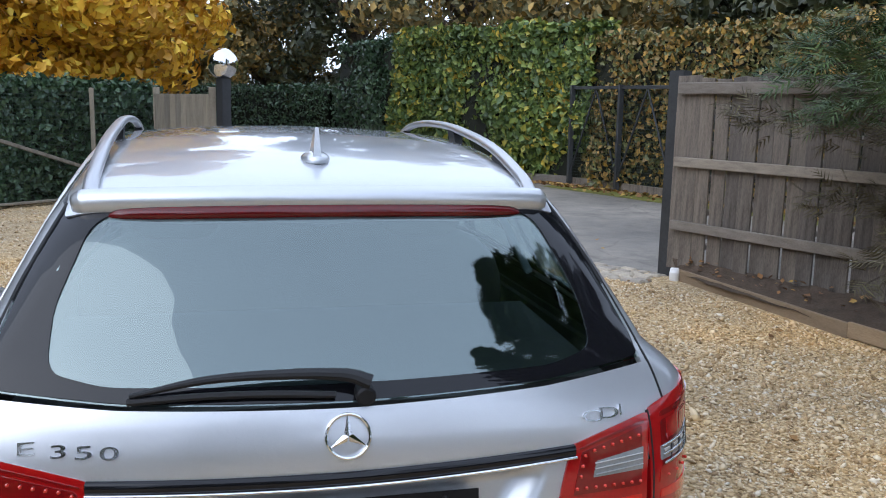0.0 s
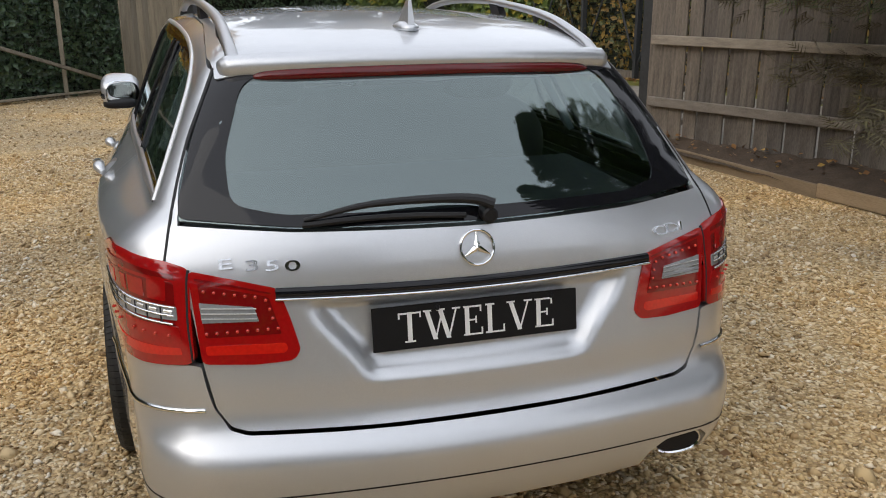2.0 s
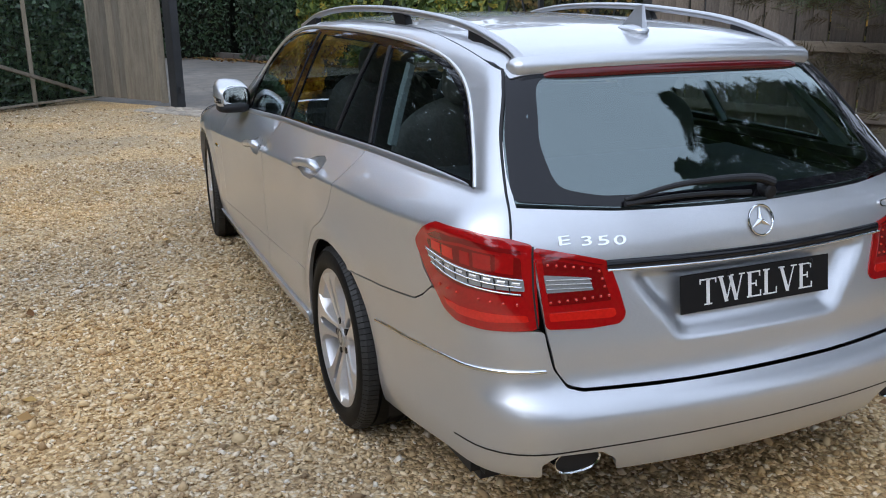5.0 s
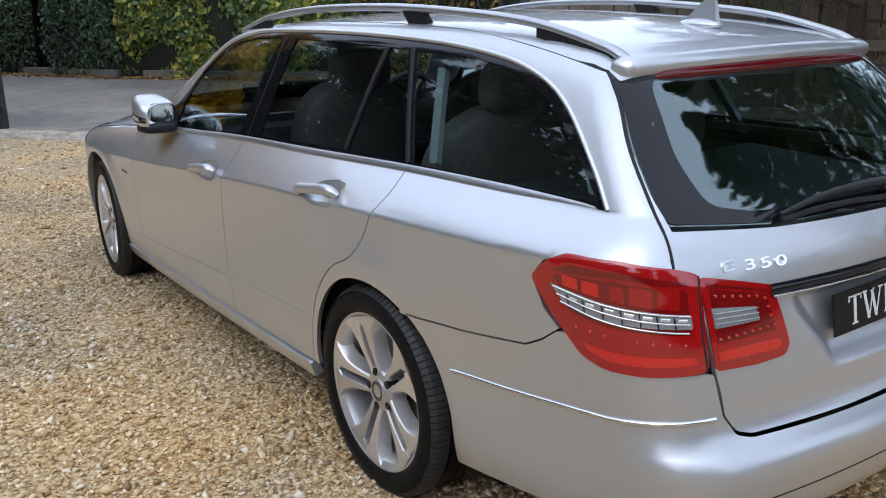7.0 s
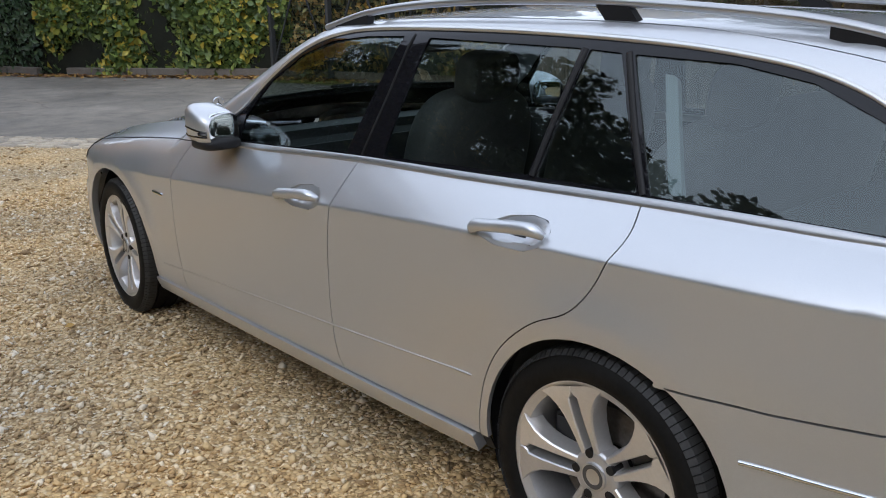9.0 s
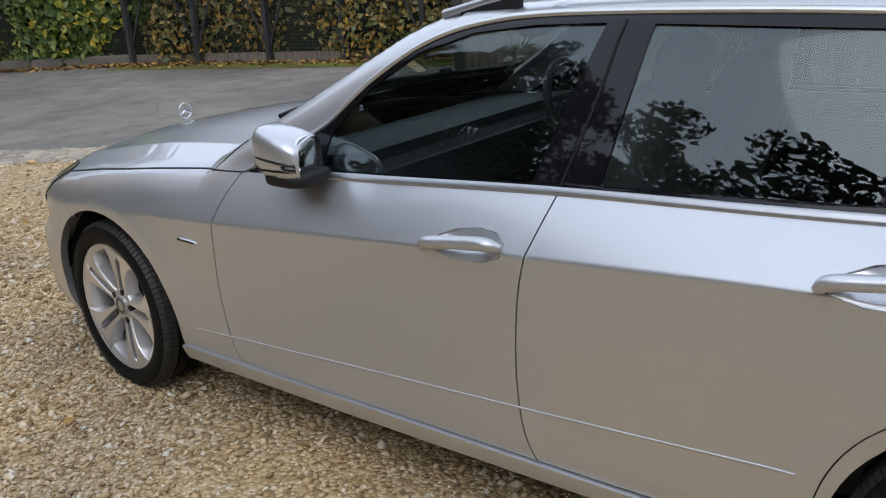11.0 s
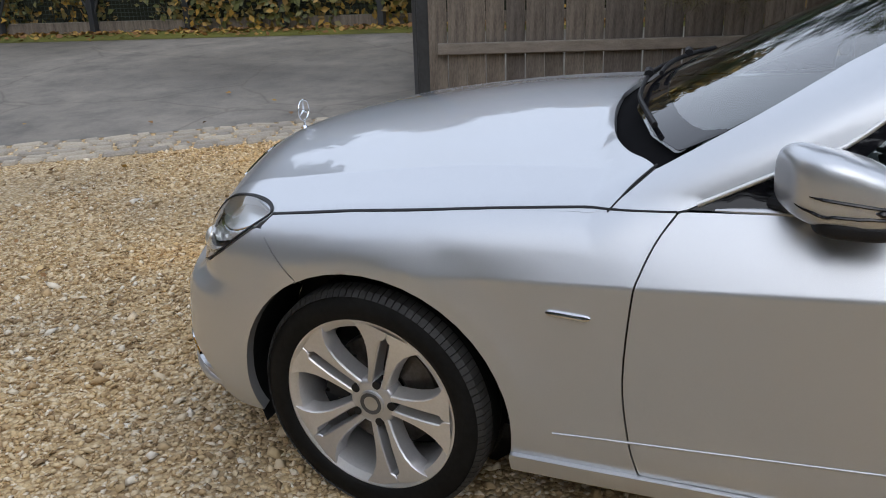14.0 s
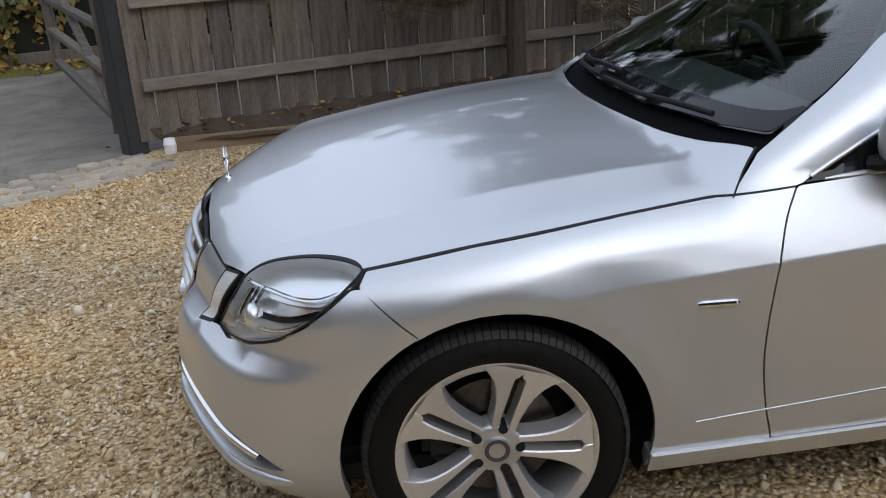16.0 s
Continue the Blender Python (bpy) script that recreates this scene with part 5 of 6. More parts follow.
bm = blob((0.0, 1.56, 1.27), (0.11, 0.02, 0.035), 0.6)
part("interior_mirror", bm, CABIN, car, "", True)


# ---- ground, road, fences, hedges and trees ----
def gravel_material():
    m, n, l, b = node_material("golden_gravel", (0.42, 0.31, 0.17), 0.9)
    v = mapping(n, l)
    vo = n.new("ShaderNodeTexVoronoi")
    vo.inputs["Scale"].default_value = 62.0
    l.new(v, vo.inputs["Vector"])
    sep = n.new("ShaderNodeSeparateColor")
    l.new(vo.outputs["Color"], sep.inputs["Color"])
    stone = ramp(n, l, sep.outputs["Red"], [(0.0, (0.34, 0.24, 0.13)), (0.35, (0.53, 0.39, 0.21)), (0.7, (0.67, 0.52, 0.31)), (1.0, (0.78, 0.68, 0.51))])
    sand = ramp(n, l, noise_tex(n, l, v, 0.62, 5.0), [(0.38, (0.80, 0.79, 0.78)), (0.52, (0.98, 0.93, 0.84)), (0.64, (1.10, 0.97, 0.76))])
    # darkens the colour between stones, as the shade in the gaps would
    gap = ramp(n, l, vo.outputs["Distance"], [(0.0, (1, 1, 1)), (0.5, (0.95, 0.95, 0.95)), (0.9, (0.60, 0.57, 0.52))])
    l.new(mix(n, l, 1.0, mix(n, l, 1.0, stone, sand, "MULTIPLY"), gap, "MULTIPLY"), b.inputs["Base Color"])
    inv = n.new("ShaderNodeMath")
    inv.operation = "SUBTRACT"
    inv.inputs[0].default_value = 1.0
    l.new(vo.outputs["Distance"], inv.inputs[1])
    bump(n, l, b, inv.outputs[0], 0.9, 0.012)
    return m


def stone_material():
    m, n, l, b = node_material("gravel_stones", (0.4, 0.3, 0.18), 0.85)
    r = n.new("ShaderNodeNewGeometry").outputs["Random Per Island"]
    c = ramp(n, l, r, [(0.0, (0.26, 0.18, 0.10)), (0.2, (0.49, 0.35, 0.19)), (0.55, (0.65, 0.50, 0.29)), (0.85, (0.77, 0.65, 0.47)), (1.0, (0.84, 0.79, 0.70))])
    v = mapping(n, l)
    sand = ramp(n, l, noise_tex(n, l, v, 0.62, 5.0), [(0.38, (0.80, 0.79, 0.78)), (0.52, (0.98, 0.93, 0.84)), (0.64, (1.10, 0.97, 0.76))])
    l.new(mix(n, l, 1.0, c, sand, "MULTIPLY"), b.inputs["Base Color"])
    return m


def tarmac_material():
    m, n, l, b = node_material("damp_tarmac", (0.1, 0.1, 0.1), 0.6)
    v = mapping(n, l)
    broad = noise_tex(n, l, v, 0.5, 5.0)
    fine = noise_tex(n, l, v, 140.0, 2.0)
    c = mix(n, l, 0.35, ramp(n, l, broad, [(0.30, (0.125, 0.110, 0.090)), (0.50, (0.21, 0.188, 0.155)), (0.68, (0.30, 0.272, 0.232))]), ramp(n, l, fine, [(0.3, (0.10, 0.10, 0.10)), (0.7, (0.26, 0.255, 0.25))]))
    patch = ramp(n, l, noise_tex(n, l, v, 2.6, 6.0, 0.7), [(0.30, (0.62, 0.60, 0.57)), (0.48, (0.93, 0.90, 0.86)), (0.66, (1.20, 1.14, 1.06))])
    vo = n.new("ShaderNodeTexVoronoi")
    vo.feature = "DISTANCE_TO_EDGE"
    vo.inputs["Scale"].default_value = 0.7
    wob = n.new("ShaderNodeMix")
    wob.data_type = "VECTOR"
    wob.inputs["Factor"].default_value = 0.18
    nt = n.new("ShaderNodeTexNoise")
    nt.inputs["Scale"].default_value = 1.7
    l.new(v, nt.inputs["Vector"])
    l.new(v, wob.inputs["A"])
    l.new(nt.outputs["Color"], wob.inputs["B"])
    l.new(wob.outputs["Result"], vo.inputs["Vector"])
    crack = ramp(n, l, vo.outputs["Distance"], [(0.0, (0.74, 0.72, 0.70)), (0.010, (1, 1, 1))])
    c = mix(n, l, 1.0, mix(n, l, 1.0, c, patch, "MULTIPLY"), crack, "MULTIPLY")
    l.new(c, b.inputs["Base Color"])
    l.new(ramp(n, l, broad, [(0.32, (0.50, 0.50, 0.50)), (0.6, (0.80, 0.80, 0.80))]), b.inputs["Roughness"])
    bump(n, l, b, fine, 0.35, 0.004)
    return m


GRAVEL, STONES, TARMAC = gravel_material(), stone_material(), tarmac_material()
WOOD = two_scale("weathered_grey_timber", (0.038, 0.031, 0.025), (0.250, 0.215, 0.180), 0.85, 3, 40, (9, 9, 0.8), 0.5, 0.003)
RAIL_WOOD = two_scale("weathered_rail_timber", (0.115, 0.099, 0.081), (0.324, 0.284, 0.236), 0.85, 3, 40, (2, 2, 9), 0.5, 0.003)
EDGE_WOOD = two_scale("edging_timber", (0.20, 0.14, 0.08), (0.36, 0.27, 0.17), 0.85, 2, 30, (1, 1, 6), 0.4, 0.003)
DARK_STEEL = two_scale("dark_painted_steel", (0.018, 0.020, 0.022), (0.045, 0.048, 0.052), 0.5, 3, 40)
SETT = two_scale("pale_stone_sett", (0.270, 0.236, 0.182), (0.594, 0.527, 0.432), 0.85, 5, 60, strength=0.5)
KERB = two_scale("stained_concrete", (0.13, 0.11, 0.09), (0.28, 0.25, 0.21), 0.9, 3, 50, strength=0.5)
SOIL = two_scale("leafy_soil", (0.05, 0.035, 0.022), (0.17, 0.12, 0.08), 0.95, 8, 60, strength=0.9, distance=0.02)
MOSS = two_scale("mossy_verge", (0.075, 0.085, 0.012), (0.24, 0.23, 0.03), 0.95, 2, 50, strength=0.8, distance=0.01)
BARK = two_scale("bark", (0.045, 0.036, 0.028), (0.15, 0.12, 0.09), 0.9, 6, 40, (4, 4, 1), 0.8, 0.01)
# near-black core colour stands for the shade inside the hedges
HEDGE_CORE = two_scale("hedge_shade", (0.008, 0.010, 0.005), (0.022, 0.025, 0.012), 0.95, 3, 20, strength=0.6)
LAUREL = leaf_material("laurel_leaves", [(0.0, (0.021, 0.045, 0.021)), (0.5, (0.045, 0.087, 0.039)), (1.0, (0.098, 0.158, 0.068))], 0.35)
HORNBEAM = leaf_material("hedge_leaves", [(0.0, (0.029, 0.050, 0.014)), (0.45, (0.086, 0.138, 0.031)), (0.72, (0.209, 0.264, 0.050)), (0.88, (0.484, 0.363, 0.039)), (1.0, (0.330, 0.143, 0.033))], 0.5)
BROWN_HEDGE = leaf_material("autumn_hedge_leaves", [(0.0, (0.048, 0.055, 0.019)), (0.4, (0.124, 0.131, 0.036)), (0.7, (0.248, 0.152, 0.041)), (0.9, (0.456, 0.276, 0.041)), (1.0, (0.304, 0.138, 0.041))], 0.55)
MAPLE = leaf_material("yellow_leaves", [(0.0, (0.316, 0.144, 0.011)), (0.4, (0.719, 0.374, 0.017)), (0.8, (0.850, 0.575, 0.043)), (1.0, (0.646, 0.546, 0.086))], 0.55)
WOODLAND = leaf_material("woodland_leaves", [(0.0, (0.065, 0.071, 0.030)), (0.45, (0.158, 0.139, 0.052)), (0.75, (0.335, 0.223, 0.065)), (1.0, (0.670, 0.428, 0.074))], 0.6)
OAK = leaf_material("oak_leaves", [(0.0, (0.015, 0.020, 0.008)), (0.6, (0.04, 0.05, 0.018)), (1.0, (0.09, 0.085, 0.03))], 0.5)
FIR = leaf_material("conifer_sprays", [(0.0, (0.018, 0.034, 0.012)), (0.5, (0.045, 0.085, 0.022)), (1.0, (0.10, 0.15, 0.035))], 0.6)
DRY_FIR = leaf_material("dry_conifer_twigs", [(0.0, (0.035, 0.028, 0.016)), (0.6, (0.09, 0.075, 0.04)), (1.0, (0.15, 0.14, 0.06))], 0.8)
FALLEN = leaf_material("fallen_leaves", [(0.0, (0.12, 0.05, 0.02)), (0.5, (0.26, 0.13, 0.04)), (1.0, (0.50, 0.34, 0.07))], 0.7)
WIRE = node_material("green_wire", (0.03, 0.045, 0.035), 0.5, 0.3)[0]


def sheet(name, outline, z, material, label, category, kind="structure", thick=0.0):
    bm = bmesh.new()
    vs = [bm.verts.new((x, y, z)) for x, y in outline]
    f = bm.faces.new(vs)
    if thick:
        r = bmesh.ops.extrude_face_region(bm, geom=[f])
        bmesh.ops.translate(bm, vec=(0, 0, -thick), verts=[v for v in r["geom"] if isinstance(v, bmesh.types.BMVert)])
    ob = part(name, bm, material)
    for p in ob.data.polygons:
        if not thick and p.normal.z < 0:
            ob.data.flip_normals()
            break
    return tagged(ob, label, category, kind=kind)


def along(a, b):
    a, b = Vector((*a, 0)), Vector((*b, 0))
    return a, b, (b - a).length, math.degrees(math.atan2(b.y - a.y, b.x - a.x))


GATE_R, GATE_L = (3.74, 4.62), (-0.26, 10.27)
FAR = [(10.3, 1.2), (8.45, 7.2), (6.35, 13.6), (3.35, 17.9), (0.6, 24.5), (-6.0, 38.0)]
sheet("ground", [(-600, -600), (600, -600), (600, 600), (-600, 600)], 0.0, GRAVEL, "golden pea gravel drive with sandy worn tracks", "ground")
g0, g1, gl, ga = along(GATE_R, GATE_L)
gd = (g1 - g0).normalized()
inn = Vector((-gd.y, gd.x, 0))
inn = inn if inn.dot(Vector((-1, -1, 0))) > 0 else -inn
s0, s1 = g0 - gd * 6, g1 + gd * 24
sheet("road", [tuple(s0[:2]), tuple(s1[:2])] + FAR[::-1], 0.004, TARMAC, "worn grey tarmac lane with damp patches", "road")
for i in range(len(FAR) - 1):
    p0, p1, ln, an = along(FAR[i], FAR[i + 1])
    dd = (p1 - p0).normalized()
    oo = Vector((dd.y, -dd.x, 0))
    w = 0.75 if i < 2 else 0.30
    sheet("verge", [tuple((p - oo * k)[:2]) for p, k in ((p0, w), (p1, w), (p1, -0.8), (p0, -0.8))], 0.008 + 0.001 * i, MOSS if i < 2 else SOIL, "mossy verge strewn with fallen leaves" if i < 2 else "leaf litter along the lane kerb", "verge")
    q = (p0 + p1) / 2 + oo * 0.08
    bm = bmesh.new()
    if i < 2:
        box(bm, (ln, 0.05, 0.16), pose(q.x, q.y, 0.08, 0, 0, an), 0.008, 1)
    else:
        for j in range(int(ln / 0.915)):
            c = p0 + dd * (0.915 * (j + 0.5)) + oo * 0.08
            box(bm, (0.905, 0.12, 0.17), pose(c.x, c.y, 0.08 + random.uniform(-0.006, 0.006), 0, random.uniform(-0.5, 0.5), an), 0.012, 1)
    tagged(part("kerb", bm, WOOD if i < 2 else KERB), "timber gravel board under the wire fence" if i < 2 else "stained concrete kerb below the hedge", "kerb", kind="structure")


def leaf_cloud(n, place, size, droop=0.35, seed=1, fold=0.25, long=1.35):
    """Many small folded leaves: place(rng, n) gives their points and outward ways."""
    rng = np.random.default_rng(seed)
    p, o = place(rng, n)
    o = o + rng.normal(0, 0.55, (n, 3)) + np.array([0, 0, -droop])
    o /= np.linalg.norm(o, axis=1, keepdims=True) + 1e-9
    a = rng.normal(0, 1, (n, 3))
    a -= (a * o).sum(1, keepdims=True) * o
    a /= np.linalg.norm(a, axis=1, keepdims=True) + 1e-9
    b = np.cross(o, a)
    s = (size * rng.uniform(0.6, 1.35, n))[:, None]
    tip, tail = p + a * s * long * 0.5, p - a * s * long * 0.5
    l, r = p + b * s * 0.42 + o * s * fold, p - b * s * 0.42 + o * s * fold
    v = np.stack([tail, l, tip, r], 1).reshape(-1, 3)
    k = np.arange(n)[:, None] * 4
    f = np.concatenate([k + [0, 2, 1], k + [0, 3, 2]], 1).reshape(-1, 3)
    return v, f


def mesh_of(name, v, f, material):
    me = bpy.data.meshes.new(name)
    me.vertices.add(len(v))
    me.vertices.foreach_set("co", np.asarray(v, np.float32).ravel())
    f = np.asarray(f, np.int32)
    me.loops.add(f.size)
    me.loops.foreach_set("vertex_index", f.ravel())
    me.polygons.add(len(f))
    me.polygons.foreach_set("loop_start", np.arange(0, f.size, f.shape[1], dtype=np.int32))
    me.update(calc_edges=True)
    me.materials.append(material)
    return new(name, me)


def hedge(a, b, height, depth, material, label, leaves, size, seed, wave=0.25, base=0.0):
    """A hedge from a to b: thousands of leaves over a core coloured dark for the shade within."""
    p0, p1, length, ang = along(a, b)
    d = (p1 - p0).normalized()
    nrm = Vector((-d.y, d.x, 0))
    thing = new("hedge")
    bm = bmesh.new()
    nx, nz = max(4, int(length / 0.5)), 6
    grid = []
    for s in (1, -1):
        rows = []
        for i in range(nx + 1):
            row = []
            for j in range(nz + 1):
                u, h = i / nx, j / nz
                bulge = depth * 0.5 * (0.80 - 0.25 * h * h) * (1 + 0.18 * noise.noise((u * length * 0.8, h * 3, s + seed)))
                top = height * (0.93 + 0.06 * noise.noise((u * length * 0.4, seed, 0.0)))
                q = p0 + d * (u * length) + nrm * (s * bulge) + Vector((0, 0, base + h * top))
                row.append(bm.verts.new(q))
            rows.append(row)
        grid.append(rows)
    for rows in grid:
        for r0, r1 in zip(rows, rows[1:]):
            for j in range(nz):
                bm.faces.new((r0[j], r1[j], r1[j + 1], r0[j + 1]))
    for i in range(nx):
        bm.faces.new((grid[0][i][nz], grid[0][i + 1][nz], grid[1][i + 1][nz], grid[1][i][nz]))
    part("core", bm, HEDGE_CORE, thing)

    def place(rng, n):
        u, side = rng.uniform(0, 1, n), np.where(rng.uniform(0, 1, n) < 0.5, 1.0, -1.0)
        h = rng.uniform(0, 1, n) ** 0.85
        over = rng.uniform(0, 1, n) < 0.16
        lump = np.array([noise.noise((x * length * 0.9, z * height * 1.1, seed * 3.7)) for x, z in zip(u, h)])
        off = depth * 0.5 * (0.92 - 0.22 * h * h) + lump * wave + rng.normal(0, 0.05, n)
        off = np.where(over, rng.uniform(-1, 1, n) * depth * 0.4, off * side)
        z = np.where(over, height * (0.97 + 0.07 * lump) + rng.normal(0, 0.05, n), h * height * (0.98 + 0.05 * lump))
        pts = np.array(p0)[None] + np.outer(u * length, np.array(d)) + np.outer(off, np.array(nrm))
        pts[:, 2] = base + np.maximum(z, 0.04)
        way = np.outer(np.where(over, 0, side), np.array(nrm)) + np.outer(np.where(over, 1.0, 0.25), [0, 0, 1.0])
        return pts, way

    v, f = leaf_cloud(leaves, place, size, seed=seed)
    mesh_of("leaves", v, f, material).parent = thing
    return tagged(thing, label, "hedge")


def limb(bm, a, b, r0, r1, n=7, bend=0.12, seed=0):
    a, b = Vector(a), Vector(b)
    rng = random.Random(seed)
    pts = [a.lerp(b, t) + Vector((rng.uniform(-1, 1), rng.uniform(-1, 1), 0)) * bend * (b - a).length * math.sin(math.pi * t) for t in (0, 0.25, 0.5, 0.75, 1)]
    sub = sweep(pts, 1.0, n, 1.0, [r0 + (r1 - r0) * t for t in (0, 0.25, 0.5, 0.75, 1)])
    me = bpy.data.meshes.new("limb")
    sub.to_mesh(me)
    sub.free()
    bm.from_mesh(me)
    bpy.data.meshes.remove(me)


def broad_tree(x, y, height, spread, material, label, leaves, size, seed, low=0.3, clumps=26, ball=0.30):
    """A broadleaf tree: forked trunk and limbs, and leaves in clumps with gaps between."""
    rng = random.Random(seed)
    thing = new("tree")
    thing.location = (x, y, 0)
    bm = bmesh.new()
    fork = height * 0.32
    limb(bm, (0, 0, -0.05), (rng.uniform(-0.2, 0.2), rng.uniform(-0.2, 0.2), fork), height * 0.026, height * 0.018, 9, 0.03, seed)
    centres = []
    for i in range(clumps):
        a, h = rng.uniform(0, 6.28), rng.uniform(low, 1.0)
        w = spread * math.sqrt(max(0.05, 1 - ((h - 0.55) / 0.6) ** 2)) * rng.uniform(0.35, 1.0)
        c = (w * math.cos(a), w * math.sin(a), height * h * rng.uniform(0.93, 1.03))
        centres.append(c)
        if i % 2 == 0:
            limb(bm, (0, 0, min(fork, c[2] * 0.8)), c, height * 0.010, height * 0.0022, 6, 0.10, seed + i)
    part("trunk", bm, BARK, thing, "", True)
    cen = np.array(centres)

    def place(g, n):
        k = g.integers(0, len(cen), n)
        w = g.normal(0, 1, (n, 3))
        w /= np.linalg.norm(w, axis=1, keepdims=True)
        rad = spread * ball * g.uniform(0.2, 1.0, n) ** 0.5
        return cen[k] + w * rad[:, None] * np.array([1.0, 1.0, 0.75]), w

    v, f = leaf_cloud(leaves, place, size, seed=seed)
    mesh_of("crown", v, f, material).parent = thing
    return tagged(thing, label, "tree")


def conifer(x, y, height, spread, low, label, seed, sprays=5200, dry=True, top_only=False):
    """A conifer: straight trunk, drooping boughs, and feathery flat sprays along them."""
    rng = np.random.default_rng(seed)
    thing = new("conifer")
    thing.location = (x, y, 0.05)
    bm = bmesh.new()
    limb(bm, (0, 0, -0.05), (0.05, 0, height), 0.085, 0.012, 9, 0.01, seed)
    green, dead = [], []
    for i in range(int(height * 24)):
        h = low + (height - low) * (i / (height * 24)) ** 0.95
        reach = spread * (1 - (h - low) / (height - low)) ** 0.75 * rng.uniform(0.6, 1.08) + 0.12
        a = i * 2.399 + rng.uniform(-0.3, 0.3)
        tip = np.array([reach * math.cos(a), reach * math.sin(a), h + reach * rng.uniform(-0.22, 0.18)])
        root = np.array([0, 0, h])
        if i % 2 == 0:
            limb(bm, root, tip, 0.018, 0.004, 5, 0.06, seed + i)
        lowly = dry and h < low + 0.55
        for t in rng.uniform(0.25 if not lowly else 0.4, 1.02, int(sprays / (height * 24))):
            (dead if lowly else green).append((root + (tip - root) * t + rng.normal(0, 0.05, 3), tip - root))
    part("trunk", bm, BARK, thing, "", True)

    def spray_mesh(name, items, material, size):
        p, w = np.array([q[0] for q in items]), np.array([q[1] for q in items])
        w = w / np.linalg.norm(w, axis=1, keepdims=True) + rng.normal(0, 0.45, w.shape) + np.array([0, 0, 0.10])
        w /= np.linalg.norm(w, axis=1, keepdims=True)
        side = np.cross(w, np.array([0, 0, 1.0]) + rng.normal(0, 0.35, w.shape))
        side /= np.linalg.norm(side, axis=1, keepdims=True)
        up = np.cross(side, w)
        vs, fs = [], []
        # one frond: a stem with pairs of slim leaflets
        for k, (along_w, across, lift) in enumerate(((0.0, 0.5, 0.02), (0.22, 0.52, 0.03), (0.42, 0.44, 0.03), (0.60, 0.34, 0.02), (0.76, 0.22, 0.0), (0.88, 0.0, -0.03))):
            for s in ((1, -1) if across else (1,)):
                a0 = p + w * size * along_w
                a1 = p + w * size * (along_w + 0.10)
                end = p + w * size * (along_w + 0.42) + side * s * size * across + up * size * (lift - 0.10)
                base = len(vs) * len(p)
                idx = np.arange(len(p))
                vs += [a0, a1, end]
                fs.append(np.stack([base + idx, base + len(p) + idx, base + 2 * len(p) + idx], 1))
        ob = mesh_of(name, np.concatenate(vs), np.concatenate(fs), material)
        ob.parent = thing

    spray_mesh("foliage", green, FIR, 0.17)
    if dead:
        spray_mesh("dry_foliage", dead, DRY_FIR, 0.15)
    return tagged(thing, label, "tree")


# the boarded fence beside the drive
FENCE = [(3.70, 4.49), (4.30, 2.80), (5.75, -1.30), (7.2, -5.6)]
fence = new("board_fence")
tagged(fence, "weathered grey vertical-board timber fence with three rails", "fence")
rngf = random.Random(5)
f0, f1, fl, fa = along(FENCE[0], FENCE[-1])
fdir = (f1 - f0).normalized()
fn = Vector((fdir.y, -fdir.x, 0))
fn = fn if fn.x < 0 else -fn
pos = 0.0
plank_meshes = []
for k in range(8):
    bm = bmesh.new()
    box(bm, (0.142, 0.020, 1.72), pose(0, 0, 0.86), 0.003, 1)
    for v in bm.verts:
        v.co.x += 0.004 * noise.noise((k, v.co.z * 2, 0))
        if v.co.z > 1.6:
            v.co.z += 0.02 * noise.noise((k * 3.1, v.co.x * 8, 1))
    me = bpy.data.meshes.new("plank")
    bm.to_mesh(me)
    bm.free()
    me.materials.append(WOOD)
    plank_meshes.append(me)
while pos < fl:
    ob = new("plank", plank_meshes[rngf.randrange(8)])
    q = f0 + fdir * pos
    proud = 0.012 if int(pos / 0.149) % 2 else -0.014
    ob.matrix_basis = pose(q.x + fn.x * proud, q.y + fn.y * proud, 0.08 + rngf.uniform(-0.02, 0.02), 0, rngf.uniform(-0.4, 0.4), fa + rngf.uniform(-1, 1))
    ob.parent = fence
    pos += 0.149 + rngf.uniform(-0.004, 0.004)
for z, hh in ((0.495, 0.085), (1.06, 0.085), (1.70, 0.10)):
    bm = bmesh.new()
    q = f0.lerp(f1, 0.5) + fn * 0.045
    box(bm, (fl, 0.045, hh), pose(q.x, q.y, z, 0, 0, fa), 0.006, 1)
    part("rail", bm, RAIL_WOOD, fence, "weathered horizontal rail")

# raised planting bed behind a timber edging board
bed = new("planting_bed")
bm = bmesh.new()
rows = []
for i in range(60):
    t = i / 59
    q = f0 + fdir * (t * fl)
    e = Vector((3.70 + 0.30 * max(0, t * fl - 0.8) * 0.42, 4.40 - t * fl * 0.95, 0))
    row = []
    for j in range(9):
        u = j / 8
        p = e.lerp(q, u)
        row.append(bm.verts.new((p.x, p.y, 0.07 + 0.12 * u + 0.025 * noise.noise((p.x * 5, p.y * 5, 0)))))
    rows.append(row)
for a, b in zip(rows, rows[1:]):
    for j in range(8):
        bm.faces.new((a[j], a[j + 1], b[j + 1], b[j]))
bed_soil = part("soil", bm, SOIL, bed, "dark soil with stones and leaf litter", True)
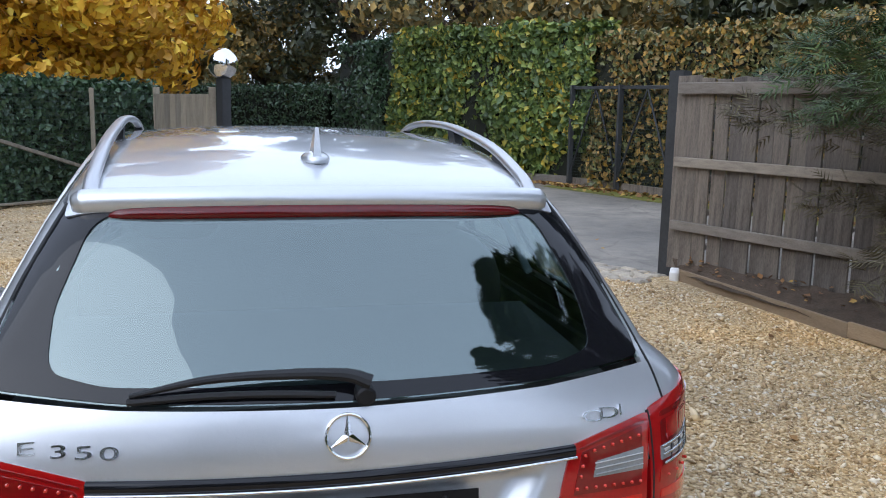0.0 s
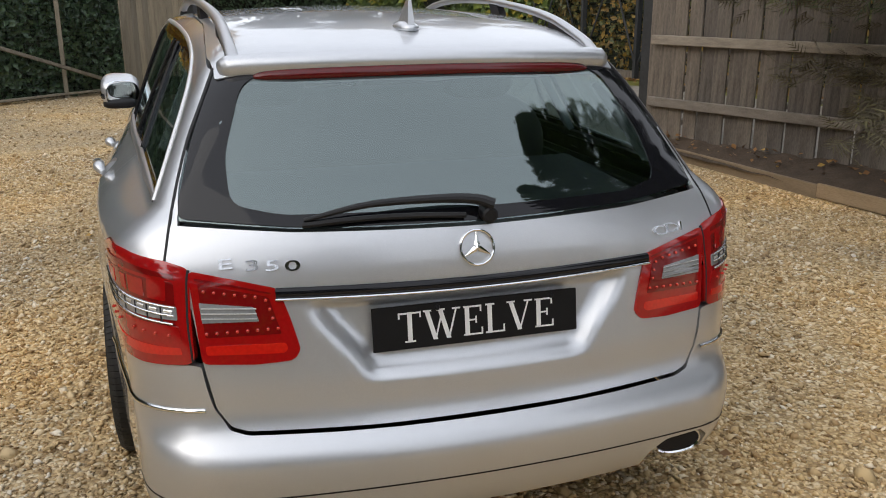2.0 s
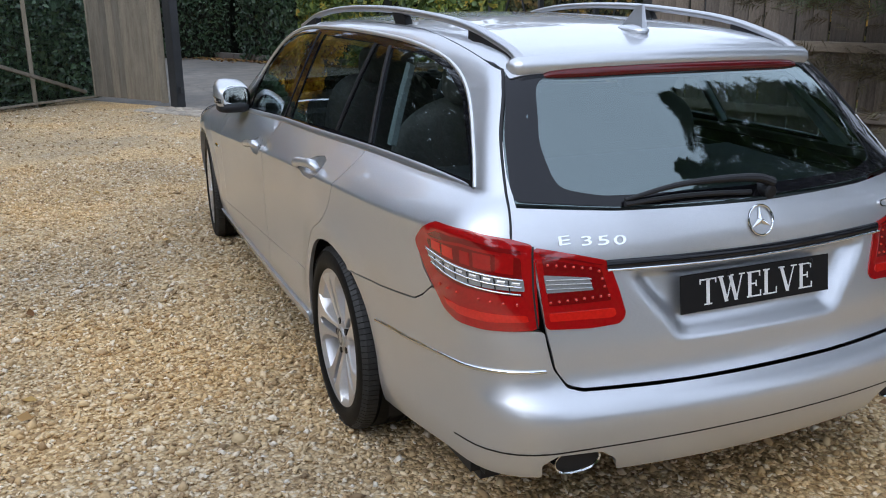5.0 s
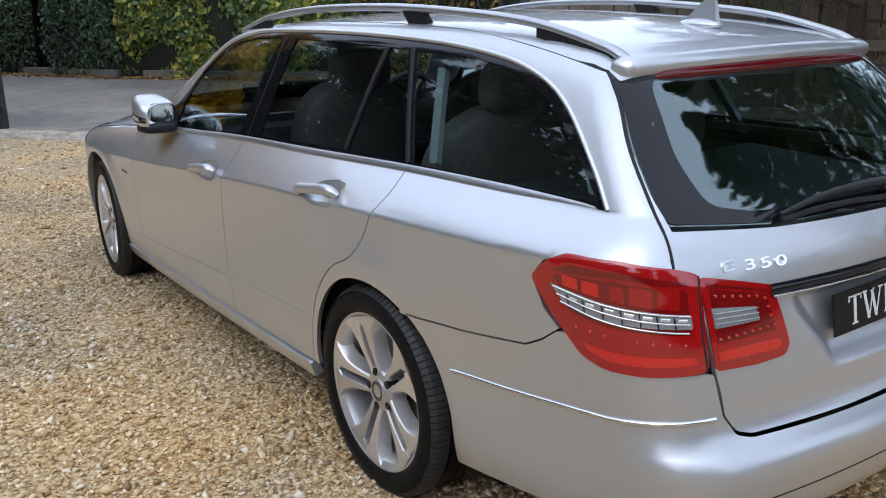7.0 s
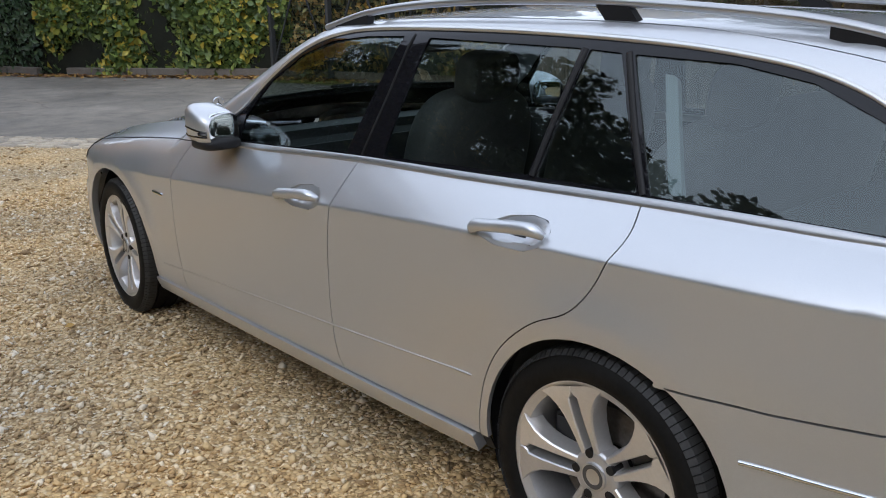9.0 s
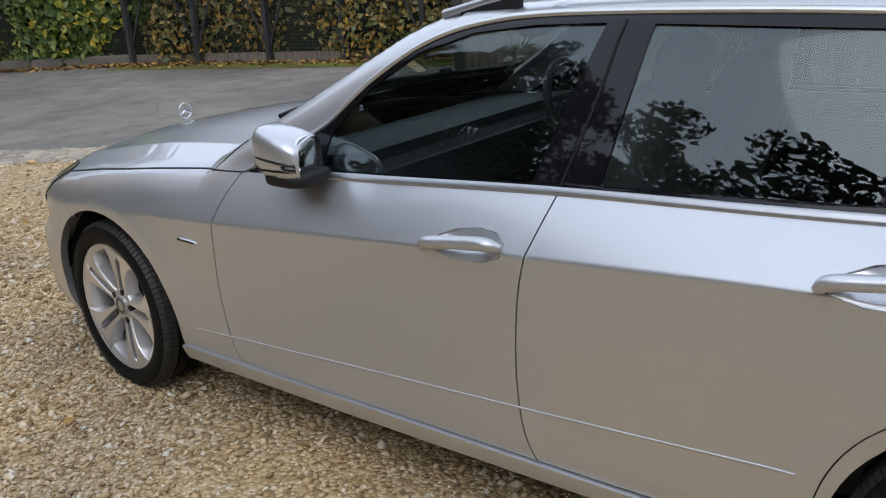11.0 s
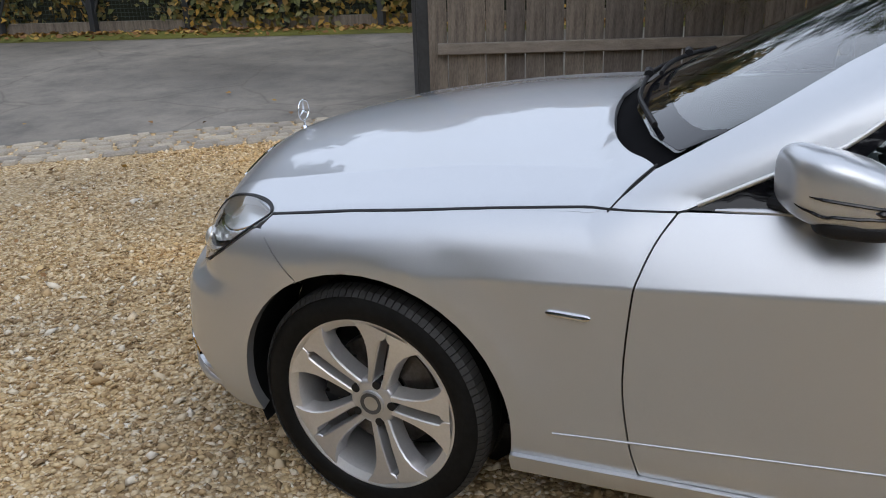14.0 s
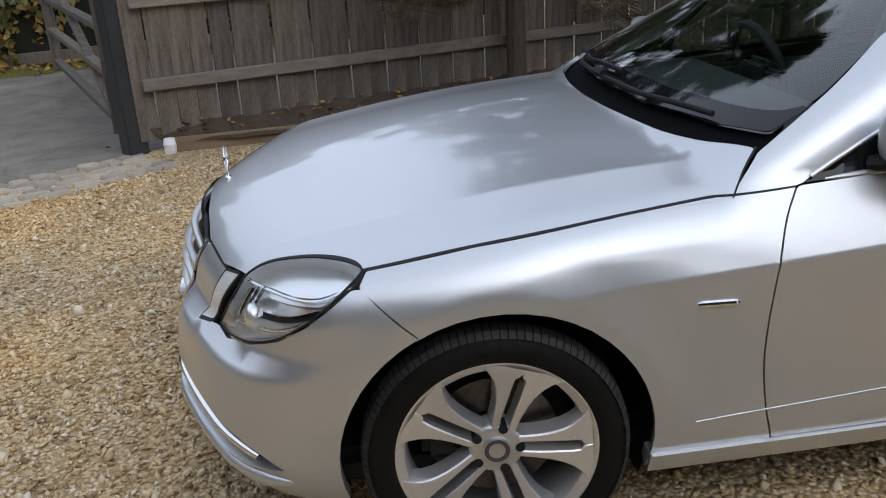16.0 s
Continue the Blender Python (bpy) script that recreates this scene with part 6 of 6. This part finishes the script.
for i in range(0, 59, 12):
    j = min(i + 12, 59)
    ti, tj = i / 59, j / 59
    a = Vector((3.70 + 0.30 * max(0, ti * fl - 0.8) * 0.42, 4.40 - ti * fl * 0.95, 0))
    b = Vector((3.70 + 0.30 * max(0, tj * fl - 0.8) * 0.42, 4.40 - tj * fl * 0.95, 0))
    m = (a + b) / 2
    bm = bmesh.new()
    box(bm, ((b - a).length, 0.03, 0.11), pose(m.x, m.y, 0.05 + (0.012 if (i // 12) % 2 else 0), 0, 0, math.degrees(math.atan2(b.y - a.y, b.x - a.x))), 0.005, 1)
    part("edging_board", bm, EDGE_WOOD, bed)
tagged(bed, "raised bed of stony soil behind a timber edging board", "flower bed")

# gate posts
for x, y, h, ball in ((*GATE_R, 1.86, False), (*GATE_L, 1.82, True)):
    post = new("gate_post")
    bm = bmesh.new()
    box(bm, (0.15, 0.15, h), pose(x, y, h / 2, 0, 0, ga), 0.008)
    part("post", bm, DARK_STEEL, post)
    bm = bmesh.new()
    box(bm, (0.04, 0.05, 0.10), pose(x + 0.06, y - 0.09, 0.25, 0, 0, ga), 0.006)
    part("hinge", bm, DARK_STEEL, post)
    if ball:
        bm = bmesh.new()
        bmesh.ops.create_uvsphere(bm, u_segments=32, v_segments=20, radius=0.215, matrix=Matrix.Translation((x, y, h + 0.205)))
        part("ball_finial", bm, CHROME, post, "polished steel ball finial", True)
    tagged(post, "dark steel gate post topped by a mirror ball" if ball else "dark steel gate post beside the board fence", "gate post")

# hedges
hedge((11.0, 0.8), (8.95, 7.3), 2.7, 0.9, BROWN_HEDGE, "brown and green autumn hedge behind the wire fence", 9000, 0.09, 2, 0.30)
hedge((9.0, 7.0), (6.95, 13.7), 2.9, 0.9, BROWN_HEDGE, "brown and yellow autumn hedge behind the wire fence", 20000, 0.085, 3, 0.30)
hedge((7.05, 13.6), (3.9, 18.1), 3.15, 1.0, HORNBEAM, "tall green hedge turning yellow behind the kerb", 26000, 0.12, 4, 0.35)
hedge((3.9, 18.0), (2.9, 20.3), 3.0, 1.0, LAUREL, "dark green end of the tall hedge", 7000, 0.09, 5, 0.30)
hedge((2.6, 21.2), (-1.4, 24.5), 1.95, 0.9, LAUREL, "low clipped green hedge beyond the lane", 9000, 0.07, 6, 0.08)
hedge((-1.5, 12.6), (-4.2, 10.2), 1.75, 0.8, LAUREL, "dark green laurel hedge behind wire mesh", 15000, 0.08, 7, 0.16)
hedge((-4.1, 10.3), (-11.5, 4.4), 1.75, 0.8, LAUREL, "dark green laurel hedge along the drive", 20000, 0.08, 8, 0.16)
# two hedges out of view, added to close the surroundings
hedge((-11.6, 4.5), (-12.5, -9.5), 2.2, 1.0, HORNBEAM, "unseen mixed hedge added to close the far side of the drive", 9000, 0.12, 9, 0.25)
hedge((-12.5, -9.5), (8.5, -10.5), 2.2, 1.0, HORNBEAM, "unseen mixed hedge added to close the back of the drive", 9000, 0.12, 10, 0.25)

# trees
conifer(4.40, 1.65, 6.0, 1.75, 0.80, "green conifer with dry lower twigs beside the fence", 11, 11000)
conifer(5.15, -1.1, 6.0, 1.3, 0.5, "tall green conifer beside the fence", 12, 3600, False)
conifer(5.9, -4.6, 11.0, 2.7, 0.6, "tall dark green conifer by the back of the drive", 13, 24000, False)
conifer(2.9, -8.4, 8.5, 1.7, 0.6, "large conifer at the back of the drive", 14, 2600, False)
broad_tree(-3.5, 15.8, 9.0, 3.1, MAPLE, "bright yellow autumn tree behind the laurel hedge", 42000, 0.15, 21, 0.16, 60)
WOODS = [(-9.5, 22, 9, 3.6), (-1.8, 34, 5.2, 2.8), (1.2, 33, 5.6, 2.8), (4.6, 30, 10.5, 3.6), (7.6, 26, 11.5, 3.6), (10.5, 21, 6.5, 3.6), (12.6, 14.5, 5.0, 3.0), (13.2, 7.5, 4.6, 2.8), (-14, 15, 9, 3.6)]
for i, (x, y, h, w) in enumerate(WOODS):
    broad_tree(x, y, h, w, WOODLAND if i % 3 else OAK, "autumn woodland tree with thinning brown leaves" if i % 3 else "dark green tree at the edge of the wood", 13000, 0.21, 40 + i, 0.08, 60)
FACING = [(-14.5, -7.0, 8.0, 3.8), (-13.6, -2.2, 8.0, 3.8), (-14.2, 2.6, 7.6, 3.8), (-13.4, 7.4, 8.6, 3.8), (-12.8, 11.6, 12.5, 4.0), (-12.2, 16.6, 15.0, 4.4), (-10.6, 21.0, 16.0, 4.4), (-15.5, 19.0, 16.5, 4.6), (-9.0, -14.0, 9.0, 3.8), (-2.5, -15.0, 7.5, 3.4)]
for i, (x, y, h, w) in enumerate(FACING):
    broad_tree(x, y, h, w, OAK, "large dark tree facing the side of the car", 17000, 0.19, 60 + i, 0.10, 80, 0.24)
conifer(6.9, -2.6, 12.5, 3.3, 3.0, "tall dark conifer behind the board fence", 15, 38000, False)
conifer(9.2, -0.2, 8.5, 2.2, 1.6, "tall dark conifer behind the board fence", 16, 13000, False)


# wire fences
def wire_panel(name, a, b, z0, z1, cell, parent, wire=0.0022):
    p0, p1, ln, an = along(a, b)
    v, f = [], []

    def bar(p, q, s):
        base = len(v)
        for c in (p, q):
            for o in ((0, 0, 1), (*(s * 0.8), 0.0), (0, 0, -1), (*(-s * 0.8), 0.0)) if abs(q[2] - p[2]) < 1e-6 else ((s[0], s[1], 0), (-s[1], s[0], 0), (-s[0], -s[1], 0), (s[1], -s[0], 0)):
                v.append((c[0] + o[0] * wire, c[1] + o[1] * wire, c[2] + o[2] * wire))
        f.extend([(base + i, base + (i + 1) % 4, base + 4 + (i + 1) % 4, base + 4 + i) for i in range(4)])

    d = np.array((p1 - p0).normalized())[:2]
    s = np.array([-d[1], d[0]])
    for i in range(int(ln / cell) + 1):
        x, y = np.array(a) + d * i * cell
        bar((x, y, z0), (x, y, z1), d)
    for j in range(int((z1 - z0) / cell) + 1):
        z = z0 + j * cell
        bar((*a, z), (*b, z), s)
    ob = mesh_of(name, np.array(v), np.array(f), WIRE)
    ob.parent = parent
    tagged(ob, kind="stuff")


def timber(name, a, b, size, parent, material, label=""):
    """A squared bar from a to b."""
    a, b = Vector(a), Vector(b)
    bm = bmesh.new()
    box(bm, (size[0], size[1], (b - a).length), (Matrix.Translation((a + b) / 2) @ (b - a).to_track_quat("Z", "Y").to_matrix().to_4x4()), 0.005, 1)
    return part(name, bm, material, parent, label)


wf = new("wire_fence")
tagged(wf, "black wire mesh fence with diagonal braces across the lane", "fence")
p0, p1, ln, an = along(FAR[1], FAR[2])
dd = (p1 - p0).normalized()
bays = 5
for i in range(bays + 1):
    c = p0 + dd * (ln * i / bays)
    timber("post", (c.x, c.y, 0), (c.x, c.y, 1.95), (0.09, 0.09), wf, DARK_STEEL)
    if i < bays:
        e = p0 + dd * (ln * (i + 1) / bays)
        m = (c + e) / 2
        wire_panel("mesh", tuple(c[:2]), tuple(e[:2]), 0.17, 1.88, 0.055, wf)
        timber("top_rail", (c.x, c.y, 1.90), (e.x, e.y, 1.90), (0.05, 0.06), wf, DARK_STEEL)
        timber("brace", (c.x, c.y, 0.2), (m.x, m.y, 1.88), (0.032, 0.032), wf, DARK_STEEL)
        timber("brace", (e.x, e.y, 0.2), (m.x, m.y, 1.88), (0.032, 0.032), wf, DARK_STEEL)

lf = new("mesh_fence")
tagged(lf, "green wire mesh on timber posts before the laurel hedge", "fence")
LINE = [(-1.32, 11.85), (-2.15, 11.25), (-3.45, 9.95), (-4.9, 8.75), (-6.5, 7.45), (-8.2, 6.1), (-10.2, 4.6)]
PALE_WOOD = two_scale("pale_weathered_timber", (0.13, 0.115, 0.085), (0.32, 0.285, 0.225), 0.85, 3, 40, (6, 6, 1), 0.4, 0.003)
for i, (a, b) in enumerate(zip(LINE, LINE[1:])):
    wire_panel("mesh", a, b, 0.10, 1.62, 0.05, lf)
    timber("post", (*b, 0), (*b, 1.66), (0.06, 0.06), lf, PALE_WOOD)
    timber("gravel_board", (*a, 0.06), (*b, 0.06), (0.10, 0.03), lf, PALE_WOOD)
timber("brace", (-1.45, 11.72, 0.15), (-3.45, 9.92, 1.05), (0.05, 0.05), lf, PALE_WOOD)
timber("brace", (-4.95, 8.70, 0.15), (-3.45, 9.92, 1.05), (0.05, 0.05), lf, PALE_WOOD)


def framed_leaf(name, a, b, z0, z1, label, bars, boards, category="gate"):
    """A timber gate leaf: stiles, bars, a brace and, where boarded, planks behind."""
    leaf = new(name)
    for q in (a, b):
        timber("stile", (*q, z0), (*q, z1 + 0.08), (0.10, 0.09), leaf, PALE_WOOD if boards else WOOD)
    for z in bars:
        timber("bar", (*a, z), (*b, z), (0.09 if boards else 0.085, 0.05), leaf, PALE_WOOD if boards else WOOD)
    if boards:
        p0, p1, ln, an = along(a, b)
        d = (p1 - p0).normalized()
        k = int(ln / 0.15)
        for i in range(k):
            c = p0 + d * (ln * (i + 0.5) / k) + Vector((-d.y, d.x, 0)) * 0.04
            bm = bmesh.new()
            box(bm, (ln / k - 0.004, 0.018, z1 - z0 - 0.04), pose(c.x, c.y, (z0 + z1) / 2, 0, 0, an), 0.003, 1)
            part("board", bm, PALE_WOOD, leaf)
    timber("brace", (*a, bars[0]), (*b, bars[-1]), (0.07, 0.04), leaf, DARK_STEEL if boards else WOOD)
    return tagged(leaf, label, category)


framed_leaf("gate", (-0.42, 10.48), (-1.28, 11.80), 0.06, 1.62, "pale boarded timber gate leaf with dark brace", (0.20, 0.95, 1.55), True)
framed_leaf("gate", (3.95, 4.74), (7.35, 6.05), 0.12, 1.55, "open five-bar timber gate leaf", (0.22, 0.55, 0.88, 1.20, 1.50), False)

# small things by the bed
bm = lathe([(0.0, 0.0), (0.0, 0.040), (0.006, 0.044), (0.075, 0.046), (0.080, 0.042), (0.105, 0.040), (0.112, 0.034), (0.112, 0.0)], 24)
pot = part("pot", bm, WHITE_LETTER, None, "", True, 40)
pot.matrix_basis = pose(3.66, 4.36, 0.0, 0, -90, 0)
tagged(pot, "small white plastic pot lying beside the edging board", "pot")


def litter(name, n, place, size, seed, label):
    rng = np.random.default_rng(seed)
    p = place(rng, n)
    v, f = leaf_cloud(n, lambda r, k: (p, np.tile([0, 0, 1.6], (k, 1))), size, 0.0, seed, 0.12, 1.1)
    return tagged(mesh_of(name, v, f, FALLEN), label, "leaves", kind="stuff")


def on_verge(rng, n):
    t, seg = rng.uniform(0, 1, n), rng.integers(0, 4, n)
    a, b = np.array(FAR)[seg], np.array(FAR)[seg + 1]
    d = (b - a) / np.linalg.norm(b - a, axis=1, keepdims=True)
    q = a + (b - a) * t[:, None] - np.stack([d[:, 1], -d[:, 0]], 1) * (np.abs(rng.normal(0, 0.28, n)) - 0.02)[:, None]
    return np.column_stack([q, rng.uniform(0.018, 0.035, n)])


litter("fallen_leaves", 2600, on_verge, 0.075, 31, "brown and yellow fallen leaves along the verge")
litter("fallen_leaves", 160, lambda r, n: np.column_stack([r.uniform(-5, 4, n), r.uniform(-2.5, 8, n), np.full(n, 0.022)]), 0.045, 32, "scattered fallen leaves on the gravel")
litter("fallen_leaves", 150, lambda r, n: (lambda t, u: np.column_stack([3.72 + 0.12 * t + u * (0.22 * t) , 4.35 - 0.95 * t, 0.12 + 0.11 * u]))(r.uniform(0, 6, n), r.uniform(0.1, 0.95, n)), 0.05, 33, "leaf litter on the planting bed")

# loose stones of the drive: past counting
rng = np.random.default_rng(77)


def stones(name, n, xs, ys, size, label):
    x, y = rng.uniform(*xs, n), rng.uniform(*ys, n)
    base = np.array([(1, 0, 0), (-1, 0, 0), (0, 1, 0), (0, -1, 0), (0, 0, 1), (0, 0, -1)], float)
    tri = np.array([(0, 2, 4), (2, 1, 4), (1, 3, 4), (3, 0, 4), (2, 0, 5), (1, 2, 5), (3, 1, 5), (0, 3, 5)])
    s = size * rng.lognormal(0, 0.34, n)
    sc = np.stack([s * rng.uniform(0.8, 1.5, n), s * rng.uniform(0.7, 1.1, n), s * rng.uniform(0.35, 0.75, n)], 1)
    a = rng.uniform(0, 6.283, n)
    v = base[None] * sc[:, None, :] * rng.uniform(0.75, 1.2, (n, 6, 1))
    tilt = rng.normal(0, 0.35, (n, 2))
    v[..., 2] += v[..., 0] * tilt[:, :1] + v[..., 1] * tilt[:, 1:]
    c, sn = np.cos(a)[:, None], np.sin(a)[:, None]
    v = np.stack([v[..., 0] * c - v[..., 1] * sn + x[:, None], v[..., 0] * sn + v[..., 1] * c + y[:, None], v[..., 2] + (sc[:, 2] * 0.45)[:, None]], 2)
    keep = ((np.stack([x, y], 1) - np.array(GATE_R)) @ np.array(inn[:2])) > 0.55
    keep &= x < 3.66 + 0.126 * np.maximum(0, (4.4 - y) / 0.95 - 0.8)
    worn = np.array([noise.noise((px * 0.62 + 5, py * 0.62, 3.3)) + 0.5 * noise.noise((px * 1.7, py * 1.7, 8.1)) for px, py in zip(x, y)])
    keep &= rng.uniform(0, 1, n) > 0.5 * np.clip((worn - 0.12) / 0.22, 0, 1)  # trodden sandy patches
    v = v[keep].reshape(-1, 3)
    m = keep.sum()
    f = (np.arange(m)[:, None, None] * 6 + tri[None]).reshape(-1, 3)
    return tagged(mesh_of(name, v, f, STONES), label, "gravel", kind="stuff")


stones("gravel_stones", 150000, (-4.0, 3.9), (-1.8, 6.0), 0.0088, "loose golden and pale gravel stones round the car")
stones("gravel_stones", 30000, (-7.0, 5.0), (-3.0, 11.0), 0.0135, "loose golden gravel stones over the drive")

# stone setts across the gateway
apron = new("sett_apron")
tagged(apron, "band of pale worn stone setts across the gateway", "paving", kind="structure")
sett_meshes = []
for k in range(7):
    bm = bmesh.new()
    box(bm, (0.11 + 0.035 * (k % 4), 0.088, 0.07), pose(0, 0, 0), 0.014, 1)
    for v in bm.verts:
        v.co += Vector((noise.noise((k, v.co.x * 9, v.co.y * 9)), noise.noise((k, v.co.y * 9, 4)), 0.5 * noise.noise((k, v.co.x * 7, v.co.z)))) * 0.012
    me = bpy.data.meshes.new("sett")
    bm.to_mesh(me)
    bm.free()
    me.materials.append(SETT)
    sett_meshes.append(me)
rs = random.Random(9)
for row in range(6):
    pos = -0.1 + rs.uniform(0, 0.15)
    while pos < gl + 0.1:
        k = rs.randrange(7)
        length = 0.118 + 0.035 * (k % 4)
        q = g0 + gd * (pos + length / 2) + inn * (0.06 + row * 0.098)
        ob = new("sett", sett_meshes[k])
        ob.matrix_basis = pose(q.x, q.y, -0.018 + rs.uniform(-0.006, 0.006), rs.uniform(-2, 2), rs.uniform(-2, 2), ga + rs.uniform(-3, 3))
        ob.parent = apron
        pos += length + rs.uniform(0.005, 0.02)
